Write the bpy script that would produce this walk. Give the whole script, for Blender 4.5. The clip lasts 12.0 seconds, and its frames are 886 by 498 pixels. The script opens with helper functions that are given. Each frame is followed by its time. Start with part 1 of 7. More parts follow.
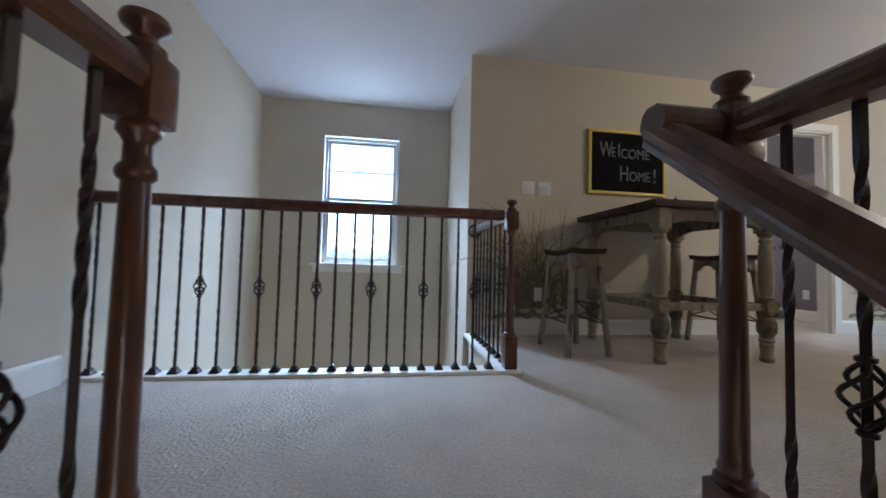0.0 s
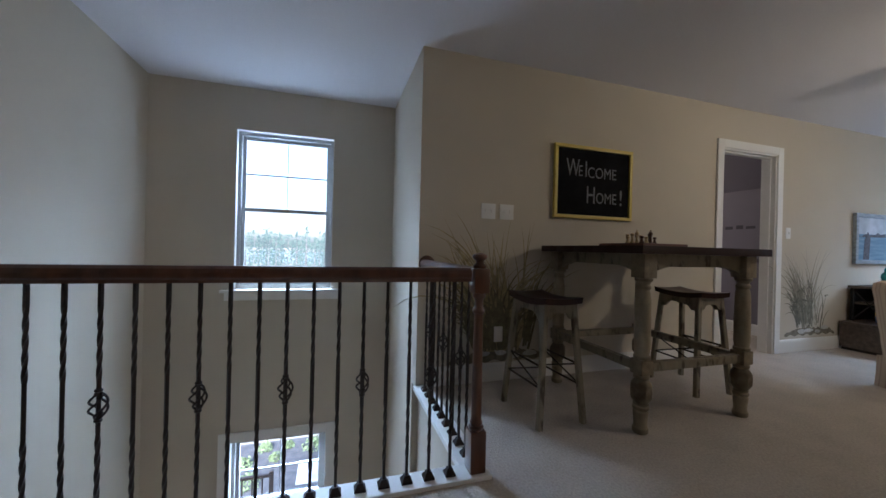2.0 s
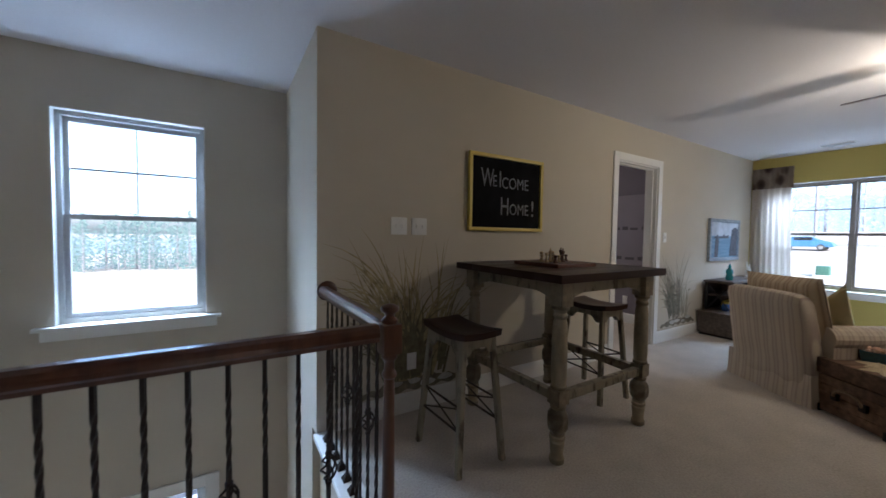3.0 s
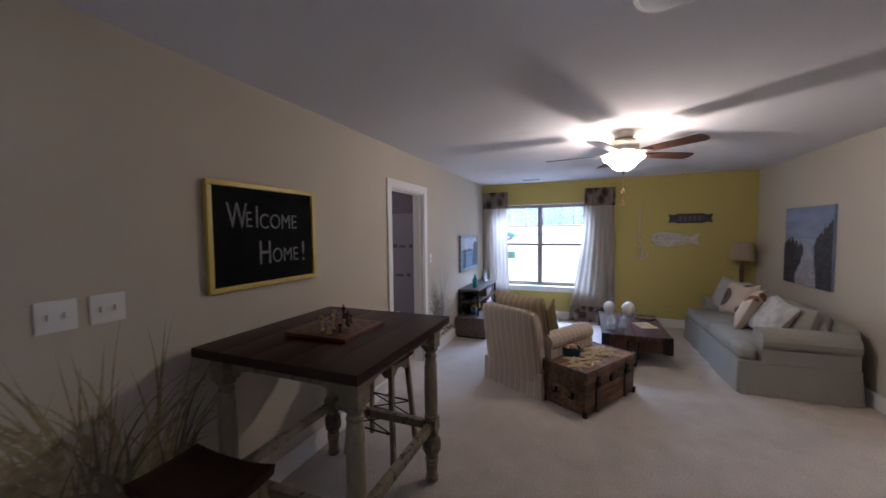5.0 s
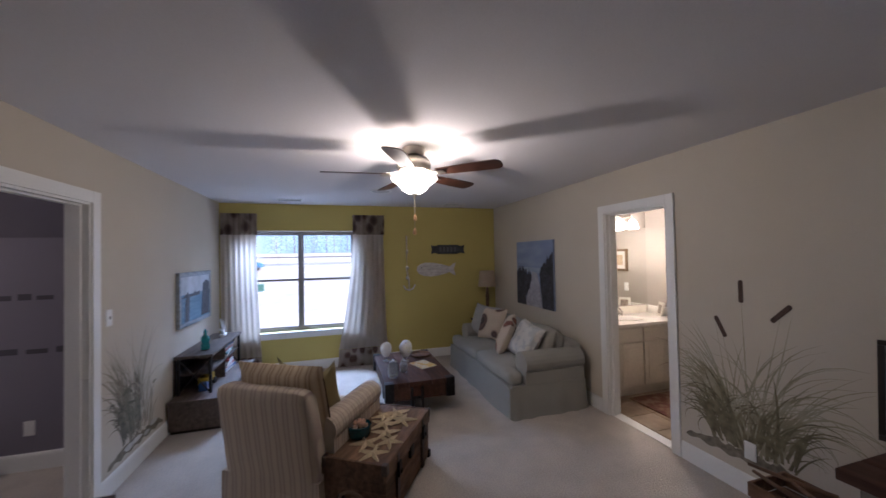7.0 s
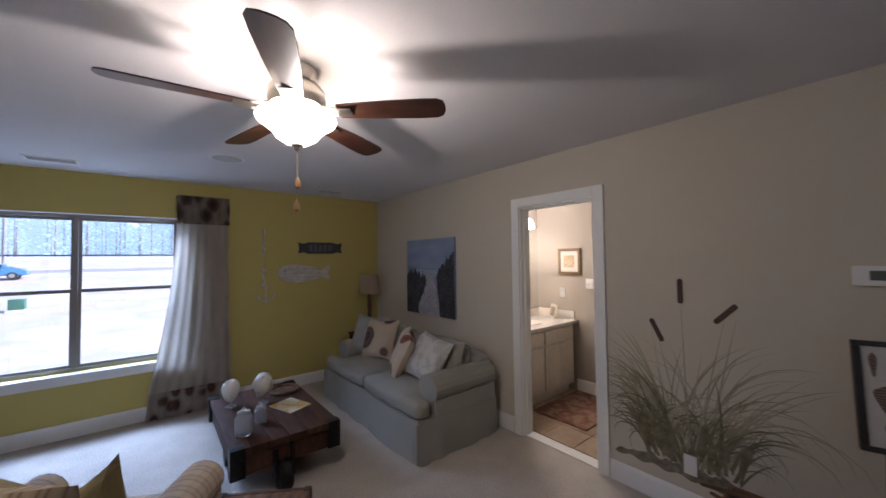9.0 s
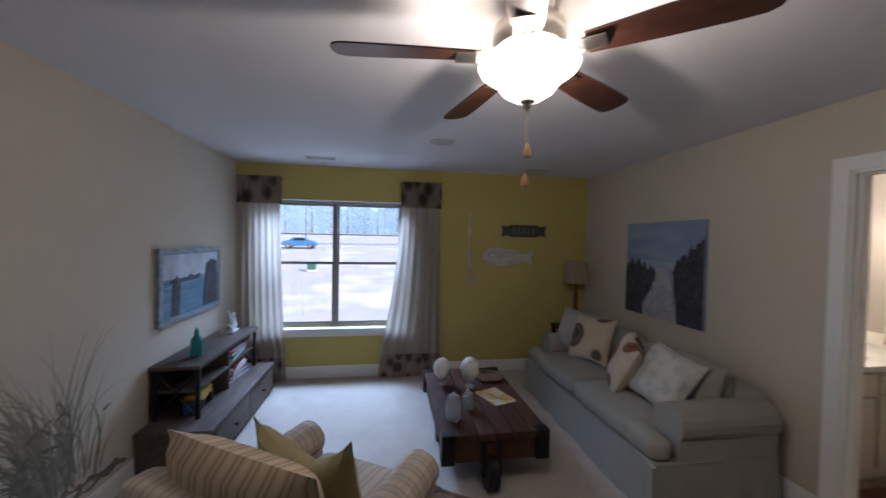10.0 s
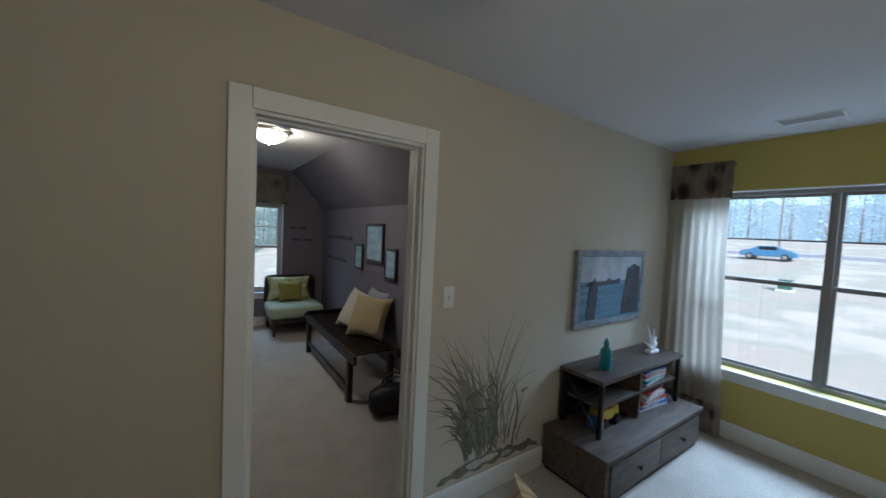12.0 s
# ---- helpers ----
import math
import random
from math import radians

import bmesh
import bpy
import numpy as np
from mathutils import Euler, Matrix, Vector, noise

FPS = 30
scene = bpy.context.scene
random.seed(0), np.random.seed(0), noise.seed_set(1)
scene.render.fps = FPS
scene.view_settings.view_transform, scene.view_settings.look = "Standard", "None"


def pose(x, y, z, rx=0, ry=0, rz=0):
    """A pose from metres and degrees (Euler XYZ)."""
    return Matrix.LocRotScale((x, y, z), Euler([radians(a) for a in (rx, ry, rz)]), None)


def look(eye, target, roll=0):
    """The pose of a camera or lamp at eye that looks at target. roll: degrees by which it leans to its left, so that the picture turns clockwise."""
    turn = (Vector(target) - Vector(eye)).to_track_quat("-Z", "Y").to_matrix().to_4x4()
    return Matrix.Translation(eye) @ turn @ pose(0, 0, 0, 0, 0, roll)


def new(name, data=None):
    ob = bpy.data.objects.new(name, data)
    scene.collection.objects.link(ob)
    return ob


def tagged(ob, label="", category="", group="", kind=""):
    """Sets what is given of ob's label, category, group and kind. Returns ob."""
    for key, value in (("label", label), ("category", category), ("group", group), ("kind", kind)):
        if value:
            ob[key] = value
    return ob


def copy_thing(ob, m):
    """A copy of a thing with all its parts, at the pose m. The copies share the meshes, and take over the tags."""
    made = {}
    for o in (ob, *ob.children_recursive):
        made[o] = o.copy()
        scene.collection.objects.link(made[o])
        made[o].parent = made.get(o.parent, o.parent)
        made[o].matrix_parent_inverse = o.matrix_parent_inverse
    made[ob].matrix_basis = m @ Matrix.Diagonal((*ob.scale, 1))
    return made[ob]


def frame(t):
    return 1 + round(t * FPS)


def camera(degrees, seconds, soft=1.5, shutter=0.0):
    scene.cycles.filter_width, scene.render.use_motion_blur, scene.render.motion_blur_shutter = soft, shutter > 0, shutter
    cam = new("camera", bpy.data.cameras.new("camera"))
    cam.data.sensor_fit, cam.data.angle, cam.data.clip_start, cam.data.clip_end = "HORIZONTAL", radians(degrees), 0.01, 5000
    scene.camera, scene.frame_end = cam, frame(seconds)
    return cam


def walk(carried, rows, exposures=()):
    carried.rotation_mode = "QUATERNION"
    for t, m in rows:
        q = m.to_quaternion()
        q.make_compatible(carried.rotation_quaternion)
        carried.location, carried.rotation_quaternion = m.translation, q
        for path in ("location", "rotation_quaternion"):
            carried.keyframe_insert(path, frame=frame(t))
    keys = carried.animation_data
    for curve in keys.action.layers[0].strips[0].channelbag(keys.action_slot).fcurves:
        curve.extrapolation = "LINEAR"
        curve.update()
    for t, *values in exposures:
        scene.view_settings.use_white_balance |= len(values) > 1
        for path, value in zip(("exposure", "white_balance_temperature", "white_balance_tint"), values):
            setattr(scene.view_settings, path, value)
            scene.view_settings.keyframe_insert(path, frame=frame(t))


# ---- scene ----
cam = camera(102.7, 12.0, shutter=0.25)
PATH = [
    (0, (0.095, 0.125, 0.597), (0.376, 2.103, 0.682), 1.5),
    (0.5, (0.112, 0.228, 0.642), (0.667, 2.148, 0.709), 1.2),
    (1, (0.14, 0.37, 0.795), (0.733, 2.279, 0.857), 1.1),
    (1.5, (0.14, 0.514, 0.881), (0.733, 2.423, 0.908), 1.4),
    (2, (0.145, 0.635, 0.997), (0.738, 2.545, 0.995), 1.4),
    (2.5, (0.212, 0.803, 1.14), (1.024, 2.63, 1.085), 1.2),
    (3, (0.265, 0.91, 1.234), (1.313, 2.612, 1.155), 0.9),
    (3.5, (0.291, 1.023, 1.367), (1.597, 2.534, 1.269), 0.7),
    (3.7, (0.33, 1.031, 1.389), (1.724, 2.461, 1.29), 0.3),
    (5.3, (0.68, 1.361, 1.622), (2.601, 1.914, 1.546), -0.5),
    (5.5, (0.749, 1.386, 1.633), (2.702, 1.812, 1.58), -0.5),
    (6, (0.982, 1.43, 1.636), (2.98, 1.514, 1.603), -0.9),
    (6.5, (1.298, 1.495, 1.64), (3.283, 1.251, 1.66), -1.0),
    (7, (1.562, 1.547, 1.641), (3.476, 0.968, 1.679), -1.1),
    (7.5, (1.807, 1.586, 1.631), (3.546, 0.598, 1.684), -1.6),
    (7.7, (1.905, 1.578, 1.63), (3.57, 0.471, 1.686), -1.6),
    (8.1, (2.086, 1.548, 1.615), (3.642, 0.292, 1.669), -1.3),
    (8.5, (2.267, 1.517, 1.601), (3.758, 0.184, 1.655), -1.1),
    (8.9, (2.448, 1.486, 1.586), (3.973, 0.193, 1.640), -0.8),
    (9.3, (2.629, 1.456, 1.571), (4.306, 0.367, 1.619), -0.5),
    (9.5, (2.72, 1.464, 1.611), (4.508, 0.567, 1.627), -0.1),
    (10, (2.945, 1.458, 1.614), (4.919, 1.144, 1.565), 1.0),
    (10.5, (3.173, 1.56, 1.612), (5.151, 1.843, 1.518), 2.0),
    (11, (3.343, 1.643, 1.589), (5.154, 2.486, 1.484), 2.0),
    (11.5, (3.509, 1.67, 1.607), (4.966, 3.034, 1.491), 2.5),
    (12, (3.548, 1.536, 1.606), (4.677, 3.183, 1.503), 2.8),
]
EXPOSURES = [
    (0.0, 2.93, 5500, 17), (0.5, 2.28, 5700, 20), (1.0, 2.17, 5650, 18), (3.0, 2.35, 5500, 18), (3.5, 2.36, 5500, 19), (5.5, 2.36, 5260, 29),
    (6.5, 2.09, 5240, 29), (7.5, 1.95, 5280, 27), (9.5, 1.76, 5310, 26), (10.0, 1.62, 5300, 23), (10.5, 1.45, 5200, 17), (11.4, 1.36, 5150, 11), (12.0, 1.46, 5350, 9),
]
walk(cam, [(t, look(eye, target, roll)) for t, eye, target, roll in PATH], EXPOSURES)

# ---- world and light ----
world = bpy.data.worlds.new("sky")
scene.world = world
world.use_nodes = True
wn = world.node_tree.nodes
sky = wn.new("ShaderNodeTexSky")
sky.sky_type = "NISHITA"
sky.sun_disc = False
sky.sun_elevation = radians(38)
sky.sun_rotation = radians(200)
sky.air_density, sky.dust_density, sky.ozone_density = 1.0, 3.0, 1.5
world.node_tree.links.new(sky.outputs[0], wn["Background"].inputs[0])
wn["Background"].inputs[1].default_value = 0.15


def lamp(name, kind, m, energy, colour, size=0.1, size_y=None):
    d = bpy.data.lights.new(name, kind)
    d.energy, d.color = energy, colour
    if kind == "SUN":
        d.angle = radians(size)
    elif kind == "AREA":
        d.size = size
        if size_y:
            d.shape, d.size_y = "RECTANGLE", size_y
    else:
        d.shadow_soft_size = size
    ob = new(name, d)
    ob.matrix_basis = m
    return ob


lamp("sun", "SUN", look((0, 0, 30), (13.5, 35.9, 0)), 2.6, (1.0, 0.96, 0.92), 12)
# daylight of the sky, from above each window opening
DAY = (0.62, 0.82, 1.0)
lamp("daylight_east", "AREA", look((7.95, 2.05, 2.75), (6.2, 2.05, 0.6)), 68, DAY, 1.6, 1.0)
lamp("daylight_stair", "AREA", look((-0.30, 5.05, 2.75), (-0.30, 3.3, 0.6)), 98, DAY, 1.0, 1.0)
lamp("daylight_stair_low", "AREA", look((-0.30, 5.05, -0.30), (-0.30, 3.3, -2.0)), 75, DAY, 1.0, 0.8)
lamp("daylight_den", "AREA", look((4.05, 8.4, 2.6), (4.05, 6.5, 0.5)), 18, DAY, 1.0, 1.0)
# bulbs
WARM = (1.0, 0.84, 0.57)
lamp("fan_bulb", "POINT", pose(4.12, 0.985, 2.128), 7.4, WARM, 0.03)
lamp("den_bulb", "POINT", pose(4.05, 5.15, 2.30), 4, WARM, 0.06)
for y in (-1.72, -1.92, -2.12):
    lamp("bath_bulb", "POINT", pose(5.20, y, 1.98), 1.05, (1.0, 0.85, 0.59), 0.04)


# ---- materials ----
def mat(name, colour, rough=0.6, metal=0.0, grain=0.0, scale=30.0, bump=0.0, stain=0.0, stain_scale=2.0, spec=0.5, stretch=(1, 1, 1), vary=0.0, coat=0.0):
    """A surface with fine grain, broad stains, relief and a little difference from piece to piece."""
    m = bpy.data.materials.new(name)
    m.use_nodes = True
    n, l = m.node_tree.nodes, m.node_tree.links
    b = n["Principled BSDF"]
    b.inputs["Roughness"].default_value = rough
    b.inputs["Metallic"].default_value = metal
    b.inputs["Specular IOR Level"].default_value = spec
    b.inputs["Coat Weight"].default_value = coat
    rgb = n.new("ShaderNodeRGB")
    rgb.outputs[0].default_value = (*colour, 1)
    out = rgb.outputs[0]
    co = n.new("ShaderNodeTexCoord")
    mp = n.new("ShaderNodeMapping")
    mp.inputs["Scale"].default_value = stretch
    l.new(co.outputs["Object"], mp.inputs[0])

    def layer(socket, size, amount, detail=4.0):
        t = n.new("ShaderNodeTexNoise")
        t.inputs["Scale"].default_value = size
        t.inputs["Detail"].default_value = detail
        l.new(mp.outputs[0], t.inputs["Vector"])
        r = n.new("ShaderNodeMapRange")
        r.inputs["From Min"].default_value, r.inputs["From Max"].default_value = 0.3, 0.7
        r.inputs["To Min"].default_value, r.inputs["To Max"].default_value = 1 - amount, 1 + amount
        l.new(t.outputs[0], r.inputs["Value"])
        h = n.new("ShaderNodeVectorMath")
        h.operation = "SCALE"
        l.new(socket, h.inputs[0])
        l.new(r.outputs[0], h.inputs["Scale"])
        return h.outputs[0], t.outputs[0]

    fine = None
    if grain or bump:
        out, fine = layer(out, scale, grain)
    if stain:
        out, _ = layer(out, stain_scale, stain, 3.0)
    if vary:
        oi = n.new("ShaderNodeObjectInfo")
        r = n.new("ShaderNodeMapRange")
        r.inputs["To Min"].default_value, r.inputs["To Max"].default_value = 1 - vary, 1 + vary
        l.new(oi.outputs["Random"], r.inputs["Value"])
        h = n.new("ShaderNodeVectorMath")
        h.operation = "SCALE"
        l.new(out, h.inputs[0])
        l.new(r.outputs[0], h.inputs["Scale"])
        out = h.outputs[0]
    l.new(out, b.inputs["Base Color"])
    if bump:
        bp = n.new("ShaderNodeBump")
        bp.inputs["Strength"].default_value = bump
        bp.inputs["Distance"].default_value = 0.01
        l.new(fine, bp.inputs["Height"])
        l.new(bp.outputs[0], b.inputs["Normal"])
    return m


def ramp_mat(name, stops, kind="wave", scale=10.0, rough=0.8, direction="X", distort=0.0, bump=0.0, stretch=(1, 1, 1), detail=2.0):
    """A surface whose colours follow a ramp over bands or noise."""
    m = mat(name, stops[0][1], rough)
    n, l = m.node_tree.nodes, m.node_tree.links
    b = n["Principled BSDF"]
    co, mp = n.new("ShaderNodeTexCoord"), n.new("ShaderNodeMapping")
    mp.inputs["Scale"].default_value = stretch
    l.new(co.outputs["Object"], mp.inputs[0])
    if kind == "wave":
        t = n.new("ShaderNodeTexWave")
        t.bands_direction = direction
        t.inputs["Distortion"].default_value = distort
    elif kind == "voronoi":
        t = n.new("ShaderNodeTexVoronoi")
    else:
        t = n.new("ShaderNodeTexNoise")
        t.inputs["Detail"].default_value = detail
    t.inputs["Scale"].default_value = scale
    l.new(mp.outputs[0], t.inputs["Vector"])
    r = n.new("ShaderNodeValToRGB")
    e = r.color_ramp.elements
    while len(e) < len(stops):
        e.new(0.5)
    for el, (p, c) in zip(e, stops):
        el.position, el.color = p, (*c, 1)
    l.new(t.outputs["Distance" if kind == "voronoi" else 0], r.inputs[0])
    l.new(r.outputs[0], b.inputs["Base Color"])
    if bump:
        bp = n.new("ShaderNodeBump")
        bp.inputs["Strength"].default_value = bump
        bp.inputs["Distance"].default_value = 0.01
        l.new(t.outputs["Distance" if kind == "voronoi" else 0], bp.inputs["Height"])
        l.new(bp.outputs[0], b.inputs["Normal"])
    return m


def glow(name, colour, strength):
    m = bpy.data.materials.new(name)
    m.use_nodes = True
    b = m.node_tree.nodes["Principled BSDF"]
    b.inputs["Base Color"].default_value = (0.9, 0.88, 0.82, 1)
    b.inputs["Emission Color"].default_value = (*colour, 1)
    b.inputs["Emission Strength"].default_value = strength
    return m


def glass_mat(name, tint=(1, 1, 1), rough=0.0, ior=1.45):
    m = mat(name, tint, rough)
    b = m.node_tree.nodes["Principled BSDF"]
    b.inputs["Transmission Weight"].default_value = 1.0
    b.inputs["IOR"].default_value = ior
    return m


M_WALL = mat("wall_paint", (0.541, 0.483, 0.386), 0.85, grain=0.02, scale=220, bump=0.06, stain=0.02, spec=0.25)
M_YELLOW = mat("yellow_paint", (0.50, 0.415, 0.13), 0.85, grain=0.02, scale=220, bump=0.06, stain=0.02, spec=0.25)
M_DEN = mat("plum_grey_paint", (0.20, 0.18, 0.21), 0.85, grain=0.02, scale=220, bump=0.06, stain=0.02, spec=0.25)
M_BATH = mat("bath_paint", (0.37, 0.328, 0.272), 0.8, grain=0.02, scale=220, bump=0.05, spec=0.25)
M_CEIL = mat("ceiling_paint", (0.70, 0.68, 0.69), 0.95, grain=0.03, scale=160, bump=0.10, spec=0.1)
M_TRIM = mat("white_trim", (0.76, 0.75, 0.71), 0.45, grain=0.02, scale=60, stain=0.02)
M_CARPET = mat("carpet", (0.49, 0.44, 0.38), 1.0, grain=0.13, scale=88, bump=0.85, stain=0.07, stain_scale=5, spec=0.03)
M_RAIL = mat("stained_wood", (0.085, 0.030, 0.014), 0.28, grain=0.35, scale=22, stain=0.15, stretch=(1, 1, 0.25), coat=0.4)
M_IRON = mat("black_iron", (0.026, 0.017, 0.014), 0.45, metal=0.4, grain=0.2, scale=90, bump=0.1)
M_TABLETOP = mat("dark_tabletop", (0.026, 0.0085, 0.0055), 0.38, grain=0.18, scale=14, stain=0.10, stretch=(0.25, 2, 1), spec=0.22)
M_DISTRESS = mat("distressed_sage_paint", (0.30, 0.25, 0.17), 0.6, grain=0.16, scale=26, bump=0.12, stain=0.14, stain_scale=6, stretch=(1, 1, 0.4), spec=0.3)


def rub_edges(m, under, low=0.54, high=0.60):
    """Paint worn through to the dark wood on convex edges and in scattered scuffs."""
    n, l = m.node_tree.nodes, m.node_tree.links
    b = n["Principled BSDF"]
    base = b.inputs["Base Color"].links[0].from_socket
    geo, t, add, r, mix = n.new("ShaderNodeNewGeometry"), n.new("ShaderNodeTexNoise"), n.new("ShaderNodeMath"), n.new("ShaderNodeMapRange"), n.new("ShaderNodeMix")
    t.inputs["Scale"].default_value, t.inputs["Detail"].default_value = 34, 6
    co = n.new("ShaderNodeTexCoord")
    l.new(co.outputs["Object"], t.inputs["Vector"])
    add.operation = "MULTIPLY_ADD"
    l.new(t.outputs[0], add.inputs[0])
    add.inputs[1].default_value = 0.07
    l.new(geo.outputs["Pointiness"], add.inputs[2])
    r.inputs["From Min"].default_value, r.inputs["From Max"].default_value = low + 0.035, high + 0.035
    l.new(add.outputs[0], r.inputs["Value"])
    mix.data_type = "RGBA"
    l.new(r.outputs[0], mix.inputs["Factor"])
    l.new(base, mix.inputs[6])
    mix.inputs[7].default_value = (*under, 1)
    l.new(mix.outputs[2], b.inputs["Base Color"])


M_SAGELEG = ramp_mat("scuffed_sage_paint", [(0.0, (0.045, 0.028, 0.018)), (0.36, (0.07, 0.05, 0.032)), (0.46, (0.215, 0.185, 0.13)), (1.0, (0.29, 0.255, 0.18))], "noise", 22, 0.6, bump=0.1, detail=8, stretch=(1, 1, 0.35))
rub_edges(M_DISTRESS, (0.045, 0.028, 0.018), 0.525, 0.62)
M_BLACKBOARD = mat("blackboard", (0.008, 0.008, 0.009), 0.85, grain=0.2, scale=12, stain=0.4, stain_scale=3, spec=0.08)
M_YFRAME = mat("yellow_frame", (0.62, 0.47, 0.08), 0.45, grain=0.05, scale=30)
M_CHALK = mat("chalk", (0.21, 0.21, 0.21), 0.95, grain=0.55, scale=90, stain=0.3, stain_scale=14)
M_PLASTIC = mat("white_plastic", (0.74, 0.73, 0.70), 0.35)
M_SLIP = mat("sage_slipcover", (0.315, 0.305, 0.27), 0.95, grain=0.10, scale=300, bump=0.25, stain=0.06, spec=0.1)
M_STRIPE = ramp_mat("striped_linen", [(0.0, (0.50, 0.42, 0.32)), (0.42, (0.48, 0.405, 0.31)), (0.56, (0.35, 0.275, 0.235)), (0.72, (0.36, 0.285, 0.24)), (0.9, (0.46, 0.385, 0.30))], "wave", 4.2, 0.95, "Y", distort=0.3)
M_CUSHION = ramp_mat("striped_cushion", [(0.0, (0.55, 0.44, 0.29)), (0.5, (0.48, 0.36, 0.22)), (0.75, (0.30, 0.20, 0.13)), (1.0, (0.52, 0.41, 0.27))], "wave", 4.6, 0.95, "X", distort=0.3)
M_OAK = mat("aged_brown_wood", (0.058, 0.025, 0.014), 0.62, spec=0.25, grain=0.28, scale=16, bump=0.2, stain=0.3, stretch=(0.3, 1.6, 1.6), vary=0.22)
M_TRUNK = mat("trunk_wood", (0.125, 0.070, 0.040), 0.65, spec=0.3, grain=0.35, scale=20, bump=0.35, stain=0.35, stain_scale=5, stretch=(0.4, 1.4, 1.4), vary=0.2)
M_GREYWOOD = mat("grey_brown_wood", (0.088, 0.064, 0.050), 0.55, grain=0.4, scale=18, bump=0.2, stain=0.2, stretch=(0.25, 1.5, 1.5), vary=0.12)
M_DARKMETAL = mat("dark_metal", (0.02, 0.018, 0.017), 0.5, metal=0.7, grain=0.3, scale=40, bump=0.2)
M_NICKEL = mat("brushed_nickel", (0.50, 0.46, 0.40), 0.32, metal=1.0, grain=0.05, scale=80)
M_BLADE = mat("fan_blade_wood", (0.045, 0.017, 0.010), 0.35, grain=0.35, scale=24, stretch=(0.25, 1, 1))


# ---- building helpers ----
def bm_new():
    return bmesh.new()


def box(bm, x0, y0, z0, x1, y1, z1, bevel=0.0, m=None):
    """A box, with rounded edges where a bevel is given."""
    r = bmesh.ops.create_cube(bm, size=1.0)
    vs = r["verts"]
    bmesh.ops.scale(bm, vec=(x1 - x0, y1 - y0, z1 - z0), verts=vs)
    bmesh.ops.translate(bm, vec=((x0 + x1) / 2, (y0 + y1) / 2, (z0 + z1) / 2), verts=vs)
    if m is not None:
        bmesh.ops.transform(bm, matrix=m, verts=vs)
    if bevel:
        es = list({e for v in vs for e in v.link_edges})
        bmesh.ops.bevel(bm, geom=es, offset=bevel, segments=2, profile=0.7, affect="EDGES")
    return bm


def lathe(bm, prof, segs=20, m=Matrix()):
    """Turned piece: prof is (radius, height) from the bottom up."""
    rings = []
    for r, z in prof:
        rings.append([bm.verts.new(m @ Vector((r * math.cos(2 * math.pi * i / segs), r * math.sin(2 * math.pi * i / segs), z))) for i in range(segs)])
    for a, b in zip(rings, rings[1:]):
        for i in range(segs):
            bm.faces.new((a[i], a[(i + 1) % segs], b[(i + 1) % segs], b[i]))
    bm.faces.new(list(reversed(rings[0])))
    bm.faces.new(rings[-1])
    return bm


def tube(bm, pts, r, segs=8, r_end=None):
    """A round bar along points."""
    pts = [Vector(p) for p in pts]
    rings = []
    for i, p in enumerate(pts):
        d = (pts[min(i + 1, len(pts) - 1)] - pts[max(i - 1, 0)]).normalized()
        q = d.to_track_quat("Z", "Y").to_matrix()
        f = i / (len(pts) - 1)
        rr = r if r_end is None else r + (r_end - r) * f
        rings.append([bm.verts.new(p + q @ Vector((rr * math.cos(2 * math.pi * k / segs), rr * math.sin(2 * math.pi * k / segs), 0))) for k in range(segs)])
    for a, b in zip(rings, rings[1:]):
        for k in range(segs):
            bm.faces.new((a[k], a[(k + 1) % segs], b[(k + 1) % segs], b[k]))
    bm.faces.new(list(reversed(rings[0])))
    bm.faces.new(rings[-1])
    return bm


def prism(bm, outline, p0, p1, up=Vector((0, 0, 1))):
    """A flat outline (sideways, upwards) drawn out from p0 to p1."""
    p0, p1 = Vector(p0), Vector(p1)
    d = (p1 - p0).normalized()
    side = d.cross(up).normalized()
    top = side.cross(d)
    a = [bm.verts.new(p0 + side * u + top * v) for u, v in outline]
    b = [bm.verts.new(p1 + side * u + top * v) for u, v in outline]
    n = len(outline)
    for i in range(n):
        bm.faces.new((a[i], a[(i + 1) % n], b[(i + 1) % n], b[i]))
    bm.faces.new(list(reversed(a)))
    bm.faces.new(b)
    return bm


def pillow_bm(w, h, d, pinch=0.16, n=12, seed=0):
    """A stuffed cushion in the x-z plane, thick in y, with pulled corners and soft creases."""
    bm = bm_new()
    rnd = random.Random(seed)
    ox, oz = rnd.random() * 9, rnd.random() * 9
    for s in (1, -1):
        g = []
        for i in range(n + 1):
            row = []
            for j in range(n + 1):
                u, v = 2 * i / n - 1, 2 * j / n - 1
                px = u * (1 - pinch * (1 - abs(v) ** 1.5) * abs(u) ** 3 * 0.6)
                pz = v * (1 - pinch * (1 - abs(u) ** 1.5) * abs(v) ** 3 * 0.6)
                t = (max(0, 1 - u ** 4) * max(0, 1 - v ** 4)) ** 0.55
                t *= 1 + 0.12 * noise.noise((ox + 2.2 * u, oz + 2.2 * v, s))
                row.append(bm.verts.new((px * w / 2, s * t * d / 2, pz * h / 2 + h / 2)))
            g.append(row)
        for i in range(n):
            for j in range(n):
                f = (g[i][j], g[i + 1][j], g[i + 1][j + 1], g[i][j + 1])
                bm.faces.new(f if s < 0 else tuple(reversed(f)))
    bmesh.ops.remove_doubles(bm, verts=bm.verts, dist=0.0008)
    return bm


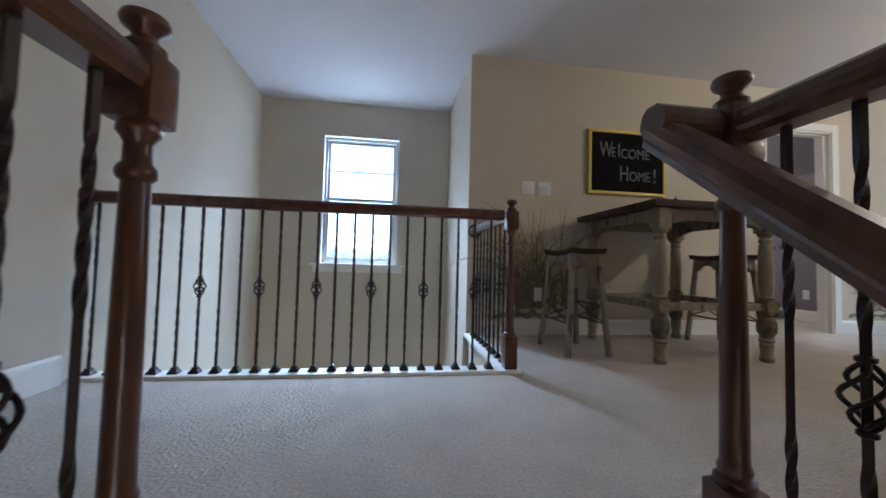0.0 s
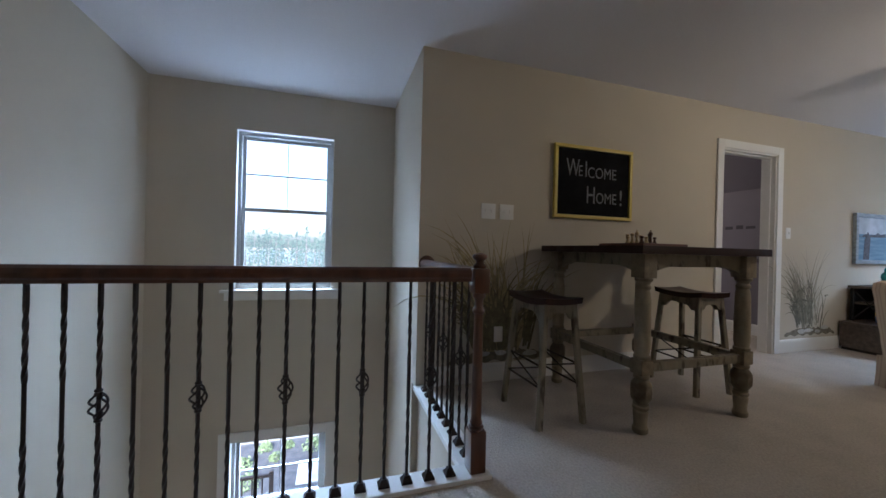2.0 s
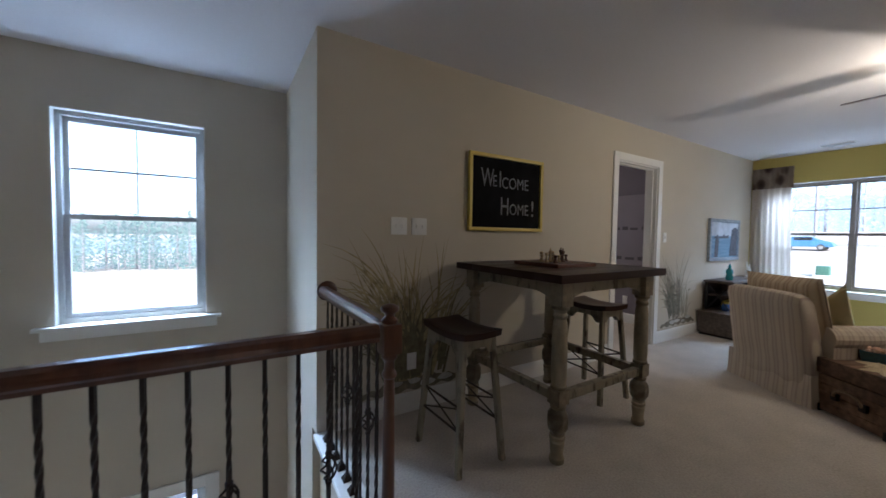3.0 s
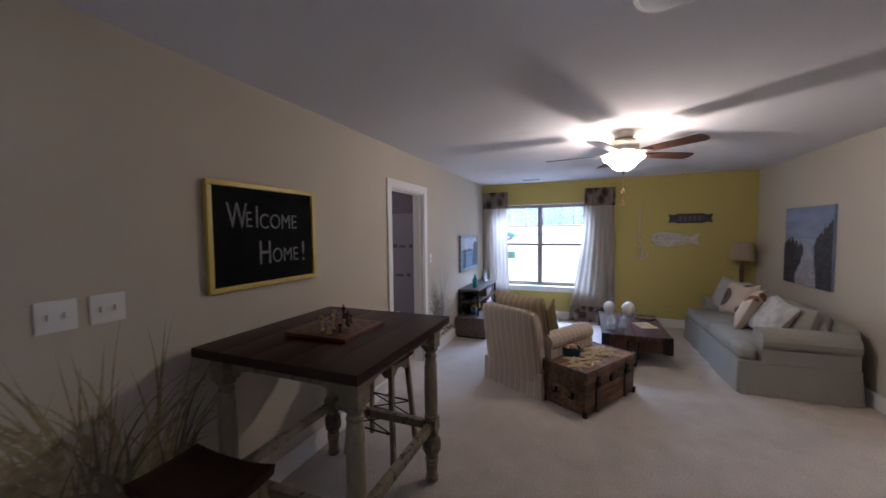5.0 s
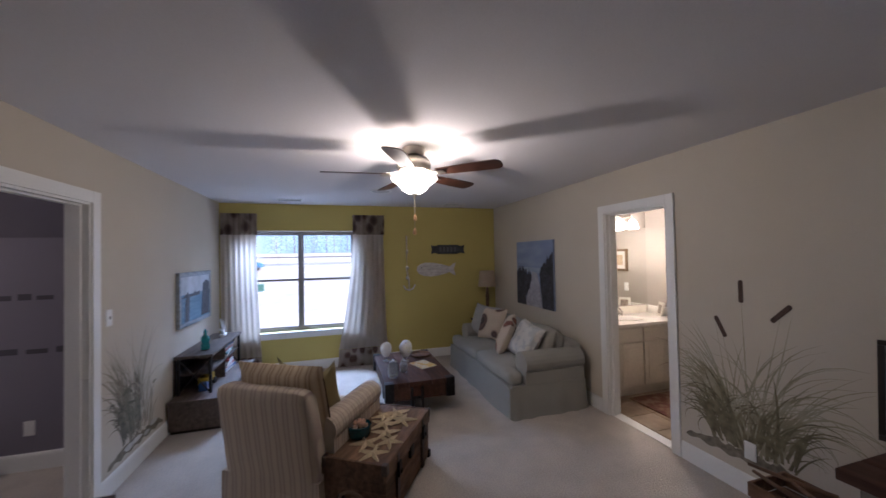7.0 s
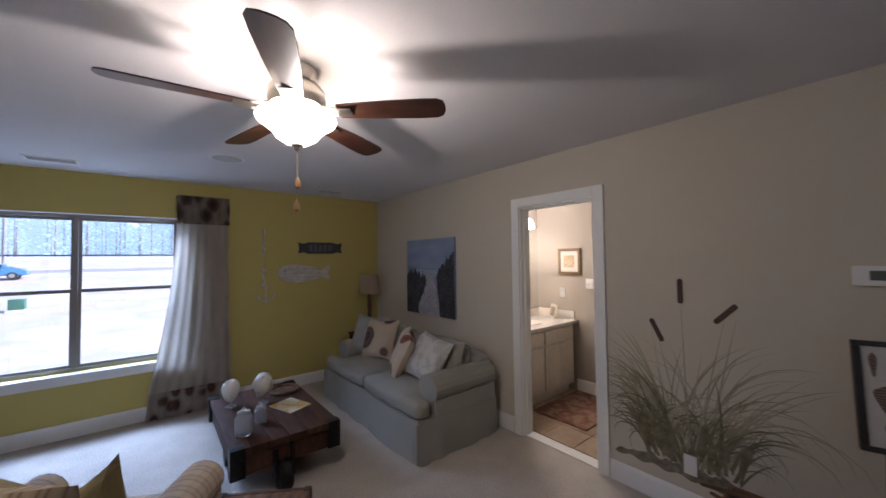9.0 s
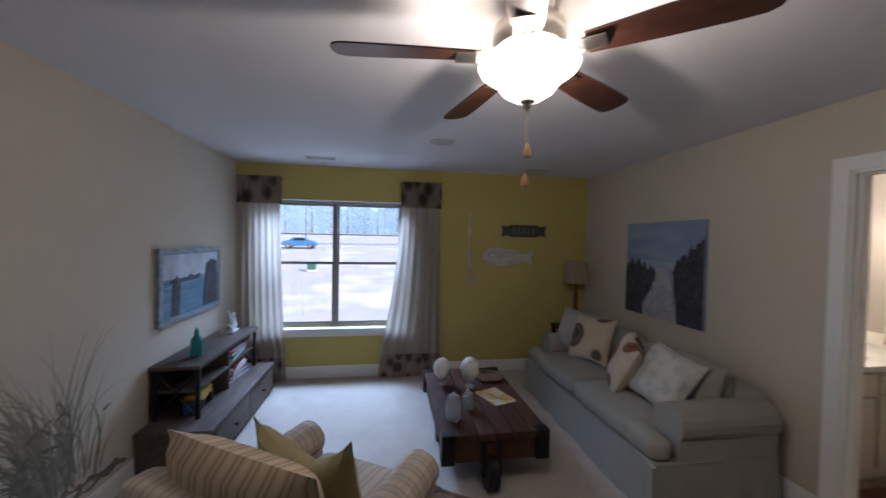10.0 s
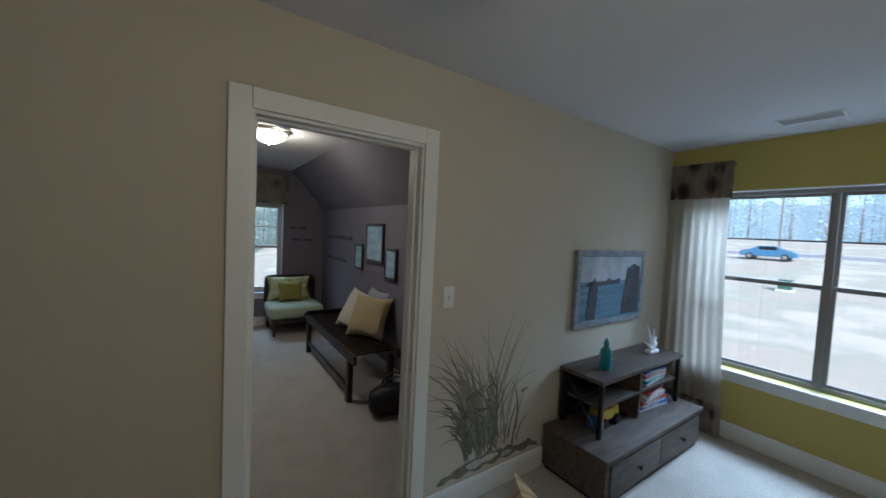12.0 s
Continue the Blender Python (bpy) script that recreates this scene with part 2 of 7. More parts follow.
def mesh_of(name, bm, material, smooth=None):
    bmesh.ops.recalc_face_normals(bm, faces=bm.faces)
    me = bpy.data.meshes.new(name)
    if smooth is None:
        smooth = len(bm.faces) > 40
    if smooth:
        for f in bm.faces:
            f.smooth = True
        for e in bm.edges:
            if len(e.link_faces) == 2 and e.calc_face_angle(0) > 0.7:
                e.smooth = False
    bm.to_mesh(me)
    bm.free()
    me.materials.append(material)
    return me


def part(name, bm, material, parent, label="", m=None, smooth=None):
    """One mesh object under a thing or a part."""
    me = bm if isinstance(bm, bpy.types.Mesh) else mesh_of(name, bm, material, smooth)
    ob = new(name, me)
    ob.parent = parent
    if m is not None:
        ob.matrix_basis = m
    if label:
        ob["label"] = label
    return ob


def thing(name, label, category, m=Matrix(), group=""):
    """The Empty at a thing's base that parents its parts."""
    ob = new(name)
    ob.empty_display_size = 0.1
    ob.matrix_basis = m
    return tagged(ob, label, category, group)


def solo(name, bm, material, label, category, m=Matrix(), group="", smooth=None):
    """A thing that is one mesh."""
    ob = new(name, mesh_of(name, bm, material, smooth))
    ob.matrix_basis = m
    return tagged(ob, label, category, group)


def setting(name, bm, material, label="", category=""):
    ob = new(name, mesh_of(name, bm, material, False))
    return tagged(ob, label, category, kind="structure")


def wall_bm(axis, p0, p1, a0, a1, z0, z1, holes=()):
    """A wall from p0 to p1 thick, along the other axis from a0 to a1, with holes (b0, b1, z0, z1) through it."""
    bm = bm_new()
    us = sorted({a0, a1, *(h[0] for h in holes), *(h[1] for h in holes)})
    for u0, u1 in zip(us, us[1:]):
        cut = sorted((h[2], h[3]) for h in holes if h[0] <= u0 and h[1] >= u1)
        z = z0
        for c0, c1 in cut + [(z1, z1)]:
            if c0 > z + 1e-6:
                if axis == "x":
                    box(bm, p0, u0, z, p1, u1, c0)
                else:
                    box(bm, u0, p0, z, u1, p1, c0)
            z = max(z, c1)
    bmesh.ops.remove_doubles(bm, verts=bm.verts, dist=1e-5)
    return bm


# ---- the large structure ----
CEIL = 2.44
LOW = -2.75
setting("wall_north", wall_bm("y", 3.10, 3.22, 0.73, 7.18, 0, CEIL, [(3.70, 4.48, 0, 2.04)]), M_WALL, "beige painted loft wall with a doorway", "wall")
setting("wall_well_east", wall_bm("x", 0.73, 0.85, 3.22, 4.30, LOW, CEIL), M_WALL, "beige painted return wall of the stairwell", "wall")
setting("wall_well_north", wall_bm("y", 4.30, 4.46, -1.56, 0.85, LOW, CEIL, [(-0.72, 0.135, 0.575, 2.05), (-0.72, 0.12, -2.10, -0.83)]), M_WALL, "tall beige stairwell wall with two windows", "wall")
setting("wall_west", wall_bm("x", -1.56, -1.40, -4.0, 4.30, LOW, CEIL), M_WALL, "beige painted side wall of the stairwell", "wall")
setting("wall_east", wall_bm("x", 7.18, 7.34, -1.20, 3.22, 0, CEIL, [(1.26, 2.84, 0.58, 2.05)]), M_YELLOW, "mustard yellow accent wall with a double window", "wall")
setting("wall_south", wall_bm("y", -1.20, -1.08, 0.85, 7.18, 0, CEIL, [(3.83, 4.54, 0, 2.04)]), M_WALL, "beige painted wall with the bathroom doorway", "wall")
setting("wall_hall_south", wall_bm("y", -2.52, -2.40, -1.40, 0.85, 0, CEIL), M_WALL, "beige painted wall behind the stairs", "wall")
setting("wall_hall_east", wall_bm("x", 0.85, 0.97, -2.52, -1.20, 0, CEIL), M_WALL, "beige painted wall beside the stairs", "wall")
setting("wall_low_east", wall_bm("x", 0.78, 0.90, -4.0, 3.22, LOW, -0.30), M_WALL, "beige painted ground floor wall", "wall")
setting("wall_low_south", wall_bm("y", -4.12, -4.0, -1.56, 0.90, LOW, -0.30), M_WALL, "beige painted ground floor wall", "wall")
# the bathroom
setting("wall_bath_east", wall_bm("x", 5.34, 5.46, -2.57, -1.20, 0, CEIL), M_BATH, "taupe bathroom wall behind the vanity", "wall")
setting("wall_bath_south", wall_bm("y", -2.57, -2.45, 2.90, 5.34, 0, CEIL, [(3.65, 4.465, 0, 2.04)]), M_BATH, "taupe bathroom wall with a framed print", "wall")
setting("wall_bath_west", wall_bm("x", 2.78, 2.90, -2.57, -1.20, 0, CEIL), M_BATH, "taupe bathroom wall", "wall")
# the den behind the doorway
setting("wall_den_west", wall_bm("x", 2.50, 2.62, 3.22, 7.72, 0, CEIL), M_DEN, "plum grey den wall", "wall")
setting("wall_den_north", wall_bm("y", 7.60, 7.72, 2.62, 5.37, 0, CEIL, [(3.60, 4.62, 0.52, 1.90)]), M_DEN, "plum grey den wall with a window", "wall")
setting("wall_den_east", wall_bm("x", 5.25, 5.37, 3.22, 7.60, 0, 1.85), M_DEN, "low plum grey knee wall", "wall")
bm = wall_bm("y", 3.223, 3.232, 2.62, 5.25, 0, CEIL, [(3.62, 4.56, 0, 2.12)])
setting("wall_den_south", bm, M_DEN, "plum grey den wall beside the doorway", "wall")
bm = bm_new()
prism(bm, [(0, 0), (0.52, 0.59), (0.52, 0.71), (-0.12, 0.0)], (5.25, 7.60, 1.85), (5.25, 3.232, 1.85), Vector((0, 0, 1)))
slope = setting("ceiling_den_slope", bm, M_DEN, "plum grey sloping ceiling of the den", "ceiling")

bm = bm_new()
box(bm, 0.78, -1.20, -0.30, 7.34, 3.22, 0.0)
box(bm, -1.40, 0.76, -0.30, 0.78, 2.05, 0.0)
box(bm, -1.40, -2.40, -0.30, -0.38, 0.76, 0.0)
box(bm, 0.78, 3.22, -0.30, 0.85, 3.2201, 0.0)
floor = setting("floor", bm, M_CARPET, "cream cut-pile carpet with faint footmarks", "carpet")
bm = bm_new()
box(bm, 2.50, 3.2202, -0.30, 5.37, 7.72, 0.0)
setting("floor_den", bm, M_CARPET, "cream carpet of the den", "carpet")
M_TILE = mat("tan_floor_tile", (0.34, 0.25, 0.16), 0.4, grain=0.15, scale=14, stain=0.15, vary=0.10)
M_GROUT = mat("grout", (0.25, 0.20, 0.15), 0.9, grain=0.2, scale=80)
bm = bm_new()
box(bm, 2.78, -2.57, -0.30, 5.46, -1.2002, -0.008)
floor_bath = setting("floor_bath", bm, M_GROUT, "tan tiled bathroom floor", "floor")
bm = bm_new()
box(bm, -1.56, -4.12, LOW - 0.2, 0.90, 4.46, LOW)
setting("floor_low", bm, mat("hall_oak", (0.22, 0.12, 0.06), 0.4, grain=0.3, scale=12, stretch=(1, 0.15, 1), stain=0.15), "brown wooden floor of the lower hall", "floor")
bm = bm_new()
box(bm, -1.56, -4.12, CEIL, 7.34, 4.46, CEIL + 0.15)
box(bm, 2.50, 4.4601, CEIL, 5.37, 7.72, CEIL + 0.15)
setting("ceiling", bm, M_CEIL, "white flat painted ceiling", "ceiling")
bm = bm_new()
box(bm, -1.40, 2.051, -0.30, 0.775, 2.12, -0.012)
box(bm, 0.765, 2.121, -0.30, 0.78, 3.099, -0.012)
setting("wall_well_apron", bm, M_WALL, "painted edge of the floor round the stairwell", "wall")
bm = bm_new()
box(bm, -1.40, 2.035, -0.012, 0.83, 2.145, 0.018, 0.005)
box(bm, 0.71, 2.1455, -0.012, 0.83, 3.098, 0.018, 0.005)
setting("trim_well_curb", bm, M_TRIM, "white painted curb under the balusters", "curb")

# stairs, carpeted
bm = bm_new()
RISE, RUN = 0.19, 0.24
for k in range(1, 14):
    y1 = 0.76 - RUN * (k - 1)
    box(bm, -0.38, y1 - RUN - 0.025, -RISE * k - 0.19, 0.78, y1, -RISE * k, 0.015)
setting("stairs", bm, M_CARPET, "cream carpeted flight of stairs", "stairs")


def baseboard(name, runs):
    """White skirting: runs of (x0, y0, x1, y1) with the wall to the right of the way."""
    bm = bm_new()
    for x0, y0, x1, y1 in runs:
        prism(bm, [(0, 0), (0, 0.135), (-0.006, 0.135), (-0.012, 0.120), (-0.014, 0.105), (-0.016, 0.0)], (x0, y0, 0.001), (x1, y1, 0.001))
    return setting(name, bm, M_TRIM, "white painted wooden baseboard", "baseboard")


baseboard("baseboard", [
    (3.62, 3.10, 0.86, 3.10), (7.164, 3.10, 4.56, 3.10), (7.18, -1.064, 7.18, 3.084),
    (4.625, -1.08, 7.164, -1.08), (0.85, -1.08, 3.748, -1.08), (-1.40, 2.00, -1.40, -2.38)])
baseboard("baseboard_bath", [(4.545, -2.45, 4.80, -2.45)])
baseboard("baseboard_den", [(5.25, 3.25, 5.25, 7.58), (5.234, 7.60, 2.62, 7.60)])




# ---- door casings ----
def casing(name, y, face, x0, x1, top, material=M_TRIM, depth=0.12):
    """White casing and jambs round a doorway in a wall along x; face is the side on which the casing stands out."""
    bm = bm_new()
    w = 0.075
    ya, yb = (y, y + 0.018 * face)
    ya, yb = min(ya, yb), max(ya, yb)
    box(bm, x0 - w, ya, 0.0, x0 + 0.004, yb, top + w, 0.004)
    box(bm, x1 - 0.004, ya, 0.0, x1 + w, yb, top + w, 0.004)
    box(bm, x0 + 0.0045, ya, top - 0.004, x1 - 0.0045, yb, top + w, 0.004)
    yc = y - face * depth
    y0, y1 = min(y, yc), max(y, yc)
    box(bm, x0 - 0.001, y0 - 0.002, 0.0, x0 + 0.018, y1 + 0.002, top)
    box(bm, x1 - 0.018, y0 - 0.002, 0.0, x1 + 0.001, y1 + 0.002, top)
    box(bm, x0 + 0.018, y0 - 0.002, top - 0.018, x1 - 0.018, y1 + 0.002, top + 0.001)
    ym = (y0 + y1) / 2
    box(bm, x0 + 0.018, ym - 0.02, 0.0, x0 + 0.029, ym + 0.02, top - 0.018)
    box(bm, x1 - 0.029, ym - 0.02, 0.0, x1 - 0.018, ym + 0.02, top - 0.018)
    box(bm, x0 + 0.029, ym - 0.02, top - 0.029, x1 - 0.029, ym + 0.02, top - 0.018)
    # casing on the far side
    ya, yb = (yc, yc - 0.018 * face)
    ya, yb = min(ya, yb), max(ya, yb)
    box(bm, x0 - w, ya, 0.0, x0 + 0.004, yb, top + w, 0.004)
    box(bm, x1 - 0.004, ya, 0.0, x1 + w, yb, top + w, 0.004)
    box(bm, x0 + 0.0045, ya, top - 0.004, x1 - 0.0045, yb, top + w, 0.004)
    return setting(name, bm, material, "white painted door casing of an open doorway", "door frame")


casing("door_1", 3.10, -1, 3.70, 4.48, 2.04)
casing("door_2", -1.08, 1, 3.83, 4.54, 2.04)
casing("door_3", -2.45, 1, 3.65, 4.465, 2.04)
bm = bm_new()
box(bm, 3.65, -2.56, 0.0, 4.465, -2.52, 2.03)
for x in (3.74, 4.10):
    for z0, z1 in ((0.15, 0.95), (1.08, 1.92)):
        box(bm, x, -2.519, z0, x + 0.27, -2.512, z1, 0.003)
setting("door_3_leaf", bm, M_TRIM, "white panelled bathroom closet door, closed", "door")
bm = bm_new()
box(bm, 3.83, -1.205, -0.004, 4.54, -1.10, 0.006, 0.003)
setting("trim_threshold", bm, M_TRIM, "pale threshold strip", "threshold")


# ---- windows ----
M_GLASS = glass_mat("window_glass", (0.96, 0.98, 1.0))
M_GREYFRAME = mat("window_vinyl", (0.40, 0.40, 0.39), 0.5, grain=0.05, scale=40)
M_TAUPE = mat("taupe_vinyl", (0.27, 0.25, 0.23), 0.45)


def window(name, axis, p, out, a0, a1, z0, z1, sashes, sill=True, casing_w=0.0, grid=True, vinyl=None, e=0.032, upright=True):
    """A hung window in a wall; p is the inner wall face and out the way outdoors along axis. sashes: where each unit starts and ends."""
    vinyl = vinyl or M_GREYFRAME
    w = thing(name, "vinyl hung window with grid bars in the upper sash", "window")
    w["kind"] = "structure"

    def b(bm, u0, d0, c0, u1, d1, c1, bevel=0.0):
        q0, q1 = sorted((p + out * d0, p + out * d1))
        if axis == "y":
            return box(bm, u0, q0, c0, u1, q1, c1, bevel)
        return box(bm, q0, u0, c0, q1, u1, c1, bevel)

    f = bm_new()
    b(f, a0, 0.06, z0, a0 + 0.035, 0.13, z1)
    b(f, a1 - 0.035, 0.06, z0, a1, 0.13, z1)
    b(f, a0 + 0.035, 0.06, z1 - 0.035, a1 - 0.035, 0.13, z1)
    b(f, a0 + 0.035, 0.06, z0, a1 - 0.035, 0.13, z0 + 0.035)
    for (s0, s1), (n0, n1) in zip(sashes, sashes[1:]):
        b(f, s1, 0.055, z0 + 0.035, n0, 0.13, z1 - 0.035)
    part("window_frame", f, vinyl, w)
    # plastered reveal
    r = bm_new()
    b(r, a0 - 0.001, 0.0, z0, a0 + 0.006, 0.06, z1)
    b(r, a1 - 0.006, 0.0, z0, a1 + 0.001, 0.06, z1)
    b(r, a0 + 0.006, 0.0, z1 - 0.006, a1 - 0.006, 0.06, z1 + 0.001)
    part("reveal", r, M_TRIM, w)
    mid = (z0 + z1) / 2 + 0.01
    for s0, s1 in sashes:
        for up in (0, 1):
            c0, c1 = (z0 + 0.036, mid + 0.018) if not up else (mid - 0.018, z1 - 0.036)
            d = 0.075 if not up else 0.10
            s = bm_new()
            b(s, s0, d, c0, s0 + e, d + 0.024, c1, 0.003)
            b(s, s1 - e, d, c0, s1, d + 0.024, c1, 0.003)
            b(s, s0 + e, d, c0, s1 - e, d + 0.024, c0 + e, 0.003)
            b(s, s0 + e, d, c1 - e, s1 - e, d + 0.024, c1, 0.003)
            sash = part("sash", s, vinyl, w)
            g = bm_new()
            b(g, s0 + e - 0.004, d + 0.010, c0 + e - 0.004, s1 - e + 0.004, d + 0.014, c1 - e + 0.004)
            pane = part("pane", g, M_GLASS, sash)
            pane.visible_shadow = False
            if up and grid:
                k = bm_new()
                cm, um = (c0 + c1) / 2, (s0 + s1) / 2
                b(k, s0 + e, d + 0.005, cm - 0.0065, s1 - e, d + 0.019, cm + 0.0065)
                if upright:
                    b(k, um - 0.004, d + 0.0045, c0 + e, um + 0.004, d + 0.0195, c1 - e)
                part("grid_bar", k, vinyl, sash)
    if sill:
        s = bm_new()
        b(s, a0 - 0.10, -0.055, z0 - 0.026, a1 + 0.10, 0.06, z0 - 0.001, 0.006)
        b(s, a0 - 0.07, -0.016, z0 - 0.10, a1 + 0.07, -0.001, z0 - 0.027, 0.004)
        part("window_sill", s, M_TRIM, w)
    if casing_w:
        s = bm_new()
        b(s, a0 - casing_w, -0.02, z0, a0, -0.001, z1 + casing_w, 0.004)
        b(s, a1, -0.02, z0, a1 + casing_w, -0.001, z1 + casing_w, 0.004)
        b(s, a0 + 0.0004, -0.02, z1, a1 - 0.0004, -0.001, z1 + casing_w, 0.004)
        part("casing", s, M_TRIM, w)
    return w


window("window_1", "y", 4.30, 1, -0.72, 0.135, 0.575, 2.05, [(-0.685, 0.10)])
window("window_2", "y", 4.30, 1, -0.72, 0.12, -2.10, -0.83, [(-0.685, 0.085)], casing_w=0.09)
window("window_3", "x", 7.18, 1, 1.26, 2.84, 0.58, 2.05, [(1.295, 2.035), (2.065, 2.805)], vinyl=M_TAUPE, e=0.024, upright=False)
window("window_4", "y", 7.60, 1, 3.60, 4.62, 0.52, 1.90, [(3.635, 4.09), (4.13, 4.585)])


# ---- railings ----
def baluster_mesh():
    """A square iron bar, twisted in its middle lengths."""
    bm = bm_new()
    h, a = 0.865, 0.0056
    rings = []
    n = 60
    for i in range(n + 1):
        z = h * i / n
        t = 0.0
        for c0, c1 in ((0.10, 0.34), (0.52, 0.76)):
            t += 2.2 * math.pi * min(max((z - c0) / (c1 - c0), 0), 1)
        rings.append([bm.verts.new((a * 1.414 * math.cos(t + math.pi / 4 + k * math.pi / 2), a * 1.414 * math.sin(t + math.pi / 4 + k * math.pi / 2), z)) for k in range(4)])
    for p, q in zip(rings, rings[1:]):
        for k in range(4):
            bm.faces.new((p[k], p[(k + 1) % 4], q[(k + 1) % 4], q[k]))
    bm.faces.new(rings[-1])
    return mesh_of("baluster", bm, M_IRON, False)


def basket_mesh():
    bm = bm_new()
    for k in range(4):
        pts = []
        for i in range(15):
            f = i / 14
            r = 0.004 + 0.022 * math.sin(math.pi * f) ** 0.8
            t = k * math.pi / 2 + f * math.pi * 1.25
            pts.append((r * math.cos(t), r * math.sin(t), -0.045 + 0.09 * f))
        tube(bm, pts, 0.0038, 6)
    for z in (-0.056, 0.044):
        lathe(bm, [(0.007, z), (0.0115, z + 0.003), (0.0115, z + 0.009), (0.007, z + 0.012)], 10)
    return mesh_of("basket", bm, M_IRON)


def shoe_mesh():
    bm = bm_new()
    pts = [(0.019, 0.0), (0.019, 0.008), (0.015, 0.014), (0.010, 0.024), (0.010, 0.030)]
    rings = [[bm.verts.new((r * 1.2 * c, r * 1.2 * s, z)) for c, s in ((1, 1), (-1, 1), (-1, -1), (1, -1))] for r, z in pts]
    for p, q in zip(rings, rings[1:]):
        for k in range(4):
            bm.faces.new((p[k], p[(k + 1) % 4], q[(k + 1) % 4], q[k]))
    bm.faces.new(rings[-1])
    bm.faces.new(list(reversed(rings[0])))
    return mesh_of("shoe", bm, M_IRON, False)


ME_BAL, ME_BASKET, ME_SHOE = baluster_mesh(), basket_mesh(), shoe_mesh()
RAIL_OUT = [(-0.024, 0), (-0.026, 0.012), (-0.032, 0.020), (-0.032, 0.034), (-0.026, 0.050), (-0.014, 0.060), (0.014, 0.060), (0.026, 0.050), (0.032, 0.034), (0.032, 0.020), (0.026, 0.012), (0.024, 0)]


def newel(parent, x, y, z0=0.0):
    """A turned post: square foot, slim tapering shaft with rings, a short chamfered block at the rail and a mushroom cap."""
    bm = bm_new()
    s = 0.036
    at = Matrix.Translation((x, y, 0))
    box(bm, x - s, y - s, z0, x + s, y + s, 0.20, 0.007)
    lathe(bm, [(0.031, 0.20), (0.034, 0.206), (0.034, 0.214), (0.026, 0.222), (0.029, 0.232), (0.024, 0.245), (0.0235, 0.30), (0.0225, 0.48), (0.0205, 0.64), (0.0195, 0.712), (0.026, 0.718), (0.028, 0.726), (0.026, 0.734), (0.0195, 0.742), (0.019, 0.772), (0.024, 0.782), (0.029, 0.788), (0.029, 0.796), (0.026, 0.806)], 24, at)
    box(bm, x - s, y - s, 0.803, x + s, y + s, 0.914, 0.012)
    lathe(bm, [(0.026, 0.910), (0.030, 0.918), (0.030, 0.926), (0.020, 0.935), (0.017, 0.942), (0.020, 0.949), (0.031, 0.957), (0.034, 0.965), (0.031, 0.974), (0.018, 0.981), (0.0034, 0.984)], 24, at)
    return part("newel_post", bm, M_RAIL, parent)


def balusters(parent, spots, z0, basket_from):
    """spots: places along the rail; every third carries a basket."""
    for i, (x, y) in enumerate(spots):
        b = part("baluster", ME_BAL, None, parent, m=pose(x, y, z0))
        part("shoe", ME_SHOE, None, b)
        if i % 3 == basket_from:
            part("basket", ME_BASKET, None, b, m=pose(0, 0, 0.432, 0, 0, 17 * i))


def rosette(parent, m):
    bm = bm_new()
    lathe(bm, [(0.058, 0), (0.060, 0.006), (0.052, 0.014), (0.040, 0.018)], 24, m)
    return part("rosette", bm, M_RAIL, parent)


rail = thing("well_railing", "stained wood handrail with black twisted iron balusters round the stairwell", "railing", pose(-0.3, 2.09, 0) @ pose(0.3, -2.09, 0))
bm = prism(bm_new(), RAIL_OUT, (-1.385, 2.09, 0.856), (0.722, 2.09, 0.856))
part("handrail", bm, M_RAIL, rail)
bm = prism(bm_new(), RAIL_OUT, (0.77, 2.132, 0.856), (0.77, 3.085, 0.856))
part("handrail", bm, M_RAIL, rail)
newel(rail, 0.77, 2.09, 0.018)
rosette(rail, pose(-1.40, 2.09, 0.886, 0, 90, 0))
rosette(rail, pose(0.79, 3.10, 0.886, 90, 0, 0))
balusters(rail, [(-1.345 + 0.095 * i, 2.09) for i in range(22)], 0.018, 2)
balusters(rail, [(0.77, 2.21 + 0.098 * i) for i in range(9)], 0.018, 1)

guard = thing("stair_guard", "stained wood guard rail with black iron balusters beside the stairs", "railing")
bm = prism(bm_new(), RAIL_OUT, (0.74, 0.686, 0.842), (0.74, -1.062, 0.842))
part("handrail", bm, M_RAIL, guard)
newel(guard, 0.74, 0.718, -0.0)
balusters(guard, [(0.74, 0.622 - 0.094 * i) for i in range(18)], 0.0, 1)
# the sloping stair handrail, with a short level return into the post
bm = prism(bm_new(), RAIL_OUT, (0.600, 0.755, 0.838), (0.600, -0.90, 0.838 - 1.655 * RISE / RUN))
part("stair_handrail", bm, M_RAIL, guard)
bm = prism(bm_new(), RAIL_OUT, (0.572, 0.722, 0.846), (0.697, 0.722, 0.846))
part("rail_return", bm, M_RAIL, guard)

guard2 = thing("stair_guard", "stained wood guard rail with black iron balusters along the hall", "railing")
bm = prism(bm_new(), RAIL_OUT, (-0.304, 0.702, 0.846), (-0.304, -2.38, 0.846))
part("handrail", bm, M_RAIL, guard2)
newel(guard2, -0.304, 0.735, 0.0)
balusters(guard2, [(-0.304, 0.648 - 0.105 * i) for i in range(28)], 0.0, 1)
bm = bm_new()
box(bm, 0.70, -1.08, -0.30, 0.779, 0.76, -0.001)
box(bm, -0.381, -2.40, -0.30, -0.30, 0.76, -0.001)
setting("trim_stair_stringer", bm, M_TRIM, "white painted stair stringer under the guards", "trim")


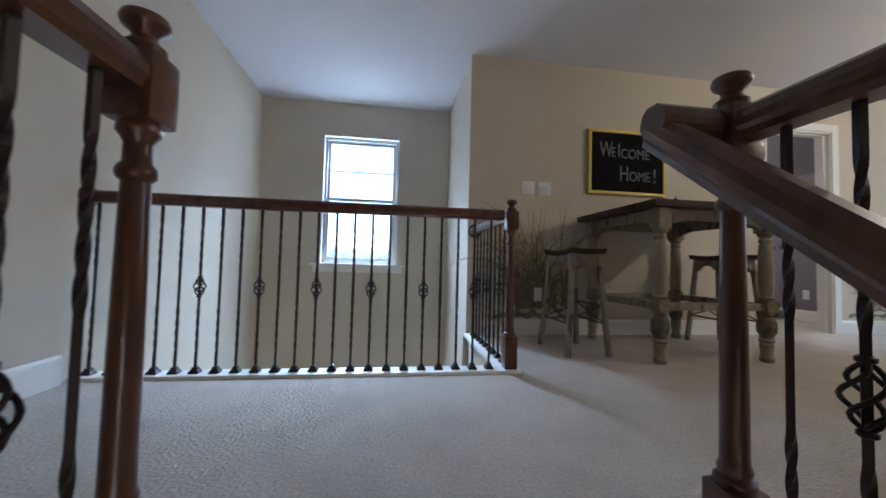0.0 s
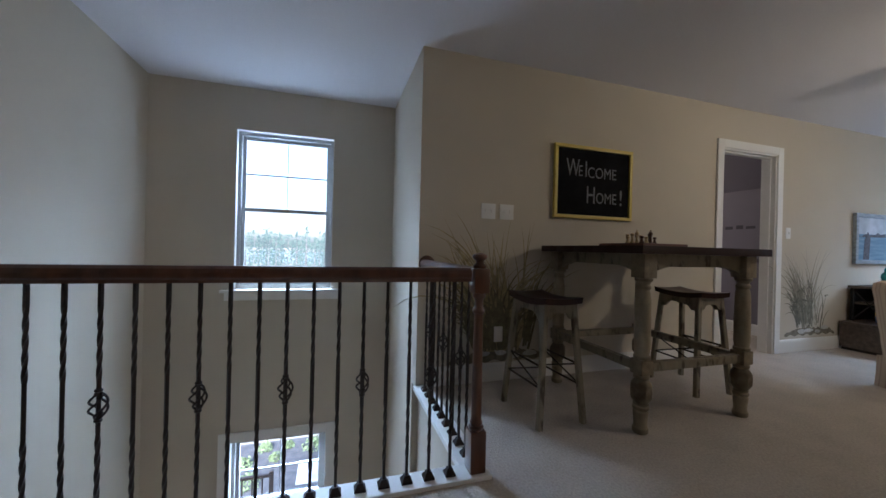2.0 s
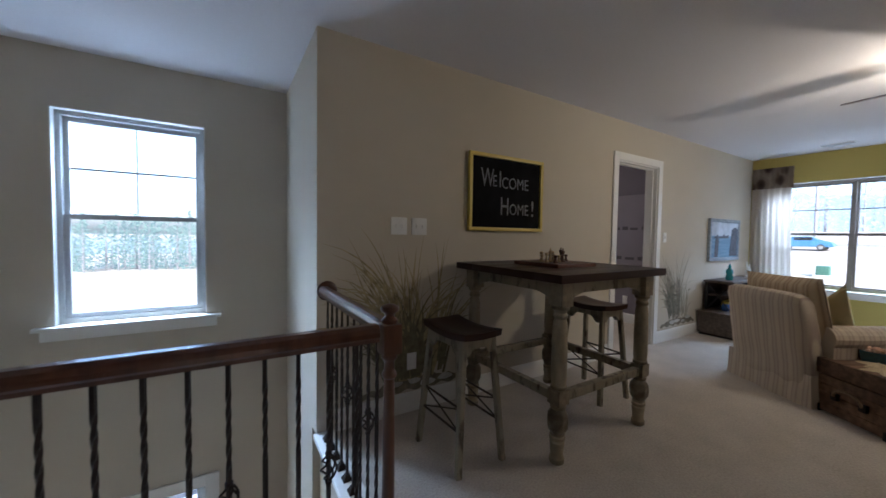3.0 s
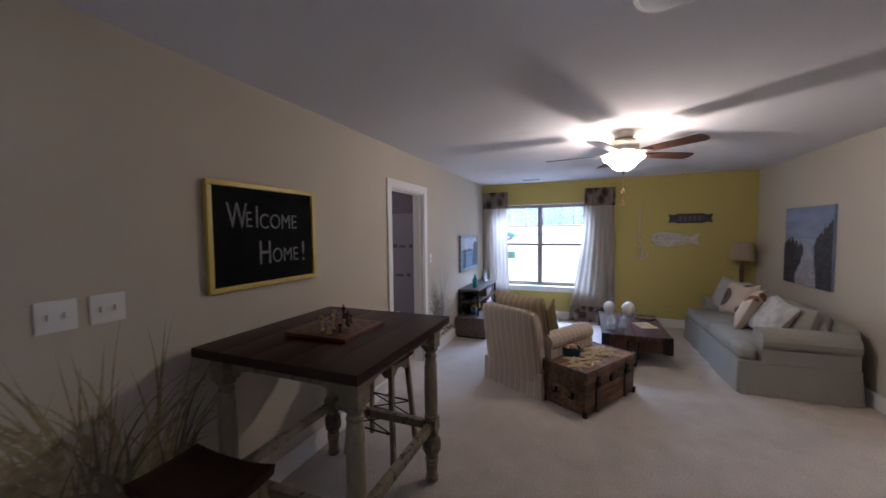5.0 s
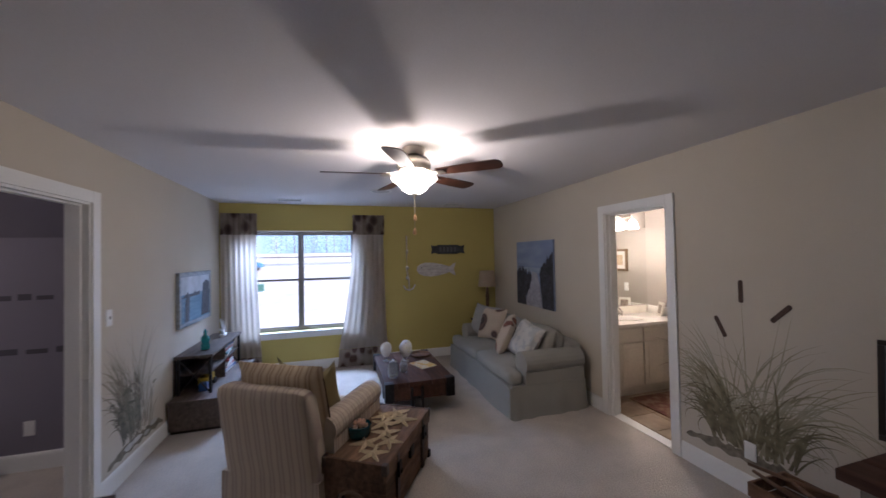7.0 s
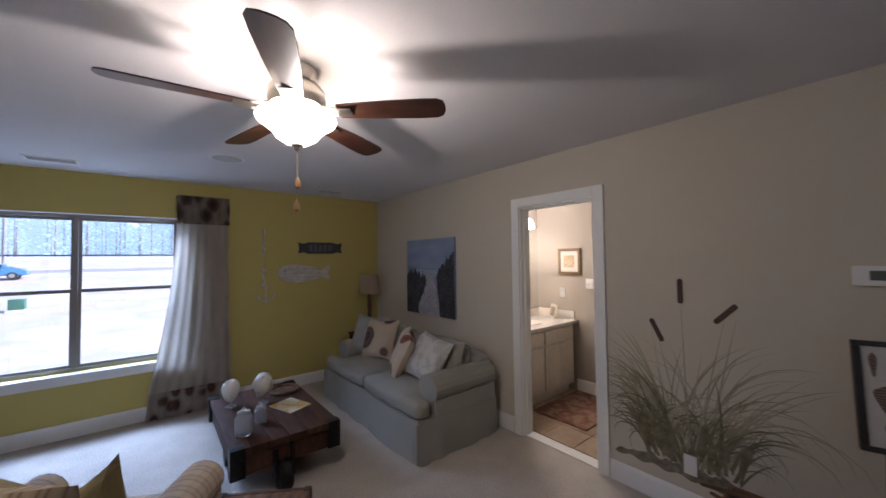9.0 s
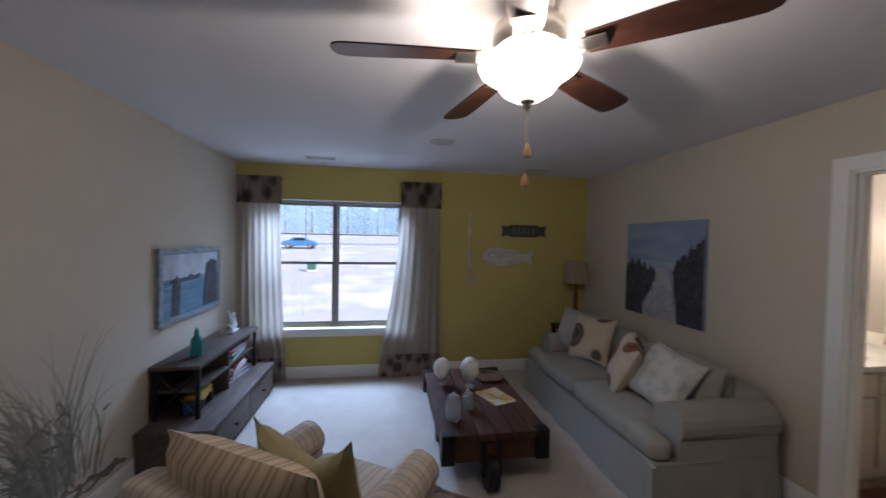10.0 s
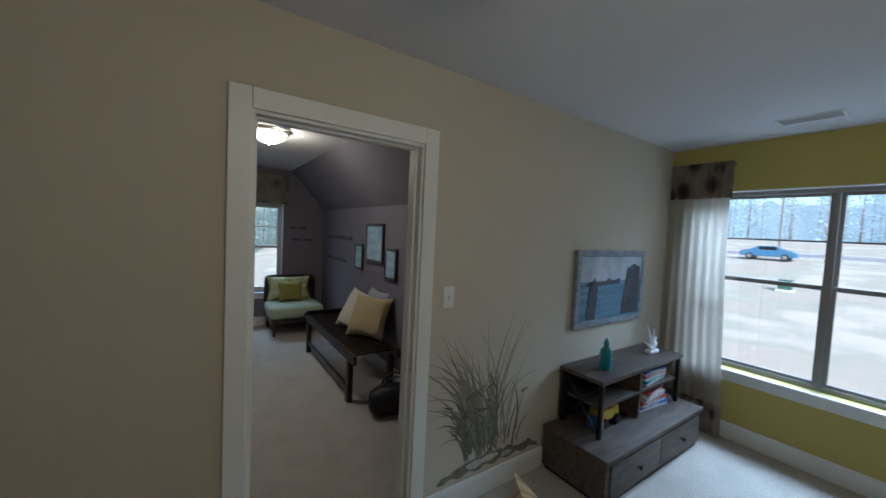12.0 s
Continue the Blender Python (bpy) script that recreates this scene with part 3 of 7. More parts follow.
# ---- the loft: games corner ----
def pub_table():
    t = thing("pub_table", "tall square pub table, dark top on distressed sage legs", "table", pose(2.20, 2.575, 0))
    for i in range(5):
        y0 = -0.475 + 0.19 * i
        part("top_plank", box(bm_new(), -0.50, y0 + 0.0002, 0.996, 0.50, y0 + 0.1898, 1.04, 0.0016), M_TABLETOP, t)
    lx, ly = 0.395, 0.385
    leg = bm_new()
    s = 0.046
    box(leg, -s, -s, 0.862, s, s, 0.995, 0.006)
    lathe(leg, [(0.040, 0.865), (0.046, 0.858), (0.046, 0.846), (0.036, 0.838), (0.031, 0.826), (0.037, 0.818), (0.039, 0.808), (0.037, 0.800), (0.031, 0.792), (0.035, 0.780), (0.040, 0.74), (0.042, 0.60), (0.042, 0.47), (0.038, 0.435), (0.044, 0.428), (0.044, 0.416), (0.038, 0.408)][::-1], 24)
    box(leg, -0.041, -0.041, 0.328, 0.041, 0.041, 0.410, 0.006)
    lathe(leg, [(0.034, 0.298), (0.040, 0.304), (0.043, 0.314), (0.040, 0.324), (0.034, 0.330)], 24)
    lathe(leg, [(0.036, 0.166), (0.046, 0.182), (0.056, 0.200), (0.058, 0.235), (0.056, 0.268), (0.046, 0.286), (0.036, 0.298)], 8, Matrix.Rotation(radians(22.5), 4, "Z"))
    lathe(leg, [(0.034, 0.0), (0.040, 0.006), (0.041, 0.028), (0.037, 0.034), (0.034, 0.05), (0.037, 0.09), (0.040, 0.118), (0.034, 0.126), (0.042, 0.134), (0.043, 0.146), (0.036, 0.154), (0.040, 0.160), (0.036, 0.168)], 24)
    me = mesh_of("leg", leg, M_DISTRESS)
    for x in (-lx, lx):
        for y in (-ly, ly):
            part("leg", me, None, t, m=pose(x, y, 0))
    for k, (half, off) in enumerate(((lx, ly), (lx, -ly), (ly, lx), (ly, -lx))):
        bm = bm_new()
        n = 16
        out = [(-half + 0.04, 0.12), (half - 0.04, 0.12)]
        for i in range(n + 1):
            u = half - 0.04 - (2 * half - 0.08) * i / n
            e = 1 - abs(u) / (half - 0.04)
            z = 0.0 if e < 0.06 else (0.028 if e < 0.14 else 0.028 + 0.022 * min((e - 0.14) / 0.2, 1))
            out.append((u, z))
        d = 0.012
        if k < 2:
            prism(bm, [(-u, z) for u, z in out], (0, off - d, 0.875), (0, off + d, 0.875))
        else:
            prism(bm, out, (off - d, 0, 0.875), (off + d, 0, 0.875))
        part("apron", bm, M_SAGELEG, t, smooth=False)
    for x0, y0, x1, y1 in ((-lx + 0.04, -ly - 0.022, lx - 0.04, -ly + 0.022), (-lx + 0.04, ly - 0.022, lx - 0.04, ly + 0.022), (-lx - 0.022, -ly + 0.04, -lx + 0.022, ly - 0.04), (lx - 0.022, -ly + 0.04, lx + 0.022, ly - 0.04)):
        bm = box(bm_new(), x0, y0, 0.338, x1, y1, 0.388, 0.006)
        part("stretcher", bm, M_SAGELEG, t)
    return t


pub_table()


def arched_board(half, z0, z1, rise, thick):
    """A thin rail with a scooped lower edge, along x."""
    out = [(-half, z1), (half, z1), (half, z0)]
    for i in range(13):
        u = half * 0.80 * (1 - 2 * i / 12)
        out.append((u, z0 + rise * min(1, 2.6 * (1 - abs(u) / (half * 0.80)))))
    out.append((-half, z0))
    bm = bm_new()
    return prism(bm, [(-u, z) for u, z in out], (0, -thick / 2, 0), (0, thick / 2, 0))


def stool():
    s = thing("bar_stool", "backless saddle stool, dark seat on distressed sage splayed legs", "stool", group="stools at the pub table")
    bm = bm_new()
    n, w, half = 14, 0.128, 0.205
    vs = []
    for k in range(n + 1):
        y = -half + 2 * half * k / n
        row = []
        for x in (-w, -w * 0.94, -w * 0.6, 0, w * 0.6, w * 0.94, w):
            z = 0.738 - 0.020 * (1 - (y / half) ** 2) - 0.008 * (1 - (x / w) ** 2)
            if abs(x) == w or k in (0, n):
                z -= 0.004
            row.append((x, y, z))
        vs.append(row)
    top = [[bm.verts.new(p) for p in r] for r in vs]
    bot = [[bm.verts.new((p[0] * 0.97, p[1] * 0.98, p[2] - 0.036)) for p in r] for r in vs]
    for k in range(n):
        for j in range(6):
            bm.faces.new((top[k][j], top[k][j + 1], top[k + 1][j + 1], top[k + 1][j]))
            bm.faces.new((bot[k][j + 1], bot[k][j], bot[k + 1][j], bot[k + 1][j + 1]))
        for j in (0, 6):
            bm.faces.new((top[k][j], top[k + 1][j], bot[k + 1][j], bot[k][j]))
    for k in (0, n):
        for j in range(6):
            bm.faces.new((top[k][j], bot[k][j], bot[k][j + 1], top[k][j + 1]))
    part("seat", bm, M_TABLETOP, s, "dark stained saddle seat")
    for sx in (-1, 1):
        for sy in (-1, 1):
            bm = bm_new()
            a, b = Vector((sx * 0.096, sy * 0.155, 0.702)), Vector((sx * 0.150, sy * 0.200, 0.0))
            prism(bm, [(-0.017, -0.012), (-0.012, -0.017), (0.012, -0.017), (0.017, -0.012), (0.017, 0.012), (0.012, 0.017), (-0.012, 0.017), (-0.017, 0.012)], b, a, Vector((0, 1, 0)))
            part("leg", bm, M_SAGELEG, s, smooth=False)
    for x in (-0.106, 0.106):
        part("apron", arched_board(0.142, 0.595, 0.698, 0.045, 0.016), M_SAGELEG, s, m=pose(x, 0, 0, 0, 0, 90), smooth=False)
    for y in (-0.164, 0.164):
        part("apron", arched_board(0.085, 0.605, 0.700, 0.035, 0.016), M_SAGELEG, s, m=pose(0, y, 0), smooth=False)
    for sx in (-1, 1):
        for z in (0.22, 0.34):
            f = 1 - z / 0.702
            x, y = sx * (0.096 + 0.054 * f), 0.155 + 0.045 * f
            part("iron_rung", tube(bm_new(), [(x, -y, z), (x, y, z)], 0.0065), M_IRON, s, "black iron rung")
        part("iron_brace", tube(bm_new(), [(sx * 0.133, -0.182, 0.22), (sx * 0.124, 0.174, 0.34)], 0.005), M_IRON, s)
        part("iron_brace", tube(bm_new(), [(sx * 0.133, 0.182, 0.22), (sx * 0.124, -0.174, 0.34)], 0.005), M_IRON, s)
    return s


st = stool()
st.matrix_basis = pose(1.405, 2.555, 0, 0, 0, 2)
copy_thing(st, pose(2.76, 2.66, 0, 0, 0, -4))

# chess set on the pub table
M_BOARD = mat("chessboard_wood", (0.10, 0.030, 0.016), 0.35, grain=0.3, scale=20, stretch=(0.3, 1, 1))
M_LIGHTSQ = mat("pale_square", (0.17, 0.075, 0.036), 0.4, grain=0.2, scale=30)
M_DARKSQ = mat("dark_square", (0.05, 0.018, 0.010), 0.4, grain=0.2, scale=30)
M_PALE = mat("pale_boxwood", (0.42, 0.30, 0.16), 0.4, grain=0.15, scale=60)
M_EBONY = mat("dark_piece_wood", (0.07, 0.025, 0.014), 0.35, grain=0.15, scale=60)
cb = thing("chess_board", "raised wooden chess board on the pub table", "chess board", pose(2.185, 2.575, 1.04))
part("board", box(bm_new(), -0.185, -0.195, 0, 0.185, 0.195, 0.024, 0.006), M_BOARD, cb)
SQ = [mesh_of("square", box(bm_new(), 0, 0, 0, 0.0385, 0.0385, 0.0012), m) for m in (M_LIGHTSQ, M_DARKSQ)]
for i in range(8):
    for j in range(8):
        part("square", SQ[(i + j) % 2], None, cb, m=pose(-0.156 + 0.039 * i, -0.156 + 0.039 * j, 0.024))


def chess_mesh(h, m, king):
    bm = bm_new()
    prof = [(0.015, 0), (0.016, 0.006), (0.012, 0.012), (0.008, 0.020), (0.0065, h * 0.6), (0.011, h * 0.63), (0.008, h * 0.68), (0.012, h * 0.80), (0.013, h * 0.92), (0.007, h)]
    lathe(bm, prof, 12)
    if king:
        box(bm, -0.002, -0.002, h, 0.002, 0.002, h + 0.014)
        box(bm, -0.006, -0.0019, h + 0.005, 0.006, 0.0019, h + 0.009)
    return mesh_of("chess_piece", bm, m)


# an unfinished game: (column, row, kind) on the squares
GAME = {"pale": ((0, 2, 1), (1, 4, 0), (2, 3, 2), (2, 5, 1), (3, 2, 0), (4, 4, 0), (6, 6, 1)), "dark": ((1, 1, 0), (3, 4, 1), (4, 2, 2), (5, 5, 0), (5, 3, 1), (6, 3, 0), (7, 5, 2))}
for col, m in (("pale", M_PALE), ("dark", M_EBONY)):
    kinds = chess_mesh(0.048, m, False), chess_mesh(0.066, m, False), chess_mesh(0.078, m, True)
    for i, j, k in GAME[col]:
        ob = new("chess_piece", kinds[k])
        ob.matrix_basis = pose(2.185 - 0.1365 + 0.039 * i, 2.575 - 0.1365 + 0.039 * j, 1.04 + 0.0252)
        tagged(ob, "turned %s wooden chess piece on the board" % ("pale" if col == "pale" else "dark brown"), "chess piece", "chess pieces")

# chalkboard
cbd = thing("chalkboard", "black chalkboard in a yellow frame, chalked with a greeting", "chalkboard", pose(2.2075, 3.098, 1.272))
W, H, F = 0.775, 0.596, 0.028
part("board", box(bm_new(), -W / 2 + 0.01, -0.012, 0.01, W / 2 - 0.01, 0.0, H - 0.01), M_BLACKBOARD, cbd)
for x0, z0, x1, z1 in ((-W / 2, 0, W / 2, F), (-W / 2, H - F, W / 2, H), (-W / 2, F + 0.0005, -W / 2 + F, H - F - 0.0005), (W / 2 - F, F + 0.0005, W / 2, H - F - 0.0005)):
    part("frame_rail", box(bm_new(), x0, -0.030, z0, x1, -0.001, z1, 0.006), M_YFRAME, cbd)


def lettering(text, size, m, parent, material, weight=0.0, name="lettering"):
    c = bpy.data.curves.new(name, "FONT")
    c.body, c.size, c.extrude, c.offset = text, size, 0.0006, weight
    ob = bpy.data.objects.new(name, c)
    scene.collection.objects.link(ob)
    me = bpy.data.meshes.new_from_object(ob.evaluated_get(bpy.context.evaluated_depsgraph_get()))
    bpy.data.objects.remove(ob)
    me.materials.clear()
    me.materials.append(material)
    o = new(name, me)
    o.parent = parent
    o.matrix_basis = m
    return o


UP = Matrix.Rotation(radians(90), 4, "X")
for txt, x, z, s, wide in (("W", -0.272, 0.345, 0.205, 0.60), ("E", -0.158, 0.350, 0.128, 0.72), ("l", -0.096, 0.348, 0.185, 0.80), ("COME", -0.066, 0.342, 0.128, 0.82), ("H", -0.078, 0.130, 0.205, 0.66), ("OME", 0.020, 0.134, 0.128, 0.80), ("!", 0.255, 0.128, 0.190, 0.95)):
    lettering(txt, s, pose(x, -0.0135, z, 0, 0, 0) @ UP @ Matrix.Diagonal((wide, 1.0, 1, 1)), cbd, M_CHALK, -0.0004)


# ---- plates on the walls ----
def plate(name, label, category, m, gangs=1, outlet=False):
    p = thing(name, label, category, m)
    w = 0.07 + 0.046 * (gangs - 1)
    part("cover", box(bm_new(), -w / 2, -0.007, -0.058, w / 2, 0, 0.058, 0.003), M_PLASTIC, p)
    for g in range(gangs):
        x = (g - (gangs - 1) / 2) * 0.046
        if outlet:
            for z in (-0.020, 0.020):
                part("socket", box(bm_new(), x - 0.015, -0.0095, z - 0.014, x + 0.015, -0.0071, z + 0.014, 0.004), M_PLASTIC, p)
        else:
            part("toggle", box(bm_new(), x - 0.005, -0.017, -0.012, x + 0.005, -0.0072, 0.012, 0.002), M_PLASTIC, p)
    return p


plate("light_switch", "white light switch plate with two toggles", "light switch", pose(1.262, 3.10, 1.290), 2)
plate("light_switch", "white light switch plate with two toggles", "light switch", pose(1.415, 3.10, 1.290), 2)
plate("light_switch", "single white light switch beside the doorway", "light switch", pose(4.67, 3.10, 1.245), 1)
plate("wall_outlet", "white wall outlet over the painted grass", "outlet", pose(1.365, 3.094, 0.354), 1, True)
plate("wall_outlet", "white wall outlet over the painted reeds", "outlet", pose(3.256, -1.074, 0.303, 0, 0, 180), 1, True)
plate("wall_outlet", "white wall outlet low on the den wall", "outlet", pose(5.25, 3.90, 0.33, 0, 0, -90), 1, True)
th = thing("thermostat", "white programmable thermostat with a grey display", "thermostat", pose(2.50, -1.08, 1.478, 0, 0, 180))
part("case", box(bm_new(), -0.075, -0.028, -0.045, 0.075, 0, 0.045, 0.008), M_PLASTIC, th)
part("display", box(bm_new(), -0.022, -0.030, -0.020, 0.055, -0.0282, 0.024), mat("grey_display", (0.10, 0.11, 0.10), 0.2), th, "grey display")

# ---- painted grass on the walls ----
M_REED = ramp_mat("reed_paint", [(0.0, (0.13, 0.12, 0.07)), (0.45, (0.26, 0.235, 0.15)), (0.6, (0.34, 0.31, 0.22)), (1.0, (0.20, 0.185, 0.12))], "noise", 7, 0.9)
M_REED2 = ramp_mat("grey_reed_paint", [(0.0, (0.12, 0.105, 0.07)), (0.5, (0.22, 0.195, 0.14)), (1.0, (0.33, 0.295, 0.22))], "noise", 7, 0.9)
M_CATTAIL = mat("cattail_paint", (0.075, 0.045, 0.035), 0.9, grain=0.3, scale=60)
M_STONE = mat("painted_stone", (0.50, 0.48, 0.43), 0.9, grain=0.2, scale=40, vary=0.25)
M_MUD = mat("painted_mud", (0.17, 0.145, 0.105), 0.9, grain=0.4, scale=24, stain=0.3)


def blade_strip(bm, x, z, ang, length, curl, width, y):
    """One painted leaf: a thin strip that bends over as it rises."""
    n = 9
    px, pz, a = x, z, ang
    prev = None
    for i in range(n + 1):
        f = i / n
        w = width * (1 - f ** 1.8) + 0.0008
        nx, nz = math.cos(a), -math.sin(a)
        cur = (bm.verts.new((px - nx * w / 2, y, pz - nz * w / 2)), bm.verts.new((px + nx * w / 2, y, pz + nz * w / 2)))
        if prev:
            bm.faces.new((prev[0], prev[1], cur[1], cur[0]))
        prev = cur
        px += math.sin(a) * length / n
        pz += math.cos(a) * length / n
        a += curl / n * (0.4 + 1.4 * f)


def mural(label, m, seed, half, height, count, material, dark, cattails=(), stones=True, lean=0.0, droop=1.0, fan=0.30, broad=1.0, sprigs=False):
    """Leaves painted on the wall, with stones and mud at their foot."""
    rnd = random.Random(seed)
    t = thing("wall_mural", label, "wall mural", m)
    clumps = [(rnd.uniform(-1, 1), rnd.gauss(0, 0.10), rnd.uniform(0.7, 1.05)) for _ in range(9)]
    for name, share, ma, k0 in (("leaves", 1.0, material, 0), ("dark_leaves", 0.55, dark, 1)):
        bm = bm_new()
        for i in range(int(count * share)):
            cs, ca, ch = rnd.choice(clumps)
            s = max(-1, min(1, cs + rnd.gauss(0, 0.16)))
            x = s * half * (0.30 if k0 == 0 else 0.50)
            ang = s * fan + ca + rnd.gauss(0, 0.13) + lean
            ln = height * rnd.uniform(0.40, 1.0) * ch * (1 - 0.22 * abs(s)) * (1 if k0 == 0 else 0.6)
            side = 1 if ang + rnd.gauss(0, 0.12) > 0 else -1
            curl = side * droop * abs(rnd.gauss(0.9, 0.65)) + (rnd.gauss(0, 0.2))
            w = rnd.uniform(0.005, 0.014) * broad if k0 == 0 else rnd.uniform(0.006, 0.018) * broad
            y = -0.0012 - 0.000004 * i - 0.0008 * k0
            blade_strip(bm, x, rnd.uniform(-0.02, 0.10), ang, ln, curl, w, y)
            if k0 and sprigs and i % 2 == 0:
                # short dark side leaves that stand off the stems
                f = rnd.uniform(0.35, 1.0)
                px, pz = x + math.sin(ang) * ln * f, 0.05 + math.cos(ang) * ln * f
                blade_strip(bm, px, pz, ang + rnd.choice((-1, 1)) * rnd.uniform(0.6, 1.3), rnd.uniform(0.05, 0.11), rnd.gauss(0, 0.5), rnd.uniform(0.012, 0.020), y - 0.0002)
        part(name, bm, ma, t, smooth=False)["kind"] = "stuff"
    for x, z, a, base in cattails:
        bm = bm_new()
        blade_strip(bm, base, 0.1, math.atan2(x - base, z - 0.1), math.hypot(x - base, z - 0.1), 0.0, 0.008, -0.0030)
        part("stem", bm, material, t)
        bm = bm_new()
        ring = []
        for i in range(20):
            q = 2 * math.pi * i / 20
            v = 0.078 * math.sin(q)
            u = 0.0155 * (1 if math.cos(q) > 0 else -1) * min(1, abs(math.cos(q)) * 2.5)
            ring.append(bm.verts.new((x + u * math.cos(a) + v * math.sin(a), -0.0036, z - u * math.sin(a) + v * math.cos(a))))
        bm.faces.new(ring)
        part("cattail", bm, M_CATTAIL, t, "dark brown cattail head")
    bm = bm_new()
    n = 40
    low = [bm.verts.new((-half * 0.95 + 1.9 * half * i / n, -0.0007, -0.09 - 0.01 * math.sin(i))) for i in range(n + 1)]
    up = [bm.verts.new((-half * 0.95 + 1.9 * half * i / n, -0.0007, -0.085 + 0.13 * math.sin(math.pi * i / n) ** 0.6 * (0.6 + 0.5 * noise.noise((i * 0.35, seed, 0))))) for i in range(n + 1)]
    for i in range(n):
        bm.faces.new((low[i], low[i + 1], up[i + 1], up[i]))
    part("mud", bm, M_MUD, t, smooth=False)
    if stones:
        for i in range(4):
            bm = bm_new()
            x = -half * 0.35 + half * 0.3 * i + rnd.uniform(-0.02, 0.02)
            z, a, b = -0.05 + rnd.uniform(-0.01, 0.035), rnd.uniform(0.045, 0.075), rnd.uniform(0.018, 0.028)
            vs = [bm.verts.new((x + a * math.cos(q) * (1 + 0.12 * math.sin(3 * q + i)), -0.0034 - 0.0002 * i, z + b * math.sin(q))) for q in [2 * math.pi * k / 16 for k in range(16)]]
            bm.faces.new(vs)
            part("stone", bm, M_STONE, t)
    return t


M_REEDMID = mat("olive_reed_paint", (0.15, 0.13, 0.075), 0.9, grain=0.4, scale=20)
M_REEDOLIVE = mat("grey_olive_reed_paint", (0.13, 0.12, 0.085), 0.9, grain=0.4, scale=20)
M_REEDGOLD = mat("gold_reed_paint", (0.33, 0.27, 0.145), 0.9, grain=0.4, scale=20)
mural("painted tall beige grass on the wall behind the stool", pose(1.40, 3.10, 0.24), 11, 0.46, 1.24, 190, M_REEDGOLD, M_REEDMID, lean=0.05, droop=1.0, fan=0.26, broad=1.7)
mural("painted grey grass with pale stones on the wall", pose(5.07, 3.10, 0.26), 12, 0.44, 1.08, 90, M_REED2, M_REEDOLIVE, lean=0.0, droop=0.7, fan=0.24, broad=1.25, sprigs=True)
mural("painted olive reeds with three cattails on the wall", pose(3.26, -1.08, 0.30, 0, 0, 180), 13, 0.48, 1.06, 230, M_REED, M_REEDMID, cattails=((-0.025, 1.06, 0.0, 0.0), (0.20, 0.94, 0.75, 0.03), (-0.165, 0.80, -0.45, -0.02)), stones=False, droop=1.55, fan=0.36, broad=1.1)


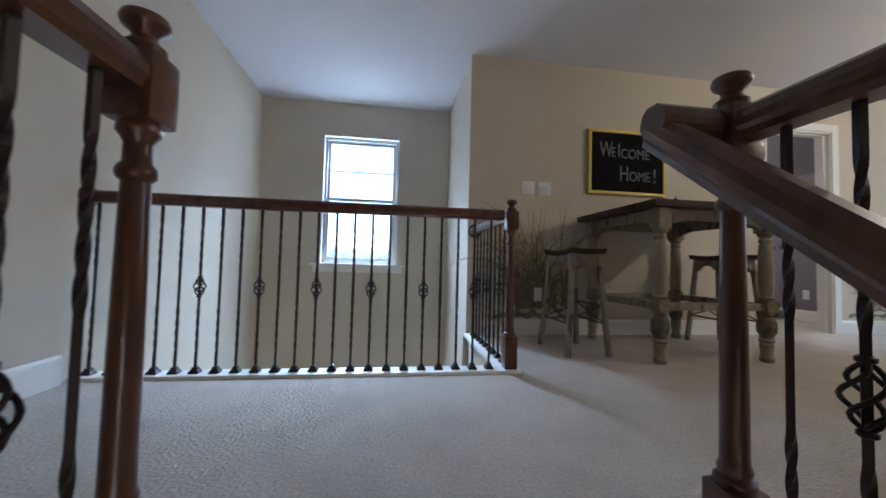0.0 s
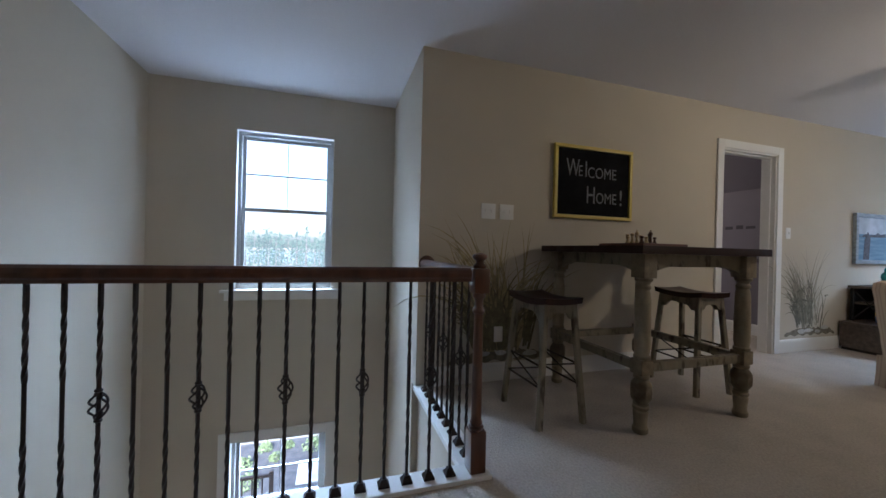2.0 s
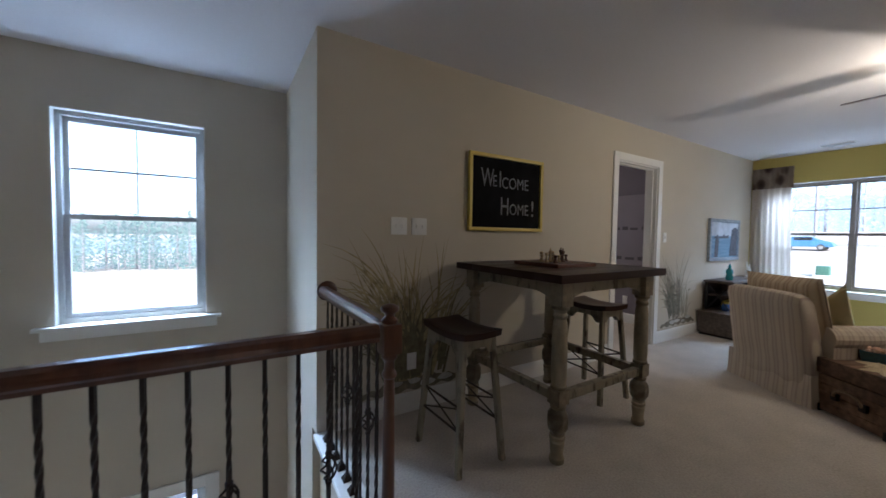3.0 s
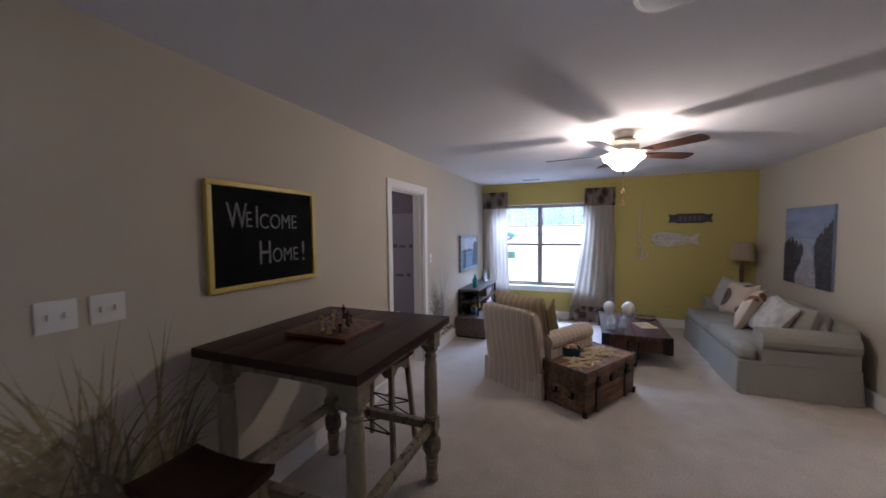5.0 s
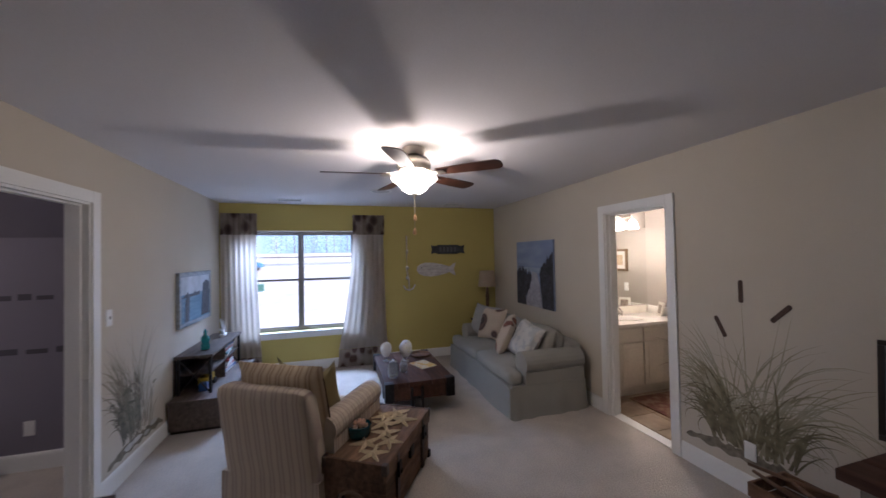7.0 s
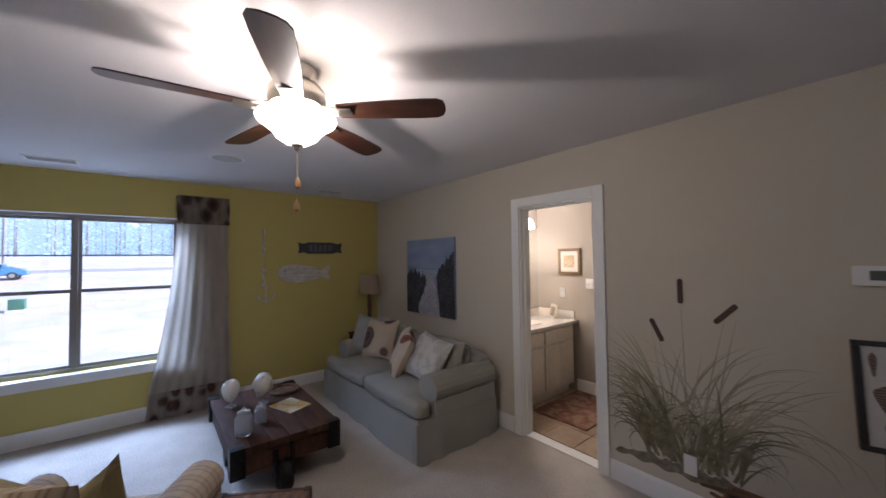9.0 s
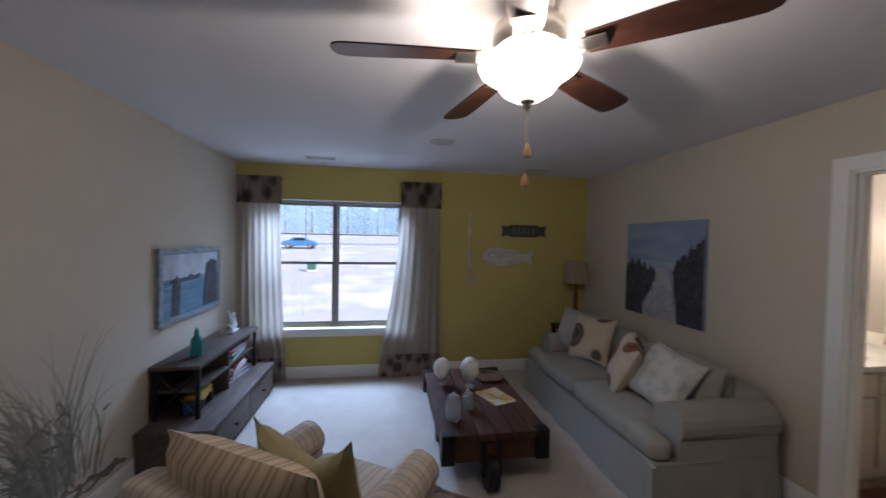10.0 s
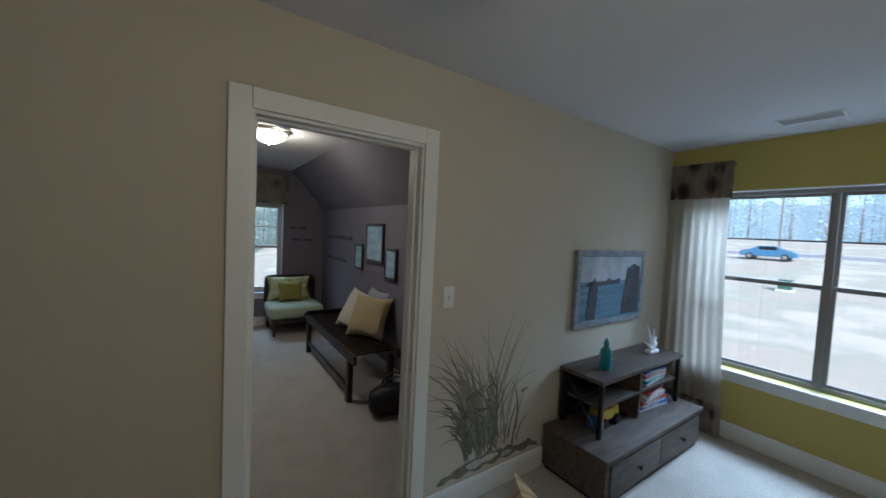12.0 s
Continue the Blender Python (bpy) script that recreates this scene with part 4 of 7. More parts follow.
# ---- the loft: lounge ----
def ceiling_fan():
    f = thing("ceiling_fan", "five-blade brown ceiling fan with a lit frosted bowl", "ceiling fan", pose(4.12, 0.985, 0))
    part("canopy", lathe(bm_new(), [(0.055, 2.375), (0.075, 2.385), (0.082, 2.41), (0.085, 2.44)], 28), M_NICKEL, f, "brushed nickel canopy")
    part("motor", lathe(bm_new(), [(0.06, 2.245), (0.085, 2.252), (0.115, 2.268), (0.125, 2.30), (0.122, 2.34), (0.10, 2.365), (0.06, 2.376)], 28), M_NICKEL, f)
    part("light_fitter", lathe(bm_new(), [(0.055, 2.222), (0.075, 2.224), (0.078, 2.236), (0.05, 2.246)], 24), M_NICKEL, f)
    # open-topped frosted bowl
    bm = bm_new()
    prof = [(0.018, 2.098), (0.05, 2.104), (0.088, 2.128), (0.110, 2.158), (0.140, 2.183), (0.165, 2.200), (0.172, 2.214), (0.166, 2.224)]
    inner = [(r - 0.004, z + 0.004) for r, z in prof[::-1]]
    segs, rings = 32, []
    for r, z in prof + inner:
        rings.append([bm.verts.new((r * math.cos(2 * math.pi * i / segs), r * math.sin(2 * math.pi * i / segs), z)) for i in range(segs)])
    for a, b in zip(rings, rings[1:]):
        for i in range(segs):
            bm.faces.new((a[i], a[(i + 1) % segs], b[(i + 1) % segs], b[i]))
    bowl = part("light_bowl", bm, glow("frosted_bowl", (1.0, 0.88, 0.60), 1.3), f, "glowing frosted glass bowl")
    bowl.visible_shadow = False
    part("finial", lathe(bm_new(), [(0.004, 2.066), (0.010, 2.072), (0.014, 2.082), (0.010, 2.090), (0.026, 2.095), (0.026, 2.100)], 16), M_NICKEL, f)
    for dx, z0 in ((0.008, 1.80), (-0.008, 1.90)):
        part("pull_chain", tube(bm_new(), [(dx, 0, 2.09), (dx, 0, z0 + 0.05)], 0.0016, 6), mat("pull_cord", (0.55, 0.47, 0.33), 0.7), f)
        part("pull_knob", lathe(bm_new(), [(0.003, z0), (0.013, z0 + 0.008), (0.014, z0 + 0.022), (0.010, z0 + 0.036), (0.003, z0 + 0.052)], 14, Matrix.Translation((dx, 0, 0))), mat("pull_knob_wood", (0.50, 0.28, 0.12), 0.5), f, "turned pale wood knob")
    blade, iron = bm_new(), bm_new()
    prof = [(0.19, 0.048), (0.24, 0.052), (0.40, 0.062), (0.56, 0.068), (0.63, 0.066), (0.655, 0.052), (0.665, 0.025), (0.667, 0.0)]
    pts = [(x, w) for x, w in prof] + [(x, -w) for x, w in prof[-2::-1]]
    a = [blade.verts.new((x, w, 0.003)) for x, w in pts]
    b = [blade.verts.new((x, w, -0.003)) for x, w in pts]
    blade.faces.new(a)
    blade.faces.new(b[::-1])
    for i in range(len(pts)):
        j = (i + 1) % len(pts)
        blade.faces.new((a[i], b[i], b[j], a[j]))
    bmesh.ops.rotate(blade, verts=blade.verts, cent=(0, 0, 0), matrix=Matrix.Rotation(radians(-11), 3, "X"))
    for s in (-1, 1):
        tube(iron, [(0.09, 0.0, 0.020), (0.13, 0.022 * s, 0.010), (0.17, 0.036 * s, -0.004), (0.235, 0.030 * s, -0.006)], 0.006, 8)
    box(iron, 0.18, -0.04, -0.010, 0.25, 0.04, -0.005, 0.002)
    me, mi = mesh_of("blade", blade, M_BLADE, False), mesh_of("blade_arm", iron, M_NICKEL)
    for k in range(5):
        arm = part("blade_arm", mi, None, f, m=pose(0, 0, 2.246, 0, 0, 12.5 + 72 * k))
        part("blade", me, None, arm, "dark brown wooden blade")
    return f


ceiling_fan()

M_GRILLE = mat("grille", (0.50, 0.50, 0.50), 0.6, grain=0.3, scale=300)
for x, y in ((5.887, 1.015), (2.12, 1.01)):
    sp = thing("ceiling_speaker", "round white in-ceiling speaker with a grey grille", "speaker", pose(x, y, CEIL))
    part("bezel", lathe(bm_new(), [(0.118, -0.006), (0.128, -0.006), (0.130, 0.0)], 32), M_PLASTIC, sp)
    part("grille", lathe(bm_new(), [(0.05, -0.0085), (0.108, -0.0065), (0.110, -0.006)], 32), M_GRILLE, sp)
for x, y in ((6.75, 2.137), (6.79, -0.22)):
    v = thing("ceiling_vent", "white slatted ceiling air vent", "vent", pose(x, y, CEIL))
    part("frame", box(bm_new(), -0.075, -0.16, -0.006, 0.075, 0.16, -0.0005, 0.002), M_PLASTIC, v)
    for k in range(6):
        part("slat", box(bm_new(), -0.055 + 0.02 * k, -0.14, -0.011, -0.051 + 0.02 * k, 0.14, -0.0062), M_GRILLE, v)


def soft_box(x0, y0, z0, x1, y1, z1, r=0.05, puff=0.0, n=5, seed=0, wrinkle=0.0):
    """An upholstered block: rounded, a little domed and creased."""
    bm = bm_new()
    bmesh.ops.create_cube(bm, size=2.0)
    bmesh.ops.subdivide_edges(bm, edges=list(bm.edges), cuts=n * 2, use_grid_fill=True)
    c = Vector(((x0 + x1) / 2, (y0 + y1) / 2, (z0 + z1) / 2))
    h = Vector(((x1 - x0) / 2, (y1 - y0) / 2, (z1 - z0) / 2))
    for v in bm.verts:
        p = Vector([v.co[i] * h[i] for i in range(3)])
        core = Vector([max(-(h[i] - r), min(h[i] - r, p[i])) for i in range(3)])
        d = p - core
        if d.length > 1e-6:
            p = core + d.normalized() * r
        if puff:
            u = [1 - (v.co[i] ** 2) for i in range(3)]
            p += Vector((v.co.x * u[1] * u[2], v.co.y * u[0] * u[2], v.co.z * u[0] * u[1])) * puff
        q = p + c
        if wrinkle:
            q += v.co * wrinkle * noise.noise(Vector((q.x * 6 + seed, q.y * 6, q.z * 6)))
        v.co = q
    return bm


def skirt_bm(x0, y0, x1, y1, z0, z1, wave=0.008, flare=0.02, pleat=0.0):
    """A cloth skirt hanging round a base, flaring and rippling to the floor."""
    bm = bm_new()
    pts = []
    n = 26
    for k in range(n):
        pts.append((x0 + (x1 - x0) * k / n, y0, 0, -1))
    for k in range(n):
        pts.append((x1, y0 + (y1 - y0) * k / n, 1, 0))
    for k in range(n):
        pts.append((x1 - (x1 - x0) * k / n, y1, 0, 1))
    for k in range(n):
        pts.append((x0, y1 - (y1 - y0) * k / n, -1, 0))
    rows = []
    for j in range(6):
        f = j / 5
        row = []
        for i, (x, y, nx, ny) in enumerate(pts):
            o = flare * f + wave * f * math.sin(i * 0.9 + 1.7 * math.sin(i * 0.31)) + 0.004 * noise.noise((x * 4, y * 4, f * 2))
            row.append(bm.verts.new((x + nx * o, y + ny * o, z1 + (z0 - z1) * f)))
        rows.append(row)
    m = len(pts)
    for a, b in zip(rows, rows[1:]):
        for i in range(m):
            bm.faces.new((a[i], b[i], b[(i + 1) % m], a[(i + 1) % m]))
    bm.faces.new(rows[0])
    return bm


def rolled_arm(length, w, h, back=0.0):
    """An arm with a rolled top, along +y from 0 to length."""
    out = [(-w * 0.42, 0.0), (w * 0.42, 0.0), (w * 0.42, h - w * 0.75)]
    for k in range(13):
        a = radians(-38 + (256) * k / 12)
        out.append((w * 0.5 * math.cos(a), h - w * 0.46 + w * 0.46 * math.sin(a)))
    out.append((-w * 0.42, h - w * 0.75))
    bm = bm_new()
    prism(bm, out, (0, 0, 0), (0, length, 0))
    es = [e for e in bm.edges if len(e.link_faces) == 2 and e.calc_face_angle(0) > 1.2 and abs(e.verts[0].co.y - e.verts[1].co.y) < 1e-4]
    bmesh.ops.bevel(bm, geom=es, offset=0.018, segments=3, affect="EDGES", profile=0.6)
    return bm


def sofa():
    s = thing("sofa", "sage green slipcovered sofa with rolled arms and skirt", "sofa", pose(4.74, -1.03, 0))
    L, D = 1.92, 0.94
    part("skirt", skirt_bm(0.02, 0.06, L - 0.02, D - 0.01, 0.002, 0.31, 0.010, 0.030), M_SLIP, s)
    part("welt", tube(bm_new(), [(0.018, 0.06, 0.312), (0.018, D - 0.008, 0.312), (L - 0.018, D - 0.008, 0.312), (L - 0.018, 0.06, 0.312)], 0.006, 6), M_SLIP, s)
    part("base", soft_box(0.024, 0.065, 0.28, L - 0.024, D - 0.014, 0.325, 0.012), M_SLIP, s)
    for k in range(2):
        x0, x1 = (0.215, 0.957) if k == 0 else (0.963, L - 0.215)
        bm = soft_box(x0, 0.24, 0.315, x1, D - 0.005, 0.465, 0.05, 0.022, seed=k, wrinkle=0.006)
        e0, e1 = (0.03, 0.30) if k == 0 else (L - 0.30, L - 0.03)
        ear = soft_box(e0, D - 0.155, 0.318, e1, D - 0.008, 0.455, 0.045, 0.008, seed=k + 5, wrinkle=0.004)
        me = bpy.data.meshes.new("ear")
        ear.to_mesh(me)
        ear.free()
        bm.from_mesh(me)
        part("seat_cushion", bm, M_SLIP, s)
    part("backrest", soft_box(0.10, 0.0, 0.20, L - 0.10, 0.20, 0.69, 0.08, 0.01, wrinkle=0.01), M_SLIP, s)
    for k in range(2):
        x0 = 0.22 + 0.745 * k
        part("back_cushion", soft_box(x0, 0.15, 0.45, x0 + 0.735, 0.35, 0.77, 0.09, 0.03, seed=3 + k, wrinkle=0.02), M_SLIP, s)
    for x in (0.125, L - 0.125):
        part("arm", rolled_arm(D - 0.25, 0.25, 0.60), M_SLIP, s, m=pose(x, 0.07, 0.03))
        part("pleat", soft_box(x - 0.035 + (-0.085 if x < 1 else 0.085), D - 0.025, 0.004, x + 0.035 + (-0.085 if x < 1 else 0.085), D + 0.012, 0.315, 0.012, n=3), M_SLIP, s)
    return s


sofa()
M_CREAM = mat("cream_linen", (0.58, 0.54, 0.45), 0.95, grain=0.08, scale=260, bump=0.2, spec=0.1)
M_SAGEPALE = mat("pale_sage_linen", (0.36, 0.35, 0.32), 0.95, grain=0.12, scale=240, bump=0.25, stain=0.08, stain_scale=9, spec=0.1)
M_SHELLPRINT = ramp_mat("shell_print_linen", [(0.0, (0.13, 0.10, 0.09)), (0.16, (0.05, 0.042, 0.045)), (0.30, (0.17, 0.11, 0.09)), (0.42, (0.09, 0.055, 0.05)), (0.52, (0.52, 0.42, 0.31)), (1.0, (0.58, 0.50, 0.38))], "voronoi", 4.6, 0.95)
M_RUSTPRINT = ramp_mat("rust_print_linen", [(0.0, (0.36, 0.15, 0.09)), (0.18, (0.17, 0.055, 0.035)), (0.32, (0.30, 0.12, 0.07)), (0.42, (0.12, 0.05, 0.04)), (0.52, (0.52, 0.42, 0.31)), (1.0, (0.58, 0.50, 0.38))], "voronoi", 5.4, 0.95)
M_PALEPRINT = ramp_mat("pale_print_linen", [(0.0, (0.34, 0.35, 0.35)), (0.42, (0.42, 0.42, 0.40)), (0.5, (0.52, 0.50, 0.45)), (1.0, (0.56, 0.54, 0.49))], "noise", 13, 0.95)
for lab, m, w, ma, seed in (
    ("sage throw pillow leaning on the sofa back", pose(5.06, -0.62, 0.47, 14, 0, 4), 0.36, M_SLIP, 1),
    ("pale patterned throw pillow standing on its corner", pose(5.17, -0.38, 0.485, 30, -9, 2), 0.43, M_PALEPRINT, 2),
    ("cream throw pillow with rust shell print, tilted", pose(5.54, -0.36, 0.49, 24, -10, -34), 0.42, M_RUSTPRINT, 3),
    ("cream throw pillow with dark shell print", pose(6.06, -0.44, 0.478, 24, 3, 20), 0.45, M_SHELLPRINT, 4),
    ("sage grey throw pillow in the sofa corner", pose(6.34, -0.44, 0.48, 20, -5, 26), 0.45, M_SAGEPALE, 5),
):
    p = thing("throw_pillow", lab, "pillow", m, "pillows on the sofa")
    part("cover", pillow_bm(w, w, 0.16, seed=seed), ma, p)


def armchair():
    m = pose(4.10, 1.98, 0, 0, 0, -31)
    c = thing("armchair", "striped slipcovered armchair with rolled arms and skirt", "armchair", m)
    W, D = 0.74, 0.82
    part("skirt", skirt_bm(0.0, -W / 2 + 0.005, D - 0.04, W / 2 - 0.005, 0.002, 0.24, 0.006, 0.014), M_STRIPE, c)
    part("base", soft_box(0.03, -W / 2 + 0.02, 0.2, D - 0.03, W / 2 - 0.02, 0.33, 0.03), M_STRIPE, c)
    bm = soft_box(-0.004, -0.350, 0.06, 0.15, 0.350, 0.83, 0.055, 0.008, wrinkle=0.008)
    for v in bm.verts:
        v.co.x -= 0.16 * max(0, v.co.z - 0.25)
        v.co.y *= 1 - 0.10 * max(0, v.co.z - 0.45)
    part("backrest", bm, M_STRIPE, c)
    part("seat_cushion", soft_box(0.16, -0.25, 0.32, D + 0.01, 0.25, 0.47, 0.05, 0.02, wrinkle=0.006), M_STRIPE, c)
    for y in (-0.335, 0.335):
        part("arm", rolled_arm(0.70, 0.19, 0.60), M_STRIPE, c, m=pose(0.10, y, 0.01, 0, 0, -90))
    bm = pillow_bm(0.64, 0.53, 0.19, 0.05, seed=7)
    cu = part("back_cushion", bm, M_CUSHION, c, "tan striped loose back cushion", m=pose(0.16, -0.06, 0.445, 0, 0, 0) @ pose(0, 0, 0, 0, -14, 0) @ pose(0, 0, 0, 0, 0, 90))
    n = 40
    pts = []
    for i in range(n + 1):
        q = 2 * math.pi * i / n
        e = lambda v: math.copysign(abs(v) ** 0.28, v)
        pts.append((0.315 * e(math.cos(q)), 0.0, 0.26 + 0.255 * e(math.sin(q))))
    part("piping", tube(bm_new(), pts, 0.005, 6), mat("dark_piping", (0.10, 0.065, 0.045), 0.9), cu, "dark brown piping")
    return c


armchair()
p = thing("throw_pillow", "olive gold throw pillow on the armchair seat", "pillow", pose(4.10, 1.98, 0, 0, 0, -31) @ pose(0.40, -0.085, 0.475) @ pose(0, 0, 0, 0, -16, 0) @ pose(0, 0, 0, 0, 0, 90))
bm = pillow_bm(0.47, 0.47, 0.13, 0.10, seed=9)
for v in bm.verts:
    u = min(1, abs(v.co.x) / 0.235)
    v.co.z -= 0.19 * (1 - u) ** 0.85 * max(0, v.co.z / 0.47) ** 2
    v.co.y += 0.03 * (1 - u) * v.co.z
part("cover", bm, mat("olive_gold_cotton", (0.36, 0.31, 0.16), 0.95, grain=0.1, scale=200, bump=0.2), p)


# ---- trunk with starfish ----
M_STRAP = mat("worn_leather", (0.060, 0.040, 0.028), 0.6, grain=0.3, scale=50, bump=0.3, stain=0.3, stain_scale=8)


M_LID = mat("worn_lid_wood", (0.175, 0.10, 0.055), 0.6, grain=0.35, scale=20, bump=0.3, stain=0.3, stain_scale=5, stretch=(0.4, 1.4, 1.4), vary=0.12, spec=0.3)


def trunk():
    t = thing("storage_trunk", "weathered wooden trunk with dark straps and rope handle", "trunk", pose(3.715, 1.275, 0, 0, 0, -32.5))
    L, D, H = 0.84, 0.45, 0.385
    n = 4
    for i in range(n):
        z0, z1 = 0.012 + 0.262 * i / n, 0.012 + 0.262 * (i + 1) / n - 0.002
        part("board", box(bm_new(), 0.012, 0.012, z0, L - 0.012, D - 0.012, z1, 0.003), M_TRUNK, t)
    for i in range(5):
        y0 = 0.022 + (D - 0.044) * i / 5
        part("lid_board", box(bm_new(), 0.022, y0 + 0.0006, 0.30, L - 0.022, y0 + (D - 0.044) / 5 - 0.0006, H, 0.002), M_LID, t, "lighter worn lid board")
    for x0, y0, x1, y1 in ((0, 0, L, 0.0215), (0, D - 0.0215, L, D), (0, 0.022, 0.0215, D - 0.022), (L - 0.0215, 0.022, L, D - 0.022)):
        part("lid_rim", box(bm_new(), x0, y0, 0.281, x1, y1, H + 0.003, 0.007), M_TRUNK, t)
    for x in (0.16, L - 0.20):
        for y in (-0.0035, D - 0.0135):
            part("strap", box(bm_new(), x, y, 0.012, x + 0.04, y + 0.017, H - 0.012, 0.002), M_STRAP, t, "worn dark leather strap")
        part("latch", box(bm_new(), x - 0.004, -0.018, 0.235, x + 0.044, -0.0038, 0.325, 0.003), M_DARKMETAL, t)
        part("latch_hasp", lathe(bm_new(), [(0.006, 0), (0.014, 0.004), (0.014, 0.010), (0.006, 0.014)], 14, pose(x + 0.02, -0.018, 0.265, 90, 0, 0)), M_DARKMETAL, t)
    part("lock_plate", box(bm_new(), L / 2 - 0.035, -0.008, 0.225, L / 2 + 0.035, 0.0115, 0.30, 0.003), M_DARKMETAL, t)
    for x, y in ((0, 0), (L - 0.03, 0), (0, D - 0.03), (L - 0.03, D - 0.03)):
        part("corner_cap", box(bm_new(), x - 0.003, y - 0.003, 0.0, x + 0.033, y + 0.033, 0.055, 0.005), M_DARKMETAL, t)
        part("corner_cap", box(bm_new(), x - 0.004, y - 0.004, 0.325, x + 0.034, y + 0.034, H + 0.006, 0.008), M_STRAP, t)
    pts = [(-0.016 - 0.012 * math.sin(q), D / 2 + 0.085 * math.cos(q), 0.155 + 0.062 * math.sin(q)) for q in [math.pi * k / 12 for k in range(13)]]
    part("rope_handle", tube(bm_new(), pts, 0.010, 8), mat("rope", (0.19, 0.125, 0.075), 0.95, grain=0.4, scale=120, bump=0.6), t, "thick brown rope handle")
    for y in (D / 2 - 0.085, D / 2 + 0.085):
        part("handle_plate", box(bm_new(), -0.016, y - 0.02, 0.125, 0.0115, y + 0.02, 0.172, 0.003), M_DARKMETAL, t)
    return t


TR = trunk().matrix_basis
M_STAR = mat("starfish_skin", (0.58, 0.47, 0.29), 0.9, grain=0.15, scale=120, bump=0.5, vary=0.08)


def star_mesh(r):
    bm = bm_new()
    n = 5
    top = bm.verts.new((0, 0, 0.022))
    bot = bm.verts.new((0, 0, 0.0))
    ridge, rim = [], []
    for k in range(n):
        a, b = 2 * math.pi * k / n, 2 * math.pi * (k + 0.5) / n
        tip = bm.verts.new((r * math.cos(a), r * math.sin(a), 0.004))
        l1 = [bm.verts.new((r * f * math.cos(a) - w * math.sin(a), r * f * math.sin(a) + w * math.cos(a), 0.002)) for f, w in ((0.85, 0.007), (0.5, 0.012))]
        l2 = [bm.verts.new((r * f * math.cos(a) + w * math.sin(a), r * f * math.sin(a) - w * math.cos(a), 0.002)) for f, w in ((0.85, 0.006), (0.5, 0.011))]
        rg = [bm.verts.new((r * f * math.cos(a), r * f * math.sin(a), z)) for f, z in ((0.85, 0.010), (0.5, 0.017))]
        c = bm.verts.new((r * 0.24 * math.cos(b), r * 0.24 * math.sin(b), 0.002))
        ridge.append((tip, l1, l2, rg))
        rim.append(c)
    for k in range(n):
        tip, l1, l2, rg = ridge[k]
        cl, cr = rim[k], rim[k - 1]
        for fa in ((tip, l1[0], rg[0]), (tip, rg[0], l2[0]), (l1[0], l1[1], rg[1], rg[0]), (rg[0], rg[1], l2[1], l2[0]), (l1[1], cl, top, rg[1]), (rg[1], top, cr, l2[1]), (tip, l2[0], l2[1], cr, bot, cl, l1[1], l1[0])):
            bm.faces.new(fa)
    return mesh_of("starfish", bm, M_STAR)


STAR = star_mesh(0.095)
for x, y, a, s, dz in ((0.10, 0.14, 10, 1.0, 0), (0.20, 0.24, 40, 1.05, 0), (0.26, 0.10, 62, 0.95, 0), (0.36, 0.17, 20, 1.05, 0), (0.48, 0.24, 75, 1.1, 0), (0.57, 0.13, 5, 1.1, 0), (0.66, 0.22, 33, 1.15, 0), (0.60, 0.30, 50, 0.9, 0)):
    ob = new("starfish", STAR)
    ob.matrix_basis = TR @ pose(x, y, 0.389, 0, 0, a) @ Matrix.Scale(1.15 * s, 4)
    tagged(ob, "dried pale starfish lying on the trunk lid", "starfish", "starfish on the trunk")
M_TEAL = mat("teal_glaze", (0.015, 0.075, 0.10), 0.25, grain=0.2, scale=30, coat=0.4)
pot = thing("shell_bowl", "dark teal bowl filled with small seashells", "bowl", TR @ pose(0.30, 0.345, 0.389))
part("bowl", lathe(bm_new(), [(0.055, 0), (0.075, 0.004), (0.082, 0.03), (0.085, 0.078), (0.080, 0.080), (0.076, 0.062), (0.03, 0.058)], 24), M_TEAL, pot)
rnd = random.Random(5)
M_SHELL = mat("pink_shell", (0.55, 0.33, 0.22), 0.5, grain=0.2, scale=80, vary=0.3)
for i in range(14):
    bm = bm_new()
    lathe(bm, [(0.004, -0.012), (0.016, -0.004), (0.018, 0.004), (0.010, 0.014), (0.002, 0.024)], 10)
    q = rnd.uniform(0, 6.28)
    rr = 0.055 * math.sqrt(rnd.random())
    part("shell", bm, M_SHELL, pot, m=pose(rr * math.cos(q), rr * math.sin(q), 0.078 + 0.012 * rnd.random(), rnd.uniform(0, 180), rnd.uniform(0, 90), 0))


